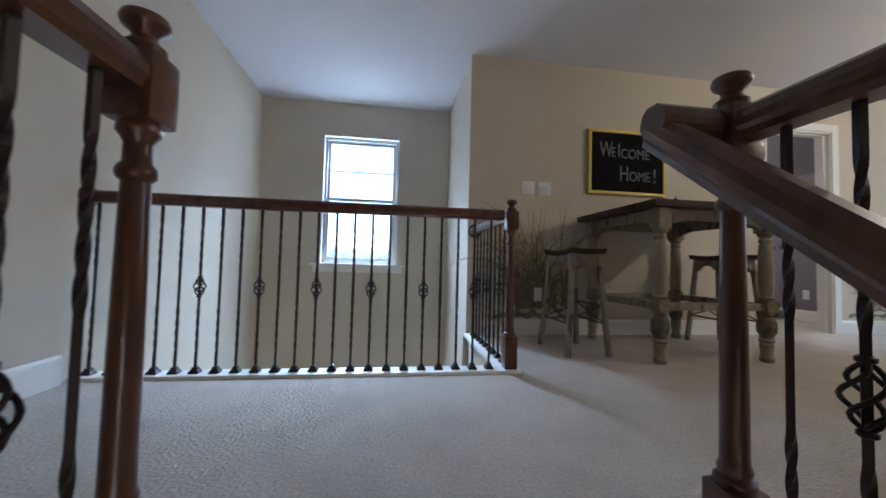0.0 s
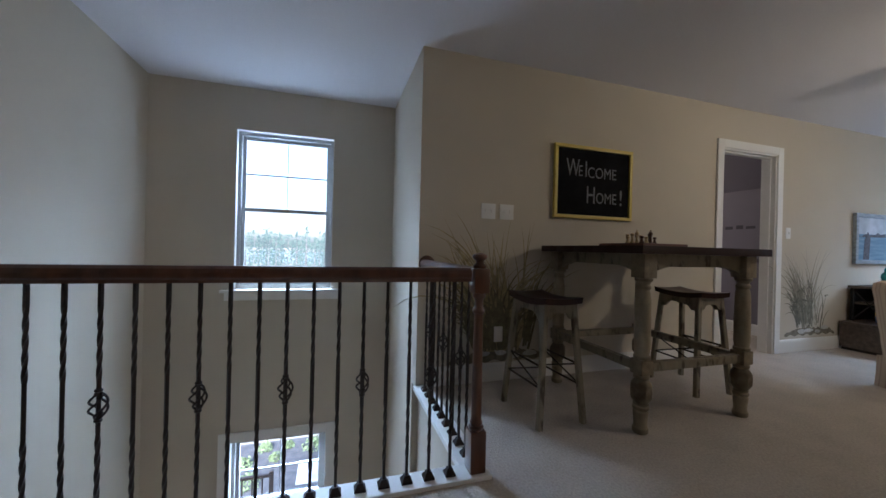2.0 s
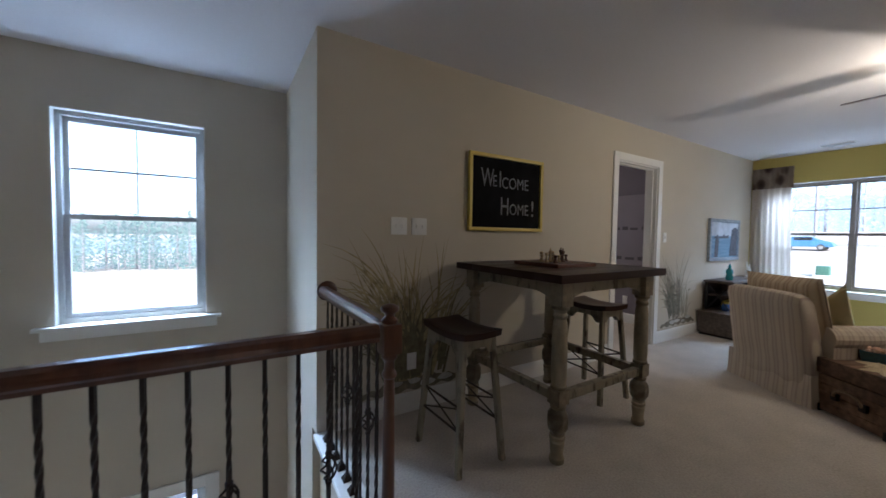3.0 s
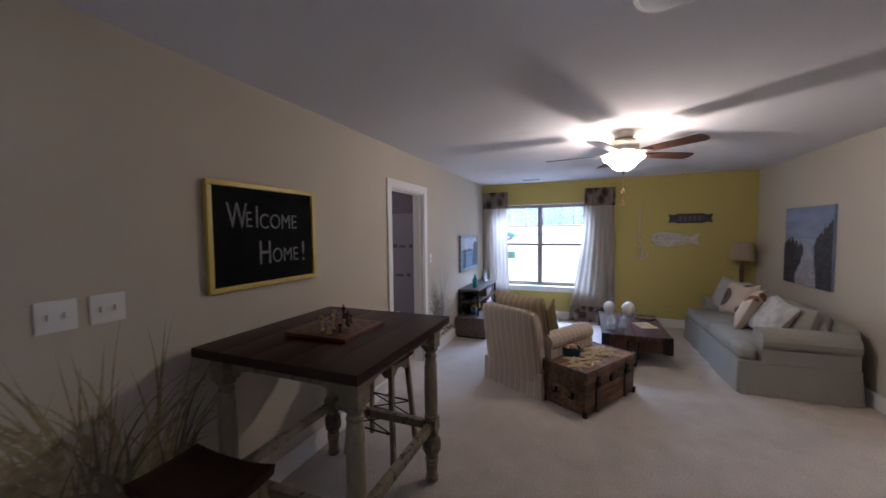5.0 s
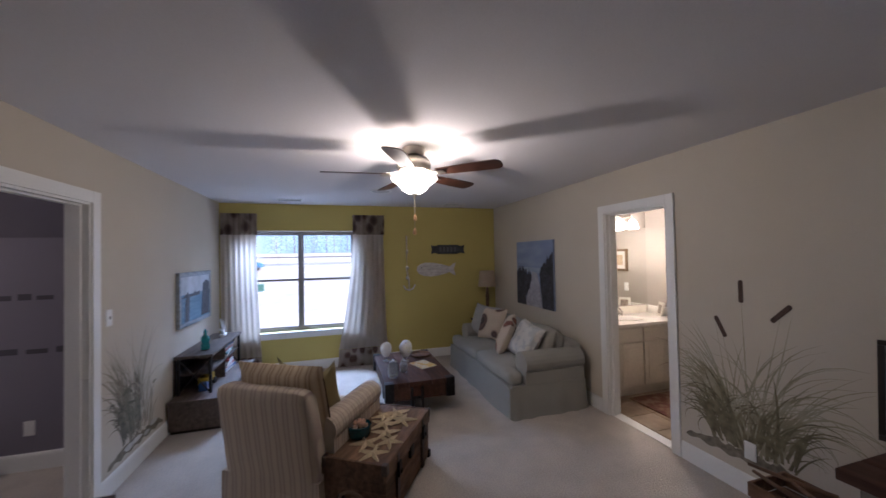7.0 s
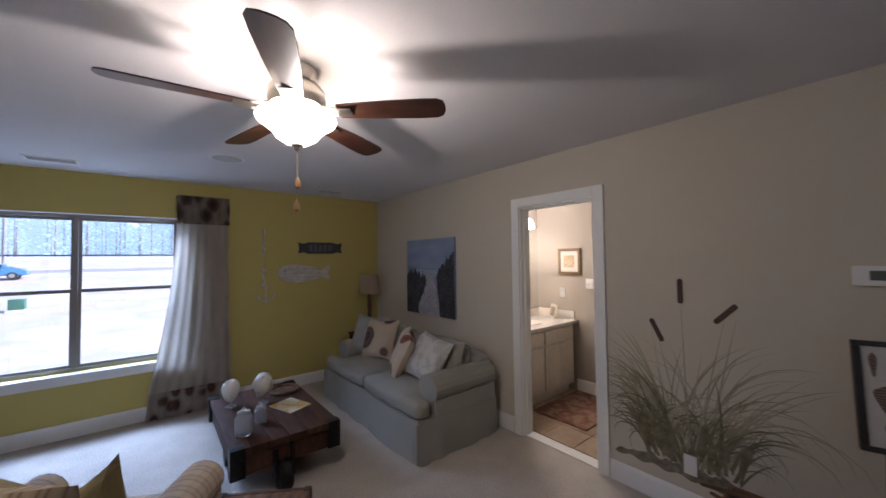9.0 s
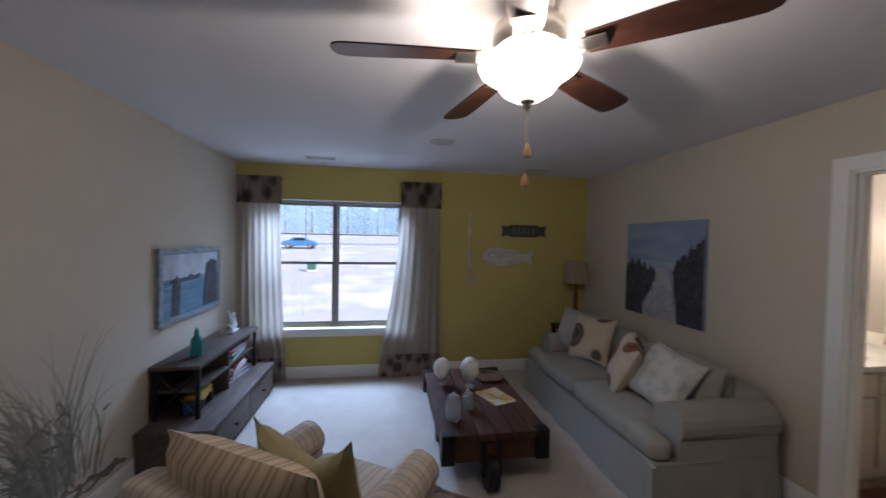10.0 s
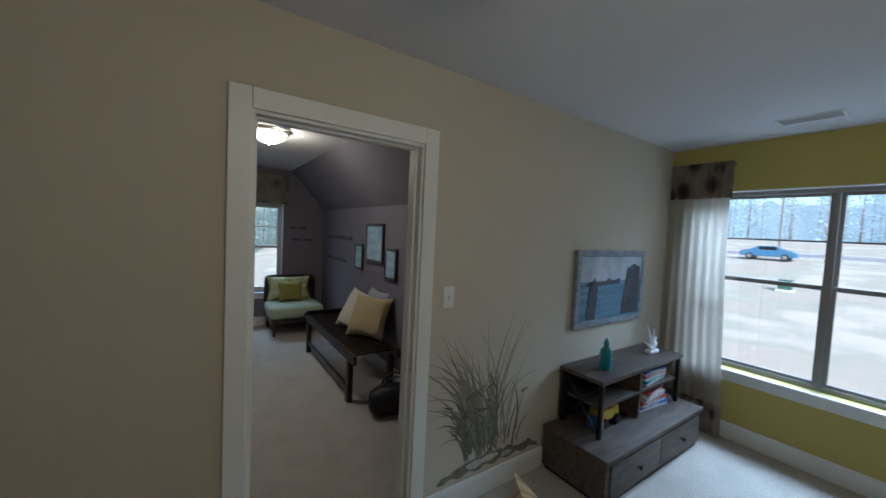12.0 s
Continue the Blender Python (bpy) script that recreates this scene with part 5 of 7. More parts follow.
# ---- coffee table ----
def coffee_table():
    t = thing("coffee_table", "low plank cart coffee table with black iron corners and wheels", "coffee table", pose(5.14, 0.37, 0))
    L, W, H = 1.18, 0.72, 0.36
    n = 6
    for i in range(n):
        part("plank", box(bm_new(), 0.0, W * i / n + 0.0015, H - 0.05, L, W * (i + 1) / n - 0.0015, H, 0.005), M_OAK, t)
    for y in (0.02, W - 0.09):
        part("beam", box(bm_new(), 0.015, y, H - 0.185, L - 0.015, y + 0.07, H - 0.051, 0.006), M_OAK, t)
    for x in (0.012, L - 0.082):
        part("end_beam", box(bm_new(), x, 0.0905, H - 0.185, x + 0.07, W - 0.0905, H - 0.051, 0.006), M_OAK, t)
    for x in (-0.006, L - 0.075):
        for y in (-0.006, W - 0.085):
            part("iron_corner", box(bm_new(), x, y, H - 0.19, x + 0.081, y + 0.091, H + 0.004, 0.004), M_DARKMETAL, t, "black iron corner bracket")
    for x in (0.0, L):
        w = part("wheel", lathe(bm_new(), [(0.03, -0.042), (0.098, -0.040), (0.106, -0.026), (0.100, 0.0), (0.106, 0.026), (0.098, 0.040), (0.03, 0.042)], 24), M_DARKMETAL, t, "black cast iron wheel", m=pose(x, W / 2 + 0.04, 0.106, 90, 0, 0))
        part("hub", lathe(bm_new(), [(0.012, -0.054), (0.026, -0.048), (0.026, 0.048), (0.012, 0.054)], 12), M_DARKMETAL, w)
        part("fork", box(bm_new(), x - 0.042, W / 2 - 0.026, 0.10, x + 0.042, W / 2 - 0.004, H - 0.05, 0.004), M_DARKMETAL, t)
        part("fork", box(bm_new(), x - 0.042, W / 2 + 0.084, 0.10, x + 0.042, W / 2 + 0.106, H - 0.05, 0.004), M_DARKMETAL, t)
    for y in (0.10, W - 0.06):
        w = part("wheel", lathe(bm_new(), [(0.03, -0.02), (0.068, -0.018), (0.072, 0.0), (0.068, 0.018), (0.03, 0.02)], 20), M_DARKMETAL, t, m=pose(L / 2, y, 0.072, 90, 0, 0))
        part("fork", box(bm_new(), L / 2 - 0.025, y - 0.03, 0.07, L / 2 + 0.025, y - 0.022, H - 0.05), M_DARKMETAL, t)
    return t


coffee_table()
M_CLEAR = glass_mat("clear_glass", (0.93, 0.96, 0.97), 0.04, 1.55)
M_CLEAR.node_tree.nodes["Principled BSDF"].inputs["Transmission Weight"].default_value = 0.88
M_FLECK = ramp_mat("flecked_ceramic", [(0.0, (0.05, 0.05, 0.05)), (0.30, (0.30, 0.29, 0.24)), (0.42, (0.62, 0.61, 0.57)), (0.62, (0.66, 0.65, 0.62)), (0.72, (0.50, 0.44, 0.10)), (1.0, (0.45, 0.40, 0.08))], "noise", 12, 0.4)
M_CORAL = mat("white_ceramic", (0.72, 0.72, 0.70), 0.35, grain=0.06, scale=60, bump=0.3)


def jar(x, y, r, h, label):
    j = thing("glass_jar", label, "jar", pose(x, y, 0.36))
    prof = [(r * 0.9, 0), (r, 0.008), (r, h * 0.72), (r * 0.72, h * 0.84), (r * 0.72, h * 0.92), (r * 0.78, h * 0.94)]
    bm = bm_new()
    rings = []
    for rr, z in prof + [(q - 0.003, max(z, 0.006)) for q, z in prof[::-1]]:
        rings.append([bm.verts.new((rr * math.cos(2 * math.pi * i / 20), rr * math.sin(2 * math.pi * i / 20), z)) for i in range(20)])
    for a, b in zip(rings, rings[1:]):
        for i in range(20):
            bm.faces.new((a[i], a[(i + 1) % 20], b[(i + 1) % 20], b[i]))
    bm.faces.new(rings[0][::-1])
    bm.faces.new(rings[-1])
    part("vessel", bm, M_CLEAR, j)
    part("knob", lathe(bm_new(), [(r * 0.78, h * 0.941), (r * 0.8, h * 0.95), (r * 0.3, h * 0.98), (0.012, h), (0.016, h + 0.014), (0.004, h + 0.024)], 16), M_CLEAR, j)
    return j


jar(5.36, 0.98, 0.055, 0.17, "clear lidded glass jar on the coffee table")
jar(5.50, 0.84, 0.045, 0.12, "small clear lidded glass jar on the coffee table")
for x, y, s, lab in ((5.97, 0.97, 0.075, "white ceramic shell ornament on a clear stand"), (5.88, 0.74, 0.085, "white ceramic sea urchin ornament with coloured flecks")):
    o = thing("shell_ornament", lab, "ornament", pose(x, y, 0.36))
    part("stand", lathe(bm_new(), [(0.04, 0), (0.042, 0.006), (0.012, 0.014), (0.010, 0.05), (0.02, 0.062)], 16), M_CLEAR, o)
    bm = bm_new()
    bmesh.ops.create_icosphere(bm, subdivisions=3, radius=1.0)
    for v in bm.verts:
        q = math.atan2(v.co.y, v.co.x)
        v.co *= 1 + (0.02 if s < 0.08 else 0.05) * math.sin(14 * q) + (0.05 if s < 0.08 else 0.16) * noise.noise(v.co * 2.2 + Vector((s * 90, 0, 0)))
        v.co = Vector((v.co.x * s * 0.72, v.co.y * s * (0.90 + 0.15 * v.co.z), v.co.z * s * 1.25 + 0.055 + s * 1.1))
    part("shell", bm, M_CORAL if s < 0.08 else M_FLECK, o)
M_YELLOWPAPER = ramp_mat("magazine_cover", [(0.0, (0.55, 0.20, 0.05)), (0.45, (0.58, 0.40, 0.10)), (0.55, (0.65, 0.60, 0.48)), (1.0, (0.45, 0.42, 0.20))], "noise", 14, 0.4)
b = thing("magazine", "open magazine with an orange and cream cover", "magazine", pose(5.66, 0.58, 0.36, 0, 0, 20))
part("pages", box(bm_new(), -0.135, -0.10, 0, 0.135, 0.10, 0.009, 0.002), M_CREAM, b)
part("cover", box(bm_new(), -0.137, -0.102, 0.0092, 0.137, 0.102, 0.0108), M_YELLOWPAPER, b)
tr = thing("rattan_tray", "small dark rattan ring tray on the coffee table", "tray", pose(6.06, 0.52, 0.36))
part("rim", tube(bm_new(), [(0.12 * math.cos(q), 0.12 * math.sin(q), 0.016) for q in [2 * math.pi * k / 32 for k in range(33)]], 0.014, 8), M_TRUNK, tr)
part("base", lathe(bm_new(), [(0.11, 0), (0.115, 0.006), (0.112, 0.010)], 28), M_TRUNK, tr)


# ---- media console ----
def console():
    c = thing("media_console", "grey brown wooden media console with shelves and drawers", "console", pose(5.52, 3.075, 0, 0, 0, 0))
    # base with two drawers
    part("base", box(bm_new(), 0, -0.46, 0.03, 1.32, 0, 0.285, 0.006), M_GREYWOOD, c)
    part("base_top", box(bm_new(), -0.015, -0.475, 0.2855, 1.335, 0, 0.31, 0.005), M_GREYWOOD, c)
    part("plinth", box(bm_new(), 0.02, -0.445, 0.0, 1.30, -0.01, 0.0295), M_DARKMETAL, c)
    for k in range(2):
        x0 = 0.045 + 0.62 * k
        d = part("drawer", box(bm_new(), x0, -0.472, 0.065, x0 + 0.61, -0.4605, 0.262, 0.004), M_GREYWOOD, c)
        part("knob", lathe(bm_new(), [(0.006, 0), (0.006, 0.014), (0.014, 0.018), (0.015, 0.026), (0.008, 0.030)], 14, pose(x0 + 0.305, -0.472, 0.165, 90, 0, 0)), M_DARKMETAL, d, "dark round knob")
    # open shelf on top
    part("top", box(bm_new(), 0.13, -0.33, 0.672, 1.275, 0, 0.70, 0.006), M_GREYWOOD, c)
    for x in (0.15, 1.23):
        for y in (-0.305, -0.03):
            part("post", box(bm_new(), x, y - 0.012, 0.3105, x + 0.026, y + 0.014, 0.6715, 0.003), M_DARKMETAL, c, "dark iron post")
        part("cross_brace", tube(bm_new(), [(x + 0.012, -0.29, 0.33), (x + 0.012, -0.035, 0.655)], 0.006, 6), M_DARKMETAL, c)
        part("cross_brace", tube(bm_new(), [(x + 0.014, -0.035, 0.33), (x + 0.014, -0.29, 0.655)], 0.006, 6), M_DARKMETAL, c)
    part("divider", box(bm_new(), 0.66, -0.30, 0.3105, 0.685, -0.01, 0.6715, 0.003), M_GREYWOOD, c)
    part("shelf", box(bm_new(), 0.176, -0.30, 0.495, 0.6595, -0.01, 0.515, 0.003), M_GREYWOOD, c)
    part("shelf", box(bm_new(), 0.6855, -0.30, 0.495, 1.23, -0.01, 0.515, 0.003), M_GREYWOOD, c)
    part("back_panel", box(bm_new(), 0.176, -0.0095, 0.3105, 1.23, -0.002, 0.6715), M_DARKMETAL, c)
    return c


console()
CX, CY = 5.52, 3.075
M_GLAZE = mat("turquoise_glass", (0.02, 0.22, 0.24), 0.15, grain=0.25, scale=18, coat=0.5)
solo("turquoise_bottle", lathe(bm_new(), [(0.028, 0), (0.040, 0.006), (0.043, 0.05), (0.034, 0.075), (0.042, 0.10), (0.038, 0.135), (0.020, 0.155), (0.016, 0.17), (0.020, 0.182), (0.010, 0.205), (0.003, 0.22)], 22), M_GLAZE, "turquoise glass bottle standing on the media console", "bottle", pose(CX + 0.36, CY - 0.20, 0.70))
o = thing("coral_figurine", "white coral and starfish figurine on the media console", "figurine", pose(CX + 1.06, CY - 0.18, 0.70))
part("base", soft_box(-0.07, -0.03, 0, 0.07, 0.03, 0.03, 0.012), M_CORAL, o)
for k, (a, l) in enumerate(((-50, 0.13), (-22, 0.22), (8, 0.17), (34, 0.12), (60, 0.10))):
    r = radians(a)
    part("arm", tube(bm_new(), [(0, 0.004 * k, 0.02), (0.5 * l * math.sin(r), 0.0, 0.02 + 0.55 * l * math.cos(r)), (l * math.sin(r) * 1.1, 0.006, 0.02 + l * math.cos(r))], 0.020, 8, 0.006), M_CORAL, o)
COL = {"red": (0.38, 0.05, 0.05), "blue": (0.03, 0.10, 0.30), "teal": (0.03, 0.26, 0.32), "white": (0.6, 0.6, 0.58), "yellow": (0.60, 0.42, 0.03), "pink": (0.5, 0.16, 0.2)}
CM = {k: mat(k + "_print", v, 0.4, grain=0.2, scale=25) for k, v in COL.items()}


def game_box(x, y, z, w, d, h, colour, turn=0):
    g = thing("game_box", "boxed board game, %s printed card, on the shelf" % colour, "game box", pose(x, y, z, 0, 0, turn), "board games on the console")
    part("tray", box(bm_new(), -w / 2 + 0.003, -d / 2 + 0.003, 0, w / 2 - 0.003, d / 2 - 0.003, h * 0.5), CM["white"], g)
    part("lid", box(bm_new(), -w / 2, -d / 2, h * 0.5 + 0.0005, w / 2, d / 2, h, 0.002), CM[colour], g)
    for k in range(2):
        part("print_bar", box(bm_new(), -w * 0.3, -d / 2 - 0.0015, h * (0.62 + 0.16 * k), w * 0.2, -d / 2 - 0.0002, h * (0.70 + 0.16 * k)), CM["white"], g)


for i, (col, w) in enumerate((("blue", 0.38), ("red", 0.36), ("white", 0.34), ("red", 0.30))):
    game_box(CX + 0.96, CY - 0.16, 0.311 + 0.036 * i, w, 0.24, 0.0355, col, 4 * i - 5)
for i, (col, w) in enumerate((("teal", 0.36), ("pink", 0.34), ("blue", 0.30))):
    game_box(CX + 0.96, CY - 0.16, 0.516 + 0.034 * i, w, 0.23, 0.0335, col, 5 - 4 * i)
v = thing("toy_truck", "yellow toy dump truck on the console base", "toy truck", pose(CX + 0.40, CY - 0.20, 0.311))
part("bed", soft_box(-0.12, -0.05, 0.045, 0.03, 0.05, 0.12, 0.012, n=3), CM["yellow"], v)
part("cab", soft_box(0.035, -0.045, 0.04, 0.11, 0.045, 0.125, 0.015, n=3), CM["yellow"], v)
part("windscreen", box(bm_new(), 0.104, -0.035, 0.08, 0.1125, 0.035, 0.112, 0.002), M_DARKMETAL, v)
for x in (-0.08, 0.07):
    for y in (-0.05, 0.05):
        part("wheel", lathe(bm_new(), [(0.02, -0.014), (0.032, -0.012), (0.034, 0), (0.032, 0.012), (0.02, 0.014)], 16), M_DARKMETAL, v, m=pose(x, y, 0.034, 90, 0, 0))
for x, col, h in ((0.24, "blue", 0.09), (0.30, "white", 0.06)):
    bk = thing("toy_block", "small %s toy beside the truck" % col, "toy", pose(CX + x, CY - 0.22, 0.311))
    part("body", soft_box(-0.03, -0.04, 0, 0.03, 0.04, h, 0.015, n=3), CM[col], bk)


# ---- pictures ----
def picture(name, label, m, w, h, frame_w, frame_mat, canvas, depth=0.025, mount=None):
    p = thing(name, label, "picture", m)
    part("canvas", box(bm_new(), -w / 2 + frame_w, -depth + 0.006, frame_w, w / 2 - frame_w, -0.002, h - frame_w), canvas, p)
    if frame_w > 0.002:
        f = frame_w
        for x0, z0, x1, z1 in ((-w / 2, 0, w / 2, f), (-w / 2, h - f, w / 2, h), (-w / 2, f + 0.0004, -w / 2 + f, h - f - 0.0004), (w / 2 - f, f + 0.0004, w / 2, h - f - 0.0004)):
            part("frame_rail", box(bm_new(), x0, -depth, z0, x1, -0.001, z1, 0.003), frame_mat, p)
    return p


def flat_shape(p, name, pts, y, material, label=""):
    bm = bm_new()
    bm.faces.new([bm.verts.new((x, y, z)) for x, z in pts])
    r = bmesh.ops.extrude_face_region(bm, geom=list(bm.faces))
    bmesh.ops.translate(bm, vec=(0, -0.0012, 0), verts=[v for v in r["geom"] if isinstance(v, bmesh.types.BMVert)])
    return part(name, bm, material, p, label, smooth=False)


M_SKYP = ramp_mat("painted_sky", [(0.0, (0.13, 0.17, 0.30)), (0.5, (0.22, 0.27, 0.40)), (1.0, (0.42, 0.46, 0.54))], "noise", 3, 0.6, stretch=(0.5, 1, 2))
M_DUNE = mat("painted_dune_grass", (0.045, 0.045, 0.055), 0.7, grain=0.6, scale=40, stain=0.4, stain_scale=9)
M_SAND = mat("painted_sand", (0.36, 0.35, 0.38), 0.7, grain=0.2, scale=30, stain=0.2, stain_scale=7)
M_SEA = ramp_mat("painted_sea", [(0.0, (0.04, 0.10, 0.16)), (0.5, (0.08, 0.17, 0.25)), (1.0, (0.24, 0.34, 0.40))], "noise", 9, 0.6, stretch=(0.4, 1, 3), detail=5)
# beach canvas over the sofa
bp = picture("beach_canvas", "large canvas print of a sandy beach path", pose(5.875, -1.08, 0.92, 0, 0, 180), 0.93, 0.90, 0.0, M_SKYP, M_SKYP, 0.03)
rnd = random.Random(8)


def rough_edge(x0, x1, z0, z1, amp, n=14, seed=1):
    return [(x0 + (x1 - x0) * i / n, z0 + (z1 - z0) * i / n + amp * noise.noise((i * 0.8, seed, 0.5))) for i in range(n + 1)]


flat_shape(bp, "sea", [(-0.465, 0.46), (0.465, 0.46), (0.465, 0.535), (-0.465, 0.535)], -0.0245, mat("painted_grey_sea", (0.30, 0.35, 0.43), 0.6, grain=0.2, scale=20, stretch=(0.3, 1, 2)))
flat_shape(bp, "sand", [(-0.26, 0.0), (0.24, 0.0)] + rough_edge(0.20, 0.09, 0.12, 0.47, 0.03, 8, 11) + rough_edge(-0.04, -0.20, 0.47, 0.10, 0.04, 8, 12), -0.0262, M_SAND)
flat_shape(bp, "dune", [(-0.465, 0.0), (-0.20, 0.0)] + rough_edge(-0.22, -0.05, 0.06, 0.40, 0.10, 16, 3) + rough_edge(-0.08, -0.465, 0.47, 0.50, 0.10, 18, 2), -0.0280, M_DUNE)
flat_shape(bp, "dune", [(0.21, 0.0), (0.465, 0.0), (0.465, 0.74)] + rough_edge(0.44, 0.20, 0.72, 0.56, 0.08, 12, 5) + rough_edge(0.15, 0.20, 0.47, 0.06, 0.09, 14, 6), -0.0285, M_DUNE)
bm = bm_new()
for i in range(90):
    q = rnd.random()
    if i % 2:
        px, pz = -0.44 + 0.36 * q, 0.50 - 0.32 * rnd.random() * q
    else:
        px, pz = 0.17 + 0.26 * q, 0.10 + (0.40 + 0.22 * q) * rnd.random()
    blade_strip(bm, px, pz, rnd.gauss(0, 0.35), rnd.uniform(0.05, 0.11), rnd.gauss(0, 0.6), 0.007, -0.0300 - 0.00001 * i)
part("dune_grass", bm, M_DUNE, bp, smooth=False)["kind"] = "stuff"
# seaside picture over the console
sp = picture("seaside_picture", "seaside picture in a weathered blue grey frame", pose(6.24, 3.10, 0.94), 0.94, 0.575, 0.045, mat("blue_grey_frame", (0.22, 0.25, 0.275), 0.6, grain=0.3, scale=30, stretch=(0.3, 1, 1)), M_SEA, 0.035)
flat_shape(sp, "sky", [(-0.42, 0.34), (0.42, 0.34), (0.42, 0.527), (-0.42, 0.527)], -0.0292, mat("painted_pale_sky", (0.38, 0.40, 0.44), 0.6, grain=0.2, scale=8, stain=0.3))
flat_shape(sp, "hill", rough_edge(-0.42, 0.10, 0.33, 0.35, 0.05, 10, 9) + [(0.10, 0.31), (-0.42, 0.31)], -0.0308, M_DUNE)
flat_shape(sp, "post", [(0.14, 0.06), (0.40, 0.06), (0.40, 0.44), (0.30, 0.47), (0.20, 0.43)], -0.0312, M_DUNE)
flat_shape(sp, "post", [(-0.33, 0.05), (-0.22, 0.05), (-0.20, 0.30), (-0.25, 0.37), (-0.31, 0.28)], -0.0312, M_DUNE)

# ---- things on the yellow wall ----
YW = 7.18
M_WHITEWASH = mat("whitewashed_wood", (0.50, 0.47, 0.43), 0.85, grain=0.14, scale=14, bump=0.3, stain=0.12, stain_scale=6, stretch=(1, 0.25, 2))
M_BLUEGREY = mat("charcoal_wood", (0.055, 0.058, 0.062), 0.8, grain=0.3, scale=20, stain=0.2)
EASTW = pose(YW, 0, 0, 0, 0, -90)


def slab(name, pts, depth, material, parent, y=0.0, label=""):
    """A cut board on a wall: an outline (x, z) with thickness."""
    bm = bm_new()
    f = bm.faces.new([bm.verts.new((x, y, z)) for x, z in pts])
    r = bmesh.ops.extrude_face_region(bm, geom=[f])
    bmesh.ops.translate(bm, vec=(0, -depth, 0), verts=[v for v in r["geom"] if isinstance(v, bmesh.types.BMVert)])
    return part(name, bm, material, parent, label, smooth=False)


def wall_y(y, z):
    return EASTW @ pose(-y, -0.001, z)


fish = thing("wooden_fish", "whitewashed plank fish hanging on the yellow wall", "wall decor", wall_y(-0.03, 1.42))
up = [(-0.33, 0.0), (-0.32, 0.05), (-0.27, 0.09), (-0.18, 0.115), (-0.06, 0.11), (0.08, 0.085), (0.18, 0.055), (0.23, 0.04), (0.29, 0.085), (0.335, 0.10), (0.315, 0.05), (0.30, 0.01)]
dn = [(0.30, -0.02), (0.32, -0.07), (0.33, -0.105), (0.28, -0.09), (0.23, -0.05), (0.16, -0.07), (0.04, -0.10), (-0.10, -0.115), (-0.22, -0.10), (-0.30, -0.06)]
slab("body", up + dn, 0.022, M_WHITEWASH, fish)
for k in range(3):
    part("plank_seam", box(bm_new(), -0.29 + 0.01 * k, -0.0228, -0.055 + 0.055 * k, 0.20, -0.0222, -0.0532 + 0.055 * k), M_TRUNK, fish)
part("eye", lathe(bm_new(), [(0.010, 0.0), (0.008, 0.004), (0.003, 0.006)], 12, pose(-0.25, -0.0222, 0.03, 90, 0, 0)), M_BLUEGREY, fish)
sg = thing("wooden_sign", "charcoal wooden sign with cut ends on the yellow wall", "sign", wall_y(-0.235, 1.745))
slab("board", [(-0.29, -0.07), (-0.22, -0.055), (-0.16, -0.075), (0.16, -0.075), (0.22, -0.055), (0.29, -0.07), (0.275, 0.0), (0.29, 0.07), (0.22, 0.055), (0.16, 0.075), (-0.16, 0.075), (-0.22, 0.055), (-0.29, 0.07), (-0.275, 0.0)], 0.018, M_BLUEGREY, sg)
for k in range(5):
    part("letter_bar", box(bm_new(), -0.15 + 0.063 * k, -0.0205, -0.04, -0.115 + 0.063 * k, -0.0182, 0.04), mat("grey_letter", (0.11, 0.11, 0.11), 0.8), sg)
an = thing("rope_anchor", "hanging rope garland with floats and small anchor", "wall decor", wall_y(0.43, 1.10))
M_ROPE = mat("pale_rope", (0.56, 0.49, 0.36), 0.95, grain=0.4, scale=120, bump=0.5)
part("rope", tube(bm_new(), [(-0.03, -0.012, 0.87), (-0.03, -0.014, 0.60), (-0.035, -0.014, 0.32), (-0.02, -0.014, 0.24), (0.0, -0.016, 0.16)], 0.0145, 8), M_ROPE, an)
for z, r in ((0.62, 0.020), (0.36, 0.026), (0.20, 0.022)):
    part("float", lathe(bm_new(), [(0.006, -0.03), (r, -0.014), (r, 0.014), (0.006, 0.03)], 14, pose(-0.028, -0.026, z)), M_WHITEWASH, an)
part("anchor", tube(bm_new(), [(-0.09, -0.014, 0.075), (-0.06, -0.014, 0.02), (0.0, -0.014, 0.0), (0.06, -0.014, 0.02), (0.10, -0.014, 0.085)], 0.013, 8), M_WHITEWASH, an)
part("anchor_shank", tube(bm_new(), [(0.0, -0.014, 0.0), (0.0, -0.014, 0.17)], 0.011, 8), M_WHITEWASH, an)


# ---- curtains ----
def cloth(y_top, y_bot, x, z0, z1, folds, depth, seed):
    """A hanging panel with folds; y_top and y_bot are its edges above and below."""
    bm = bm_new()
    nu, nv = 72, 16
    rows = []
    for j in range(nv + 1):
        f = j / nv
        z = z1 + (z0 - z1) * f
        e = f ** 1.6
        a, b = y_top[0] + (y_bot[0] - y_top[0]) * e, y_top[1] + (y_bot[1] - y_top[1]) * e
        row = []
        for i in range(nu + 1):
            u = i / nu
            w = math.sin(2 * math.pi * folds * u + 0.8 * math.sin(3 * u + seed) + 0.25 * f)
            d = depth * (0.7 + 0.5 * f) * w + 0.012 * noise.noise((u * 7, f * 2, seed))
            row.append(bm.verts.new((x + d, a + (b - a) * u, z)))
        rows.append(row)
    for p, q in zip(rows, rows[1:]):
        for i in range(nu):
            bm.faces.new((p[i], p[i + 1], q[i + 1], q[i]))
    ext = bmesh.ops.solidify(bm, geom=list(bm.faces), thickness=0.002)
    return bm


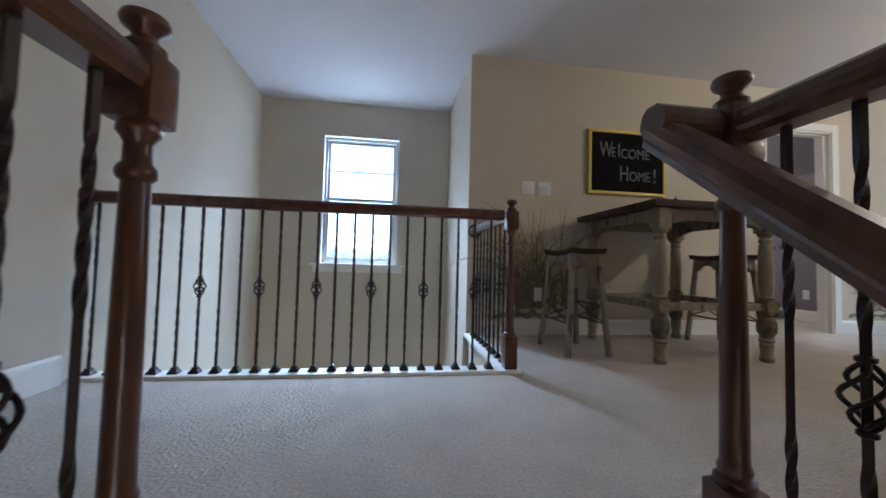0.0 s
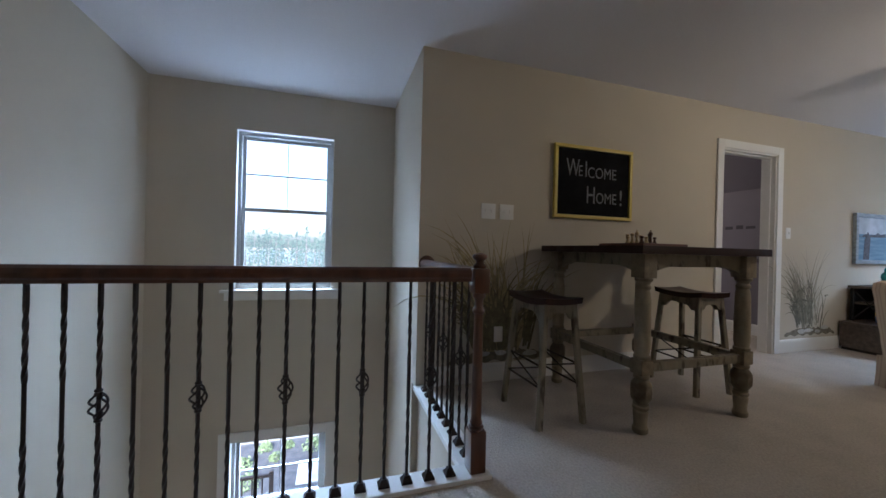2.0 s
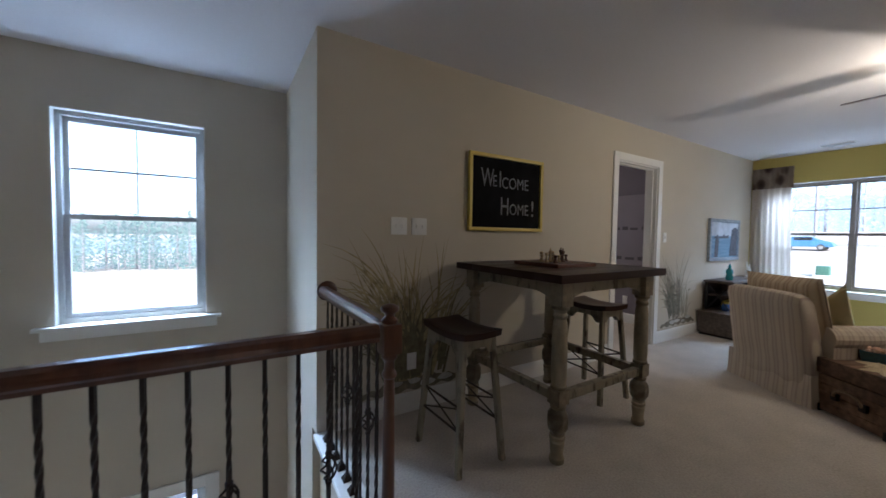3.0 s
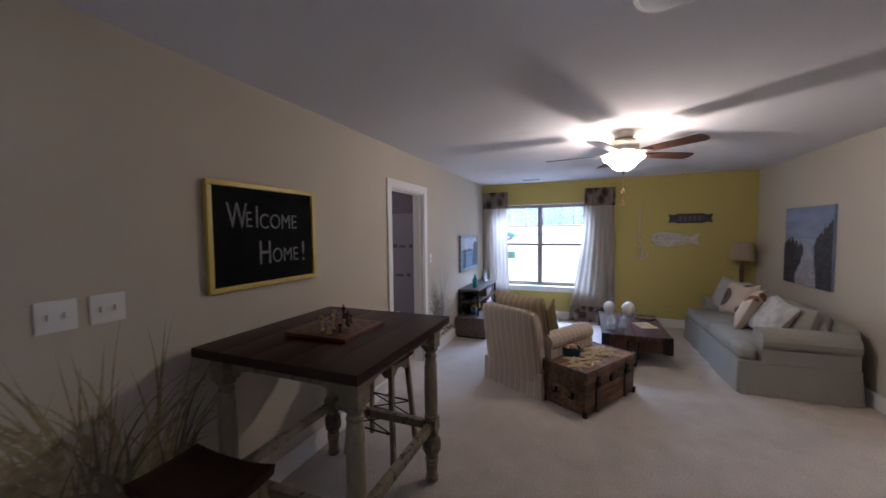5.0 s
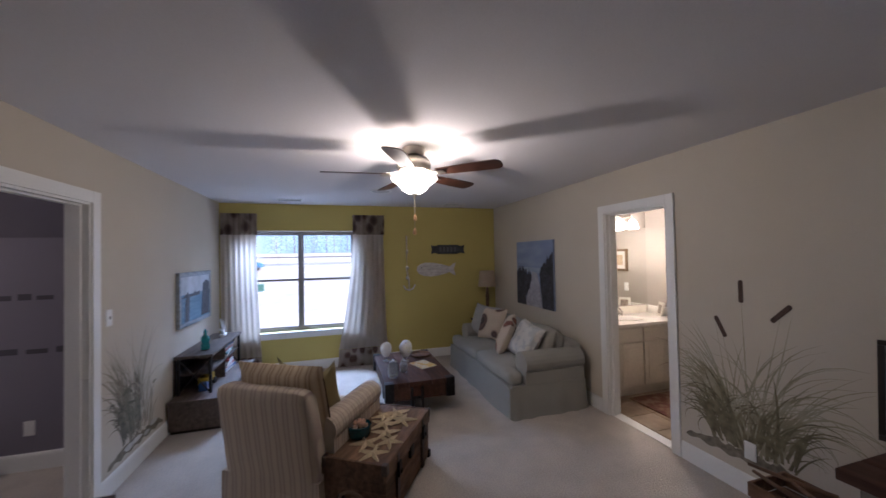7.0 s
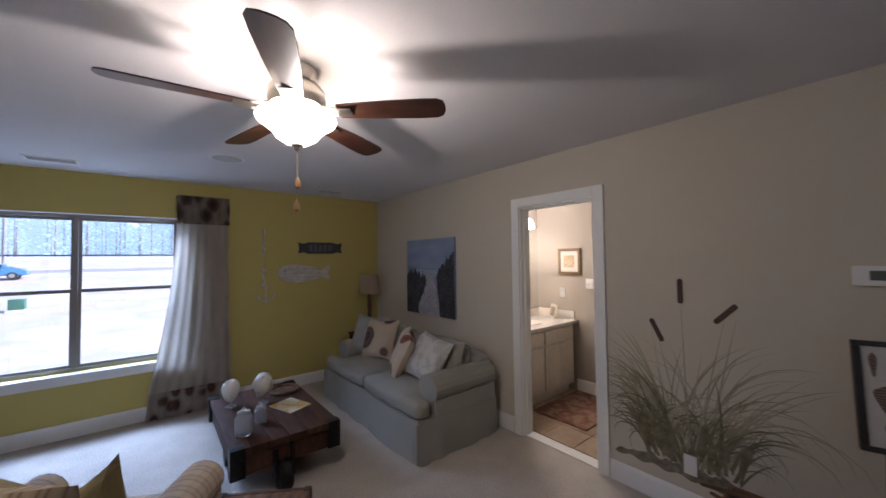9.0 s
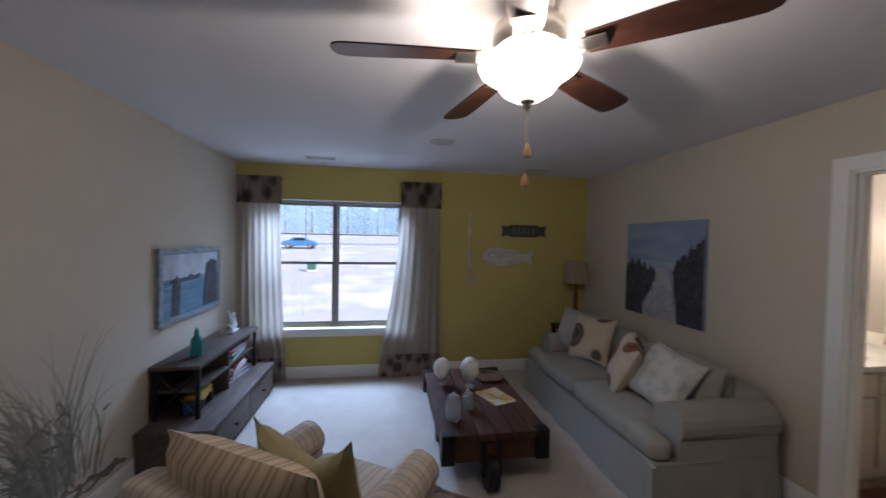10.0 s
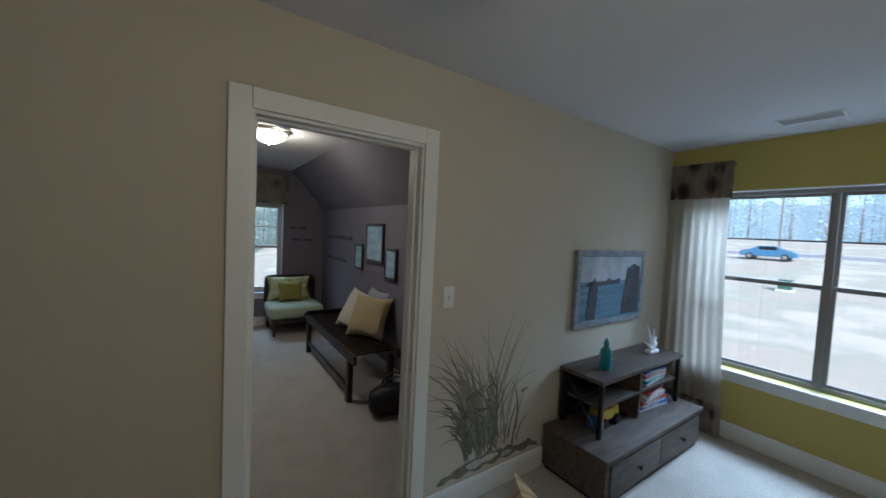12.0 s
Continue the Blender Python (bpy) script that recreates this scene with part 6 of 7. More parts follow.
M_LINEN = mat("curtain_linen", (0.57, 0.51, 0.44), 0.95, grain=0.06, scale=300, bump=0.2, spec=0.1)
nt = M_LINEN.node_tree
tl = nt.nodes.new("ShaderNodeBsdfTranslucent")
tl.inputs[0].default_value = (0.66, 0.59, 0.50, 1)
mx = nt.nodes.new("ShaderNodeMixShader")
mx.inputs[0].default_value = 0.42
nt.links.new(nt.nodes["Principled BSDF"].outputs[0], mx.inputs[1])
nt.links.new(tl.outputs[0], mx.inputs[2])
nt.links.new(mx.outputs[0], nt.nodes["Material Output"].inputs[0])
M_VAL = ramp_mat("brown_shell_print", [(0.0, (0.045, 0.028, 0.026)), (0.28, (0.10, 0.065, 0.055)), (0.40, (0.15, 0.105, 0.085)), (0.52, (0.27, 0.215, 0.165)), (1.0, (0.36, 0.30, 0.235))], "voronoi", 8, 0.95, stretch=(1, 1, 0.7))
M_HEM = ramp_mat("cream_shell_print", [(0.0, (0.20, 0.125, 0.095)), (0.18, (0.10, 0.058, 0.045)), (0.32, (0.17, 0.105, 0.08)), (0.46, (0.36, 0.30, 0.24)), (1.0, (0.48, 0.42, 0.345))], "voronoi", 9, 0.95, stretch=(1, 1, 0.75))
for yt, yb, seed in (((2.62, 3.06), (2.56, 3.06), 1.0), ((0.84, 1.30), (0.80, 1.52), 2.0)):
    c = thing("curtain", "floor-length linen curtain with brown shell print bands", "curtain", group="curtains at the double window")
    part("panel", cloth(yt, yb, 7.085, 0.275, 2.00, 7, 0.0065, seed), M_LINEN, c)
    part("hem_band", cloth(yb, (yb[0] - 0.01, yb[1] + 0.02), 7.083, 0.012, 0.273, 7, 0.012, seed), M_HEM, c, "brown shell print hem")
    part("header_band", cloth((yt[0] - 0.015, yt[1]), (yt[0] - 0.015, yt[1]), 7.075, 1.985, 2.285, 7, 0.008, seed), M_VAL, c, "brown shell print header")
    part("rod", tube(bm_new(), [(7.11, yt[0] - 0.01, 2.262), (7.11, yt[1] + 0.005, 2.262)], 0.012, 10), M_DARKMETAL, c)
    part("rod_bracket", box(bm_new(), 7.10, (yt[0] + yt[1]) / 2 - 0.01, 2.245, 7.1795, (yt[0] + yt[1]) / 2 + 0.01, 2.27), M_DARKMETAL, c)

# ---- lamp in the corner ----
tb = thing("end_table", "small dark wooden end table behind the sofa arm", "end table", pose(6.93, -0.83, 0))
part("top", box(bm_new(), -0.22, -0.22, 0.56, 0.22, 0.22, 0.59, 0.006), M_OAK, tb)
part("shelf", box(bm_new(), -0.19, -0.19, 0.18, 0.19, 0.19, 0.20, 0.003), M_OAK, tb)
for x in (-0.19, 0.19):
    for y in (-0.19, 0.19):
        part("leg", box(bm_new(), x - 0.018, y - 0.018, 0, x + 0.018, y + 0.018, 0.5595, 0.003), M_OAK, tb)
lm = thing("table_lamp", "driftwood table lamp with a tan drum shade, unlit", "table lamp", pose(6.95, -0.83, 0.59))
part("base", lathe(bm_new(), [(0.075, 0), (0.078, 0.012), (0.05, 0.022), (0.026, 0.04), (0.024, 0.20), (0.030, 0.38), (0.018, 0.50), (0.010, 0.52)], 20), M_TRUNK, lm)
bm = bm_new()
segs, rings = 28, []
for r, z in ((0.148, 0.535), (0.118, 0.79), (0.115, 0.79), (0.145, 0.535)):
    rings.append([bm.verts.new((r * math.cos(2 * math.pi * i / segs), r * math.sin(2 * math.pi * i / segs), z)) for i in range(segs)])
for a, b in zip(rings, rings[1:] + rings[:1]):
    for i in range(segs):
        bm.faces.new((a[i], a[(i + 1) % segs], b[(i + 1) % segs], b[i]))
part("shade", bm, mat("tan_burlap", (0.36, 0.28, 0.19), 0.95, grain=0.2, scale=200, bump=0.3), lm)
part("harp", tube(bm_new(), [(0, 0, 0.51), (0, 0, 0.78)], 0.004, 6), M_NICKEL, lm)
part("shade_spider", tube(bm_new(), [(-0.116, 0, 0.78), (0.116, 0, 0.78)], 0.003, 6), M_NICKEL, lm)
gl = thing("glass_float", "pale blue glass float leaning beside the lamp", "ornament", pose(6.80, -0.72, 0.59))
part("globe", lathe(bm_new(), [(0.02, 0.0), (0.06, 0.012), (0.085, 0.05), (0.088, 0.08), (0.07, 0.13), (0.03, 0.155), (0.018, 0.17)], 22), mat("pale_blue_glass", (0.22, 0.30, 0.33), 0.2, grain=0.1, scale=20), gl)


# ---- against the bathroom wall: console table, print, crate ----
ct = thing("console_table", "rustic plank console table with grey legs", "console table", pose(1.25, -1.06, 0))
for i in range(4):
    part("top_plank", box(bm_new(), 0.0, 0.01 + 0.168 * i, 0.705, 1.25, 0.176 + 0.168 * i, 0.75, 0.006), M_OAK, ct)
for x in (0.06, 1.12):
    for y in (0.04, 0.57):
        part("leg", box(bm_new(), x, y, 0.0, x + 0.075, y + 0.075, 0.7045, 0.006), M_DISTRESS, ct)
part("apron", box(bm_new(), 0.1355, 0.60, 0.61, 1.1195, 0.62, 0.7045, 0.003), M_DISTRESS, ct)
part("shelf", box(bm_new(), 0.07, 0.06, 0.16, 1.18, 0.63, 0.195, 0.005), M_OAK, ct)
M_DARKFRAME = mat("dark_espresso_frame", (0.022, 0.014, 0.010), 0.35, grain=0.3, scale=30)
M_PAPER = mat("ivory_paper", (0.60, 0.57, 0.50), 0.8, grain=0.05, scale=40, stain=0.05)
fp = picture("shell_print", "ivory print of brown shells in a dark frame", pose(2.405, -0.905, 0.752, 0, 0, 196) @ pose(0, 0, 0, -8, 0, 0), 0.345, 0.455, 0.024, M_DARKFRAME, M_PAPER, 0.03)
M_SHELLINK = ramp_mat("brown_shell_ink", [(0.0, (0.10, 0.055, 0.04)), (0.5, (0.16, 0.10, 0.07)), (1.0, (0.26, 0.185, 0.135))], "wave", 26, 0.8, "Z", distort=5)
for x, z, w, h in ((-0.115, 0.355, 0.016, 0.105), (0.0, 0.345, 0.042, 0.115), (0.115, 0.355, 0.016, 0.105), (-0.082, 0.215, 0.052, 0.115), (0.080, 0.185, 0.058, 0.150), (-0.075, 0.085, 0.030, 0.085)):
    # a cone shell: low stepped spire, round shoulders and a body that narrows to a blunt tip
    half_line = [(0.06, 0.50), (0.40, 0.44), (0.86, 0.34), (1.0, 0.24), (0.94, 0.10), (0.72, -0.12), (0.46, -0.34), (0.20, -0.48)]
    flat_shape(fp, "shell", [(x + 0.8 * w * u, z + h * v) for u, v in half_line] + [(x - 0.8 * w * u, z + h * v) for u, v in half_line[::-1]], -0.0245, M_SHELLINK)
cr = thing("driftwood_crate", "weathered slatted wooden crate on the carpet", "crate", pose(2.76, -1.05, 0))
for i in range(3):
    z = 0.02 + 0.095 * i
    part("slat", box(bm_new(), 0, 0.30, z, 0.30, 0.316, z + 0.08, 0.003), M_TRUNK, cr)
    part("slat", box(bm_new(), 0, 0.0, z, 0.30, 0.016, z + 0.08, 0.003), M_TRUNK, cr)
    part("slat", box(bm_new(), 0.0, 0.0165, z, 0.014, 0.2995, z + 0.08, 0.003), M_TRUNK, cr)
    part("slat", box(bm_new(), 0.286, 0.0165, z, 0.30, 0.2995, z + 0.08, 0.003), M_TRUNK, cr)
part("floor_board", box(bm_new(), 0.0145, 0.0165, 0.0, 0.2855, 0.2995, 0.2, 0.003), M_TRUNK, cr)
for x, y, a, s in ((0.18, 0.20, 15, 0.95), (0.08, 0.13, 50, 0.8)):
    ob = new("starfish", STAR)
    ob.matrix_basis = pose(2.76 + x, -1.05 + y, 0.2005, 0, 0, a) @ Matrix.Scale(s, 4)
    tagged(ob, "dried pale starfish lying in the wooden crate", "starfish", "starfish in the crate")
for k, (x0, y0, x1, y1) in enumerate(((0.03, 0.05, 0.40, 0.15), (0.05, 0.26, 0.34, 0.20), (-0.06, 0.22, 0.22, 0.10))):
    d = thing("driftwood_stick", "grey driftwood stick lying across the crate", "driftwood", pose(2.76, -1.05, 0.29))
    part("wood", tube(bm_new(), [(x0, y0, 0.016), ((x0 + x1) / 2, (y0 + y1) / 2 + 0.02, 0.022), (x1, y1, 0.016)], 0.016, 9, 0.009), M_TRUNK, d)

# ---- the bathroom ----
for i in range(8):
    for j in range(5):
        x, y = 2.92 + 0.305 * i, -2.44 + 0.305 * j
        x1, y1 = min(x + 0.298, 5.335), min(y + 0.298, -1.205)
        if x1 - x > 0.03 and y1 - y > 0.03:
            part("tile", box(bm_new(), x, y, -0.0078, x1, y1, 0.0, 0.002), M_TILE, floor_bath)
M_CABINET = mat("antique_white_cabinet", (0.58, 0.53, 0.43), 0.5, grain=0.05, scale=30, stain=0.06)
M_MARBLE = mat("cultured_marble", (0.72, 0.68, 0.60), 0.2, grain=0.05, scale=8, stain=0.06, coat=0.3)
vn = thing("bath_vanity", "antique white bathroom vanity cabinet", "vanity", pose(4.80, -2.40, 0))
part("body", box(bm_new(), 0.02, 0.005, 0.10, 0.53, 1.19, 0.80), M_CABINET, vn)
part("toe_kick", box(bm_new(), 0.08, 0.01, 0.0, 0.53, 1.185, 0.0995), M_CABINET, vn)
for k in range(2):
    y0 = 0.03 + 0.58 * k
    part("drawer", box(bm_new(), 0.0, y0, 0.63, 0.0195, y0 + 0.55, 0.775, 0.004), M_CABINET, vn)
    for h in range(2):
        a = y0 + 0.277 * h
        d = part("door", box(bm_new(), 0.0, a, 0.13, 0.0195, a + 0.272, 0.61, 0.004), M_CABINET, vn)
        part("panel", box(bm_new(), -0.006, a + 0.05, 0.18, -0.0005, a + 0.222, 0.56, 0.004), M_CABINET, d)
ctp = thing("marble_countertop", "pale marble vanity top with backsplash and basin", "countertop", pose(4.80, -2.45, 0.80))
part("slab", box(bm_new(), -0.025, 0.002, 0.0005, 0.538, 1.245, 0.035, 0.008), M_MARBLE, ctp)
part("backsplash", box(bm_new(), 0.518, 0.025, 0.0355, 0.538, 1.245, 0.135, 0.004), M_MARBLE, ctp)
part("side_splash", box(bm_new(), 0.02, 0.002, 0.0355, 0.538, 0.0245, 0.135, 0.004), M_MARBLE, ctp)
bm = bm_new()
rings = []
for r, z in ((0.20, 0.0355), (0.205, 0.042), (0.19, 0.043), (0.17, 0.040), (0.10, 0.037)):
    rings.append([bm.verts.new((0.26 + r * 0.75 * math.cos(2 * math.pi * i / 32), 0.62 + r * math.sin(2 * math.pi * i / 32), z)) for i in range(32)])
for a, b in zip(rings, rings[1:]):
    for i in range(32):
        bm.faces.new((a[i], a[(i + 1) % 32], b[(i + 1) % 32], b[i]))
bm.faces.new(rings[-1])
part("basin", bm, M_MARBLE, ctp)
fc = thing("bath_faucet", "brushed nickel two-handle bathroom faucet", "faucet", pose(5.24, -1.83, 0.8365))
part("spout", tube(bm_new(), [(0, 0, 0.0), (0, 0, 0.07), (-0.03, 0, 0.11), (-0.08, 0, 0.105), (-0.10, 0, 0.08)], 0.012, 10), M_NICKEL, fc)
for y in (-0.10, 0.10):
    part("handle", lathe(bm_new(), [(0.022, 0), (0.018, 0.012), (0.011, 0.03), (0.014, 0.05), (0.024, 0.058), (0.008, 0.066)], 16, pose(0, y, 0)), M_NICKEL, fc)
M_MIRROR = mat("mirror", (0.86, 0.88, 0.87), 0.01, metal=1.0)
mr = thing("bath_mirror", "large frameless bathroom mirror over the vanity", "mirror", pose(5.34, -2.445, 0.945))
part("mirror_glass", box(bm_new(), -0.006, 0.0, 0.0, -0.001, 1.20, 1.02), M_MIRROR, mr)
vl = thing("vanity_light", "nickel vanity light bar with three lit glass shades", "vanity light", pose(5.34, -1.92, 2.09))
part("back_plate", box(bm_new(), -0.025, -0.26, -0.045, -0.001, 0.26, 0.045, 0.006), M_NICKEL, vl)
M_SHADE = glow("lit_glass_shade", (1.0, 0.84, 0.60), 6.0)
for y in (-0.19, 0.0, 0.19):
    part("arm", tube(bm_new(), [(-0.02, y, 0.0), (-0.10, y, 0.01), (-0.13, y, -0.02)], 0.009, 8), M_NICKEL, vl)
    bm = bm_new()
    segs, rings = 20, []
    for r, z in ((0.062, -0.15), (0.055, -0.09), (0.035, -0.045), (0.020, -0.03), (0.017, -0.034), (0.032, -0.05), (0.051, -0.09), (0.058, -0.149)):
        rings.append([bm.verts.new((-0.13 + r * math.cos(2 * math.pi * i / segs), y + r * math.sin(2 * math.pi * i / segs), z)) for i in range(segs)])
    for a, b in zip(rings, rings[1:] + rings[:1]):
        for i in range(segs):
            bm.faces.new((a[i], a[(i + 1) % segs], b[(i + 1) % segs], b[i]))
    sh = part("shade", bm, M_SHADE, vl, "glowing frosted glass shade")
    sh.visible_shadow = False
bpic = picture("bath_print", "small botanical print in a gilt brown frame", pose(4.87, -2.45, 1.37, 0, 0, 180), 0.30, 0.32, 0.035, mat("gilt_brown_frame", (0.16, 0.10, 0.045), 0.4, metal=0.3, grain=0.3, scale=40), M_PAPER, 0.025)
part("mount", box(bm_new(), -0.07, -0.0205, 0.085, 0.07, -0.0192, 0.235), mat("tan_print", (0.42, 0.32, 0.20), 0.8, grain=0.4, scale=40), bpic)
plate("wall_outlet", "white bathroom outlet above the counter", "outlet", pose(4.98, -2.45, 1.15, 0, 0, 180), 1, True)
plate("light_switch", "white bathroom switch plate with two toggles", "light switch", pose(4.61, -2.45, 1.27, 0, 0, 180), 2)
fd = thing("photo_frame", "small pale photo frame standing on the vanity", "photo frame", pose(5.05, -2.33, 0.8365, -10, 0, 150))
part("frame", box(bm_new(), -0.075, -0.01, 0.002, 0.075, 0.01, 0.17, 0.004), M_CREAM, fd)
part("print", box(bm_new(), -0.05, -0.0125, 0.03, 0.05, -0.0102, 0.14), mat("brown_photo", (0.20, 0.15, 0.11), 0.5, grain=0.6, scale=40), fd)
sd = thing("soap_dish", "small tan woven box on the vanity", "box", pose(5.0, -1.52, 0.8365))
part("body", box(bm_new(), -0.05, -0.06, 0, 0.05, 0.06, 0.07, 0.008), M_TRUNK, sd)
M_MAT = ramp_mat("rust_rug", [(0.0, (0.05, 0.03, 0.025)), (0.45, (0.17, 0.07, 0.045)), (0.6, (0.26, 0.17, 0.10)), (1.0, (0.12, 0.05, 0.04))], "noise", 11, 1.0, bump=0.5)
solo("bath_rug", box(bm_new(), -0.29, -0.42, 0.0005, 0.29, 0.42, 0.014, 0.005), M_MAT, "rust brown patterned bath rug on the tiles", "rug", pose(4.50, -1.99, 0))

# ---- the den ----
dl = thing("flush_light", "round lit flush ceiling light with nickel rim", "ceiling light", pose(4.05, 5.15, CEIL))
part("rim", lathe(bm_new(), [(0.155, -0.03), (0.165, -0.028), (0.168, 0.0)], 28), M_NICKEL, dl)
dome = part("dome", lathe(bm_new(), [(0.02, -0.115), (0.07, -0.105), (0.12, -0.075), (0.148, -0.031)], 28), glow("lit_dome", (1.0, 0.88, 0.68), 5.0), dl, "glowing frosted dome")
dome.visible_shadow = False
part("finial", lathe(bm_new(), [(0.004, -0.135), (0.012, -0.128), (0.012, -0.116)], 12), M_NICKEL, dl)
sk = thing("smoke_detector", "round white smoke detector on the den ceiling", "smoke detector", pose(4.12, 4.88, CEIL))
part("case", lathe(bm_new(), [(0.045, -0.035), (0.058, -0.028), (0.062, 0.0)], 24), M_PLASTIC, sk)


def bench():
    b = thing("slatted_bench", "dark wooden slatted bench along the knee wall", "bench", pose(4.66, 4.50, 0))
    L, D, H = 1.70, 0.46, 0.46
    n = 28
    for k in range(n):
        y = 0.05 + (L - 0.10) * k / (n - 1)
        part("slat", box(bm_new(), 0.03, y - 0.016, H - 0.020, D - 0.03, y + 0.016, H, 0.003), M_DARKFRAME, b)
    for x in (0.0, D - 0.03):
        bm = bm_new()
        box(bm, x, -0.05, H - 0.075, x + 0.03, L + 0.05, H + 0.008, 0.006)
        part("side_rail", bm, M_DARKFRAME, b)
    bm = bm_new()
    prism(bm, [(0.0, 0.0), (0.07, 0.0), (0.10, 0.06), (0.08, 0.065)], (0.0, L - 0.01, H - 0.005), (D, L - 0.01, H - 0.005))
    part("end_rail", bm, M_DARKFRAME, b)
    for x in (0.0, D - 0.05):
        for y in (0.08, L - 0.14):
            part("leg", box(bm_new(), x, y, 0, x + 0.05, y + 0.06, H - 0.076, 0.005), M_DARKFRAME, b)
    part("stretcher", box(bm_new(), 0.0125, 0.1405, 0.10, 0.0375, L - 0.1405, 0.14, 0.004), M_DARKFRAME, b)
    return b


bench()
M_GOLDLINEN = mat("gold_linen", (0.46, 0.37, 0.21), 0.95, grain=0.1, scale=260, bump=0.2, spec=0.1)
M_GREYLINEN = mat("grey_linen", (0.34, 0.35, 0.37), 0.95, grain=0.1, scale=260, bump=0.2, spec=0.1)
for lab, m, w, ma, seed in (
    ("gold linen pillow leaning on the bench", pose(4.94, 4.95, 0.462, -26, 0, -58), 0.46, M_GOLDLINEN, 21),
    ("cream linen pillow leaning on the bench", pose(4.90, 5.28, 0.462, -28, 8, -70), 0.46, M_CREAM, 22),
    ("grey linen pillow behind the others", pose(5.08, 5.12, 0.455, -14, 0, -90), 0.48, M_GREYLINEN, 23),
):
    p = thing("throw_pillow", lab, "pillow", m, "pillows on the bench")
    part("cover", pillow_bm(w, w, 0.15, 0.2, seed=seed), ma, p)
bg = thing("black_bag", "black leather tote bag on the den carpet", "bag", pose(4.98, 4.27, 0, 0, 0, -20))
M_LEATHER = mat("black_leather", (0.010, 0.010, 0.011), 0.45, grain=0.3, scale=90, bump=0.3)
part("body", soft_box(-0.20, -0.13, 0, 0.20, 0.13, 0.22, 0.06, 0.02, wrinkle=0.03), M_LEATHER, bg)
for y in (-0.05, 0.05):
    part("strap", tube(bm_new(), [(0.11 * math.cos(q), y, 0.20 + 0.12 * math.sin(q)) for q in [math.pi * k / 10 for k in range(11)]], 0.008, 8), M_LEATHER, bg)


def slipper_chair():
    c = thing("slipper_chair", "armless chair with pale sage seat and dark frame", "chair", pose(4.72, 7.18, 0))
    M_PALESAGE = mat("pale_sage_fabric", (0.42, 0.46, 0.33), 0.95, grain=0.1, scale=200, bump=0.2)
    part("seat", soft_box(-0.36, -0.35, 0.24, 0.36, 0.30, 0.42, 0.05, 0.02), M_PALESAGE, c)
    part("seat_frame", box(bm_new(), -0.35, -0.34, 0.18, 0.35, 0.30, 0.245, 0.01), M_DARKFRAME, c)
    part("backrest", soft_box(-0.36, 0.24, 0.24, 0.36, 0.37, 0.80, 0.05, 0.01), M_DARKFRAME, c)
    for x in (-0.31, 0.31):
        for y in (-0.30, 0.28):
            part("leg", lathe(bm_new(), [(0.016, 0), (0.026, 0.18)], 10, pose(x, y, 0)), M_DARKFRAME, c)
    return c


slipper_chair()
M_GREENP = ramp_mat("green_leaf_print", [(0.0, (0.14, 0.22, 0.05)), (0.4, (0.30, 0.34, 0.10)), (0.6, (0.55, 0.54, 0.38)), (1.0, (0.50, 0.50, 0.36))], "noise", 9, 0.95)
M_MUSTARD = mat("green_gold_cotton", (0.28, 0.26, 0.06), 0.95, grain=0.2, scale=60, bump=0.2)
for lab, m, w, h, ma, seed in (
    ("pale green striped pillow on the den chair", pose(4.68, 7.30, 0.44, -14, 0, 0), 0.62, 0.36, M_GREENP, 31),
    ("small olive ruffled pillow on the den chair", pose(4.68, 7.16, 0.44, -20, 0, 0), 0.34, 0.30, M_MUSTARD, 32),
):
    p = thing("throw_pillow", lab, "pillow", m, "pillows on the den chair")
    part("cover", pillow_bm(w, h, 0.13, 0.2, seed=seed), ma, p)
M_PHOTO = ramp_mat("blue_beach_photo", [(0.0, (0.10, 0.19, 0.29)), (0.5, (0.26, 0.38, 0.48)), (1.0, (0.52, 0.58, 0.61))], "noise", 4, 0.25, stretch=(1, 1, 3))
for y, z, w, h in ((5.42, 1.19, 0.50, 0.46), (5.90, 1.06, 0.26, 0.33), (4.97, 1.04, 0.28, 0.35)):
    picture("beach_photo", "framed pale blue beach photo on the knee wall", pose(5.25, y, z, 0, 0, -90), w, h, 0.035, M_DARKFRAME, M_PHOTO, 0.03)
M_WORDS = mat("dark_wall_lettering", (0.07, 0.065, 0.075), 0.85)
rnd = random.Random(17)
wl = thing("wall_lettering", "dark unreadable lettering in rows on the knee wall", "wall decal", pose(5.249, 0, 0, 0, 0, -90))
for y0, y1, z in ((3.45, 4.25, 1.36), (3.55, 4.30, 0.93), (6.2, 7.2, 1.42), (6.4, 7.3, 1.10)):
    y = y0
    while y < y1:
        w = rnd.uniform(0.05, 0.14)
        part("word_bar", box(bm_new(), -y - w, -0.0022, z - 0.012, -y, -0.0006, z + rnd.uniform(0.02, 0.045)), M_WORDS, wl)
        y += w + rnd.uniform(0.03, 0.07)
wl = thing("wall_lettering", "dark unreadable lettering on the den window wall", "wall decal", pose(0, 7.599, 0))
for x, z, w in ((4.72, 1.52, 0.10), (4.85, 1.52, 0.12), (4.76, 1.33, 0.14), (4.94, 1.33, 0.13)):
    part("word_bar", box(bm_new(), x, -0.0022, z, x + w, -0.0006, z + 0.035), M_WORDS, wl)
dv = thing("window_valance", "cream and grey printed valance over the den window", "valance")
bm = bm_new()
n = 48
rows = []
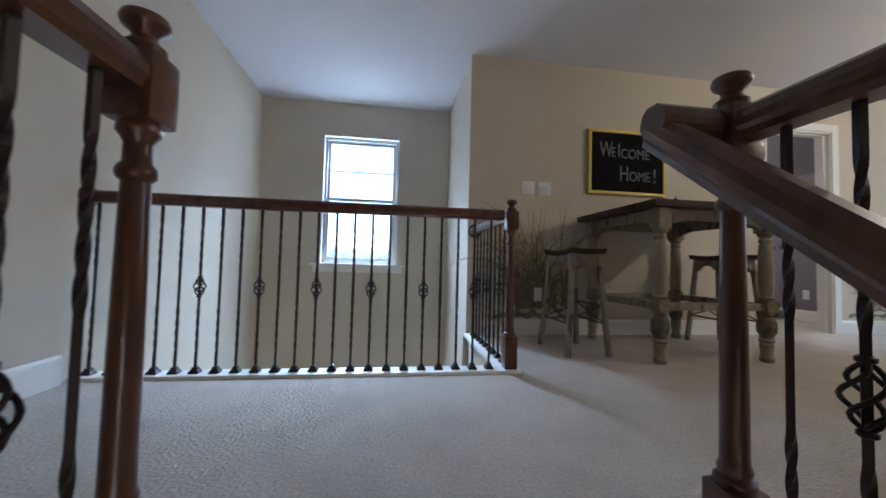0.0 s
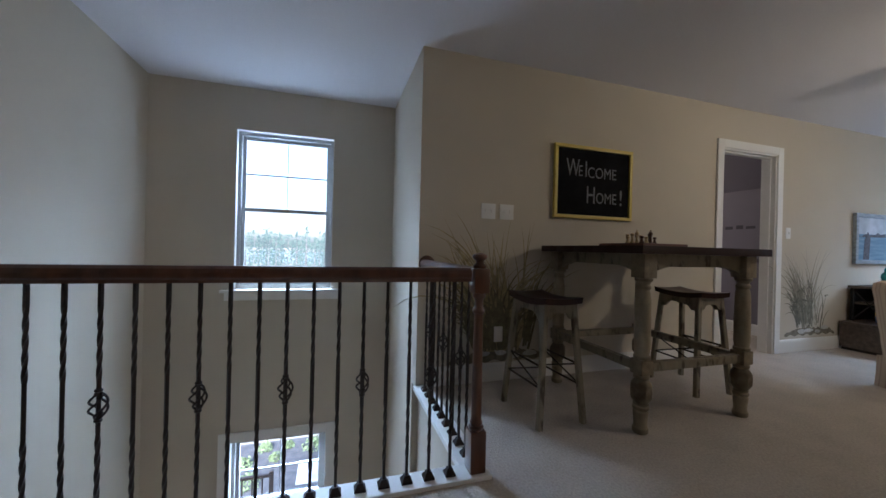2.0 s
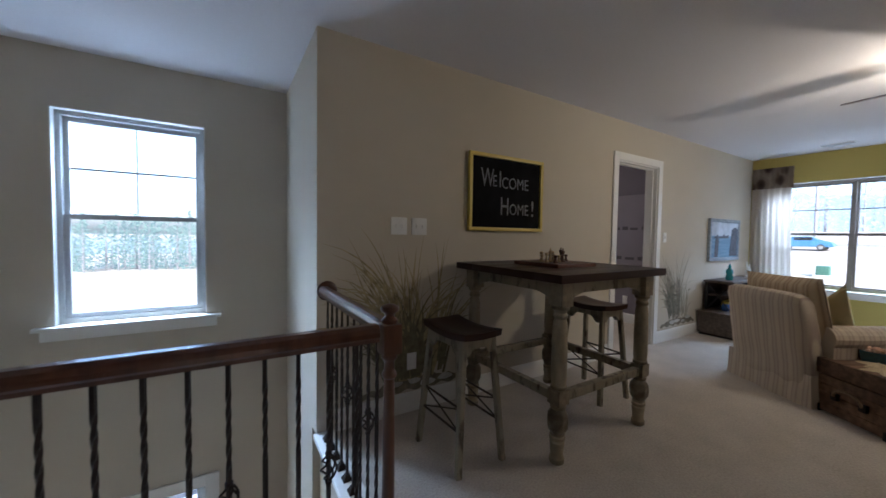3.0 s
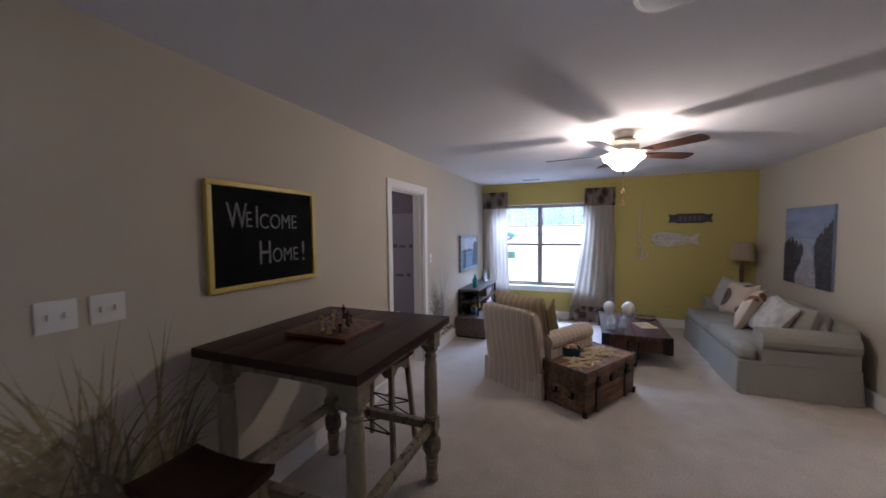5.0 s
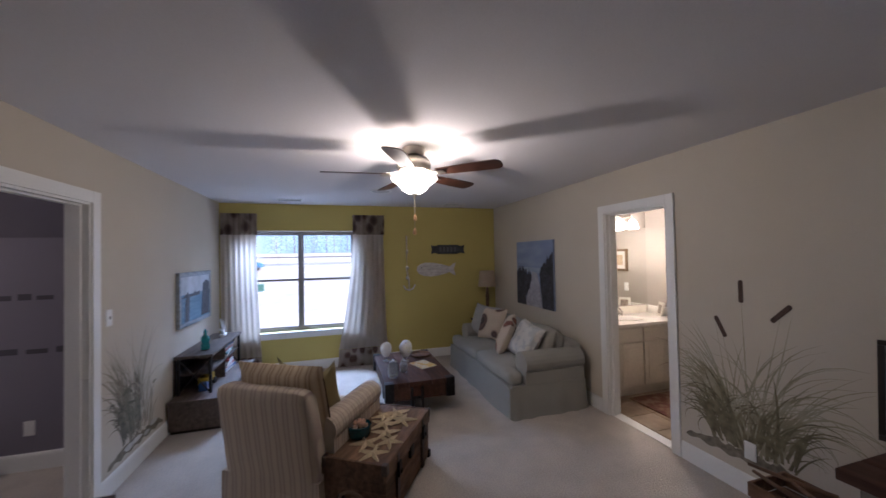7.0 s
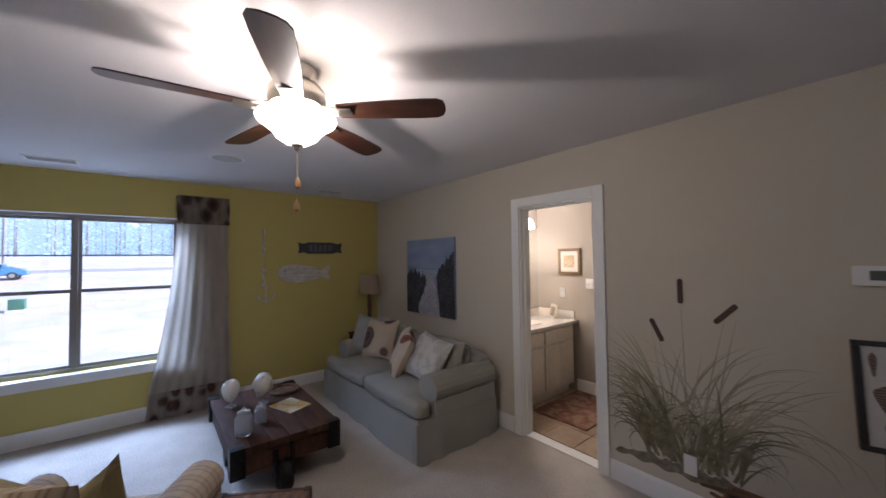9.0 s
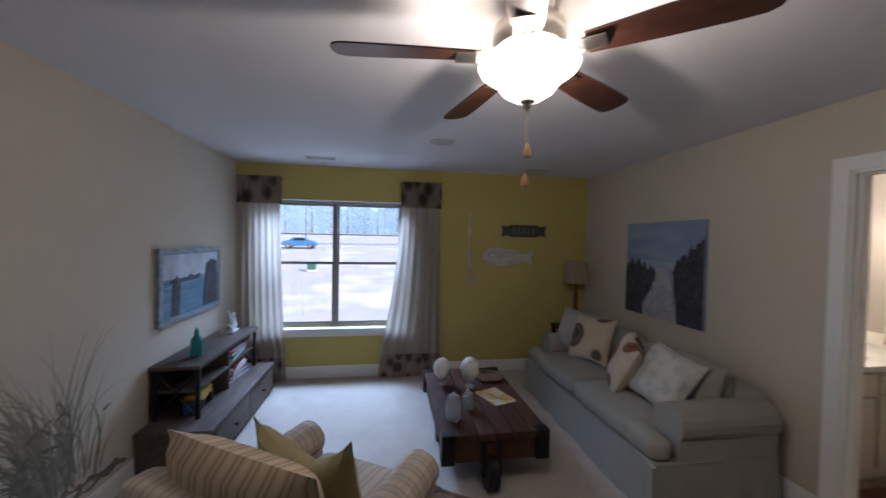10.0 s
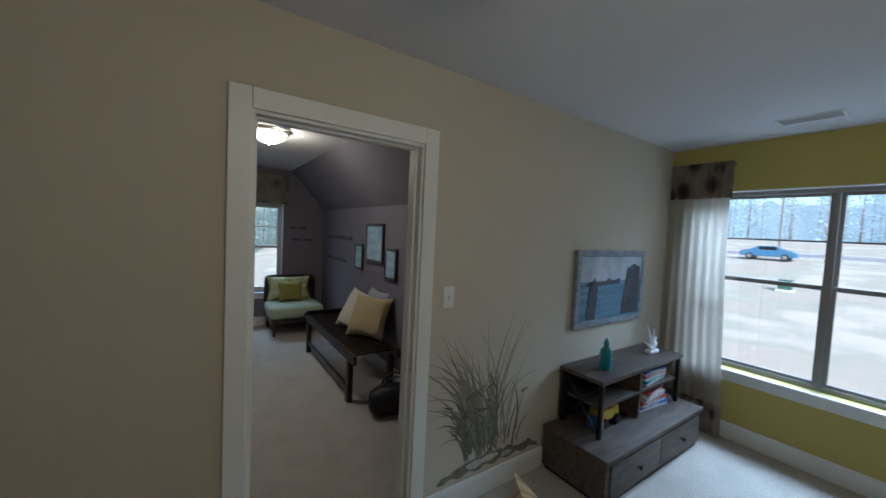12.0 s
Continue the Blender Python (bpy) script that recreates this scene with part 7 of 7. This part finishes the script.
for z in (2.34, 2.20, 2.05, 0):
    row = []
    for i in range(n + 1):
        u = i / n
        zz = z if z else 1.90 + 0.025 * math.sin(u * math.pi * 9)
        row.append(bm.verts.new((3.42 + 1.26 * u, 7.535 + 0.012 * math.sin(u * 26), zz)))
    rows.append(row)
for a, b in zip(rows, rows[1:]):
    for i in range(n):
        bm.faces.new((a[i], a[i + 1], b[i + 1], b[i]))
bmesh.ops.solidify(bm, geom=list(bm.faces), thickness=0.003)
part("cloth", bm, ramp_mat("valance_print", [(0.0, (0.16, 0.14, 0.11)), (0.4, (0.34, 0.31, 0.25)), (1.0, (0.44, 0.41, 0.33))], "voronoi", 5, 0.95), dv)
part("rod", tube(bm_new(), [(3.43, 7.56, 2.32), (4.67, 7.56, 2.32)], 0.01, 8), M_DARKMETAL, dv)
for x in (3.6, 4.5):
    part("bracket", box(bm_new(), x - 0.008, 7.55, 2.31, x + 0.008, 7.5995, 2.33), M_DARKMETAL, dv)

# ---- outdoors ----
GR = -3.15
M_FIELD = ramp_mat("dry_field", [(0.0, (0.19, 0.165, 0.13)), (0.42, (0.29, 0.255, 0.20)), (0.52, (0.24, 0.24, 0.18)), (0.62, (0.34, 0.31, 0.255)), (1.0, (0.40, 0.36, 0.30))], "noise", 0.22, 1.0, detail=8)


def land(x, y):
    """Height of the land: it climbs to the street east of the house and falls gently to the north."""
    up = 0.078 * min(max(x - 8, 0), 76) + 0.01 * max(x - 84, 0)
    return GR + up - 0.035 * min(max(y - 9, 0), 90) * max(0.0, 1 - max(x - 6, 0) / 14)


bm = bm_new()
n = 120
R = 900
sheet = [[None] * (n + 1) for _ in range(n + 1)]
for j in range(n + 1):
    for i in range(n + 1):
        x, y = R * math.copysign(abs(2 * i / n - 1) ** 2, i - n / 2), R * math.copysign(abs(2 * j / n - 1) ** 2, j - n / 2)
        sheet[j][i] = bm.verts.new((x, y, land(min(x, 199), y)))
for j in range(n):
    for i in range(n):
        bm.faces.new((sheet[j][i], sheet[j][i + 1], sheet[j + 1][i + 1], sheet[j + 1][i]))
setting("ground", bm, M_FIELD, "dry grass and bare clay building lot", "ground")
M_ASPHALT = mat("asphalt", (0.17, 0.165, 0.155), 0.9, grain=0.2, scale=6, stain=0.2, stain_scale=0.4)


def street(bm, a, b, lift, drop):
    """A strip that follows the land and bends, a and b metres across from its middle line."""
    rows = []
    for k in range(61):
        y = -90 + 3 * k
        mid = 57.0 - 0.0042 * (y - 2) ** 2 * (1 if y > 2 else 0.25)
        mid = max(mid, 12)
        row = []
        for u, dz in ((a, -drop), (a, lift), (b, lift), (b, -drop)):
            row.append(bm.verts.new((mid + u, y, land(mid + u, y) + dz)))
        rows.append(row)
    for p, q in zip(rows, rows[1:]):
        for k in range(3):
            bm.faces.new((p[k], p[k + 1], q[k + 1], q[k]))
    return bm


setting("road", street(bm_new(), -2.6, 2.6, 0.09, 0.3), M_ASPHALT, "grey asphalt street beyond the lot", "road")
M_KERB = mat("concrete_kerb", (0.42, 0.41, 0.38), 0.9, grain=0.2, scale=5)
bm = street(bm_new(), -2.95, -2.62, 0.20, 0.3)
street(bm, 2.62, 2.95, 0.20, 0.3)
setting("pavement_kerb", bm, M_KERB, "pale concrete kerb along the street", "kerb")


M_BARK = mat("bark", (0.20, 0.19, 0.18), 0.95, grain=0.3, scale=8)
# backdrop of distant woods, haze painted in as bluish colour and glow
M_HAZE = ramp_mat("woods_haze_glow", [(0.0, (0.07, 0.10, 0.11)), (0.45, (0.12, 0.16, 0.17)), (0.62, (0.16, 0.20, 0.21)), (1.0, (0.24, 0.28, 0.29))], "noise", 0.16, 1.0, detail=6)
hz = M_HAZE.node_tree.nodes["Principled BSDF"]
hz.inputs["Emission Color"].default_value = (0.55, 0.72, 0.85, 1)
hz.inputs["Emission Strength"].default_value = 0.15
bm = bm_new()
n, last = 360, None
for i in range(n + 1):
    deg = -60 + 200 * i / n
    q = radians(deg)
    east = max(0.0, min(1.0, (75 - deg) / 25))
    top = -1.5 + 15.5 * east + (0.8 + 2.2 * east) * noise.noise((i * 0.11, 0, 0)) + (0.6 + 1.4 * east) * noise.noise((i * 0.6, 3, 0)) + 0.8 * noise.noise((i * 1.7, 7, 0))
    cur = (bm.verts.new((150 * math.cos(q), 150 * math.sin(q), -16)), bm.verts.new((150 * math.cos(q), 150 * math.sin(q), top)))
    if last:
        bm.faces.new((last[0], cur[0], cur[1], last[1]))
    last = cur
setting("backdrop", bm, M_HAZE, "distant woods backdrop with painted blue haze", "woods")


def woods(name, label, spots, material, seed):
    """A belt of trees: thin trunks with crowns of many loose leaf clumps, pointed or broad."""
    rnd = random.Random(seed)
    verts, faces, slots = [], [], []
    for x, y, h in spots:
        z = land(x, y)
        base = len(verts)
        for k in range(4):
            a = math.pi / 2 * k
            verts.append((x + 0.012 * h * math.cos(a), y + 0.012 * h * math.sin(a), z - 0.1))
            verts.append((x + 0.003 * h * math.cos(a), y + 0.003 * h * math.sin(a), z + 0.92 * h))
        for k in range(4):
            a, b = base + 2 * k, base + 2 * ((k + 1) % 4)
            faces.append((a, b, b + 1, a + 1))
            slots.append(1)
        pine = rnd.random() < 0.55
        low, wide = (0.02, 0.24) if pine else (0.05, 0.28)
        for k in range(190):
            f = rnd.random() ** (1.3 if pine else 0.9)
            r = wide * h * ((1 - f) ** 0.8 if pine else math.sin(math.pi * min(0.97, 0.12 + 0.86 * f)) ** 0.6)
            a, d = rnd.uniform(0, 6.283), r * rnd.uniform(0.25, 1.0)
            c = Vector((x + d * math.cos(a), y + d * math.sin(a), z + h * (low + (1 - low) * f)))
            u = Vector((rnd.gauss(0, 1), rnd.gauss(0, 1), rnd.gauss(0, 0.5))).normalized() * h * rnd.uniform(0.014, 0.034)
            w = Vector((rnd.gauss(0, 1), rnd.gauss(0, 1), rnd.gauss(0, 1))).normalized() * h * rnd.uniform(0.010, 0.024)
            j = len(verts)
            verts += [c - u, c + w, c + u, c - w]
            faces.append((j, j + 1, j + 2, j + 3))
            slots.append(0)
    me = bpy.data.meshes.new(name)
    me.from_pydata([tuple(v) for v in verts], [], faces)
    me.materials.append(material)
    me.materials.append(M_BARK)
    me.polygons.foreach_set("material_index", slots)
    return tagged(new(name, me), label, "woods", kind="stuff")


M_HAZED_PINE = ramp_mat("pine_foliage_haze_glow", [(0.0, (0.035, 0.055, 0.035)), (0.5, (0.06, 0.085, 0.05)), (1.0, (0.10, 0.115, 0.07))], "noise", 0.5, 0.95)
M_HAZED_BARE = ramp_mat("winter_foliage_haze_glow", [(0.0, (0.07, 0.10, 0.11)), (0.5, (0.12, 0.15, 0.16)), (1.0, (0.19, 0.22, 0.23))], "noise", 0.4, 0.95)
# distance haze painted into the foliage: bluish glow, plus bluish base for east wood
for far, colour, k in ((M_HAZED_PINE, (0.42, 0.70, 0.76), 0.10), (M_HAZED_BARE, (0.50, 0.74, 0.88), 0.24)):
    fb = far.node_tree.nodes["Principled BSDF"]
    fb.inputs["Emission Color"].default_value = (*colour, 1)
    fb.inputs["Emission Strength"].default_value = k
rnd = random.Random(41)
woods("north_woods", "young pine wood with painted haze at the field's far edge", [(rnd.uniform(-62, 26), rnd.uniform(76, 94), rnd.uniform(7.5, 10.5)) for _ in range(230)], M_HAZED_PINE, 5)
woods("east_woods", "bare and evergreen wood with painted haze beyond the street", [(rnd.uniform(88, 122), rnd.uniform(-60, 85), rnd.uniform(8.0, 13.5)) for _ in range(190)], M_HAZED_BARE, 6)
# planting bed, walk and rail below the stair window
M_MULCH = ramp_mat("shaded_mulch", [(0.0, (0.035, 0.04, 0.045)), (0.5, (0.075, 0.08, 0.085)), (1.0, (0.15, 0.15, 0.15))], "noise", 9, 1.0, bump=0.4, detail=8)
bm = bm_new()
box(bm, -5.0, 6.4, GR - 0.05, 2.2, 8.75, GR + 0.03, 0.02)
setting("ground_planting_bed", bm, M_MULCH, "dark mulch planting bed beside the house", "planting bed")
bm = bm_new()
box(bm, -0.38, 7.15, GR - 0.05, 1.4, 7.85, GR + 0.05, 0.01)
setting("pavement_walk", bm, mat("pale_concrete", (0.52, 0.51, 0.48), 0.9, grain=0.15, scale=8), "pale concrete walk through the planting bed", "walk")
M_SHRUB = mat("pale_green_leaf", (0.20, 0.27, 0.13), 0.8, grain=0.3, scale=20, vary=0.2)
rnd = random.Random(77)
for sx, sy, sr in ((-1.75, 8.35, 0.22), (-1.35, 7.95, 0.17), (-1.05, 8.45, 0.15), (-0.80, 8.05, 0.14), (-0.62, 8.45, 0.12), (-1.55, 7.55, 0.20), (-1.15, 7.35, 0.22), (0.15, 8.40, 0.30), (-0.15, 8.30, 0.22), (-2.1, 7.9, 0.2)):
    verts, faces = [], []
    for k in range(150):
        d = Vector((rnd.gauss(0, 1), rnd.gauss(0, 1), abs(rnd.gauss(0, 0.8)))).normalized() * sr * rnd.uniform(0.55, 1.0)
        u = Vector((rnd.gauss(0, 1), rnd.gauss(0, 1), rnd.gauss(0, 1))).normalized() * 0.035
        w = Vector((rnd.gauss(0, 1), rnd.gauss(0, 1), rnd.gauss(0, 1))).normalized() * 0.022
        j = len(verts)
        verts += [d - u, d + w, d + u, d - w]
        faces.append((j, j + 1, j + 2, j + 3))
    sh = thing("shrub", "small pale green shrub in the mulch bed", "shrub", pose(sx, sy, GR + 0.03), "shrubs in the bed")
    me = bpy.data.meshes.new("foliage")
    me.from_pydata(verts, [], faces)
    me.materials.append(M_SHRUB)
    o = new("foliage", me)
    o.parent = sh
    part("stem", lathe(bm_new(), [(0.012, 0), (0.005, sr * 0.8)], 6), M_BARK, sh)
fe = thing("porch_railing", "black metal railing beside the house", "railing", pose(-2.6, 5.6, GR))
part("top_rail", box(bm_new(), 0, -0.02, 1.18, 2.07, 0.02, 1.215, 0.004), M_IRON, fe)
part("bottom_rail", box(bm_new(), 0, -0.015, 0.12, 2.07, 0.015, 0.15, 0.004), M_IRON, fe)
for k in range(3):
    part("post", box(bm_new(), 1.03 * k - 0.025 + (0.005 if k == 0 else 0), -0.025, 0, 1.03 * k + 0.025, 0.025, 1.25, 0.004), M_IRON, fe)
for k in range(17):
    if k != 8:
        part("baluster", box(bm_new(), 0.115 * (k + 1) - 0.008, -0.008, 0.149, 0.115 * (k + 1) + 0.008, 0.008, 1.181), M_IRON, fe)
pl = thing("utility_pole", "tall wooden utility pole beside the street", "utility pole", pose(62.0, 14.1, land(62.0, 14.1)))
part("pole", lathe(bm_new(), [(0.16, 0), (0.11, 8.5)], 12), M_BARK, pl)
part("crossarm", box(bm_new(), -0.06, -1.1, 7.6, 0.06, 1.1, 7.75), M_BARK, pl)
ub = thing("utility_box", "green metal utility box on the lot", "utility box", pose(33.9, 7.6, land(33.9, 7.6)))
M_GREENBOX = mat("green_enamel", (0.04, 0.11, 0.07), 0.5, grain=0.1, scale=10)
part("case", box(bm_new(), -0.28, -0.32, 0.1, 0.28, 0.32, 0.72, 0.04), M_GREENBOX, ub)
part("pad", box(bm_new(), -0.36, -0.40, -0.1, 0.36, 0.40, 0.0995, 0.01), M_STONE, ub)


def car():
    c = thing("parked_car", "blue sedan parked along the street", "car", pose(51.5, 12.6, land(51.5, 12.6) + 0.02, 0, 0, 92))
    out = [(-2.2, 0.35), (-2.2, 0.75), (-1.9, 0.92), (-1.3, 0.98), (-0.75, 1.40), (0.55, 1.42), (1.15, 1.0), (2.0, 0.85), (2.2, 0.65), (2.2, 0.35)]
    bm = bm_new()
    prism(bm, out, (0, 0.85, 0), (0, -0.85, 0))
    bmesh.ops.bevel(bm, geom=list(bm.edges), offset=0.06, segments=2, affect="EDGES", clamp_overlap=True)
    part("body", bm, mat("blue_car_paint", (0.07, 0.20, 0.34), 0.25, metal=0.3, coat=0.6), c)
    for s in (-1, 1):
        part("side_window", box(bm_new(), -0.75, s * 0.862 - 0.008, 1.02, 0.6, s * 0.862 + 0.008, 1.32, 0.005), M_DARKMETAL, c)
        for x in (-1.35, 1.35):
            w = part("wheel", lathe(bm_new(), [(0.2, -0.11), (0.30, -0.10), (0.33, 0), (0.30, 0.10), (0.2, 0.11)], 20), M_LEATHER, c, m=pose(x, s * 0.78, 0.33, 90, 0, 0))
            part("rim", lathe(bm_new(), [(0.19, -0.115), (0.19, 0.115)], 16), M_NICKEL, w)
    return c


car()
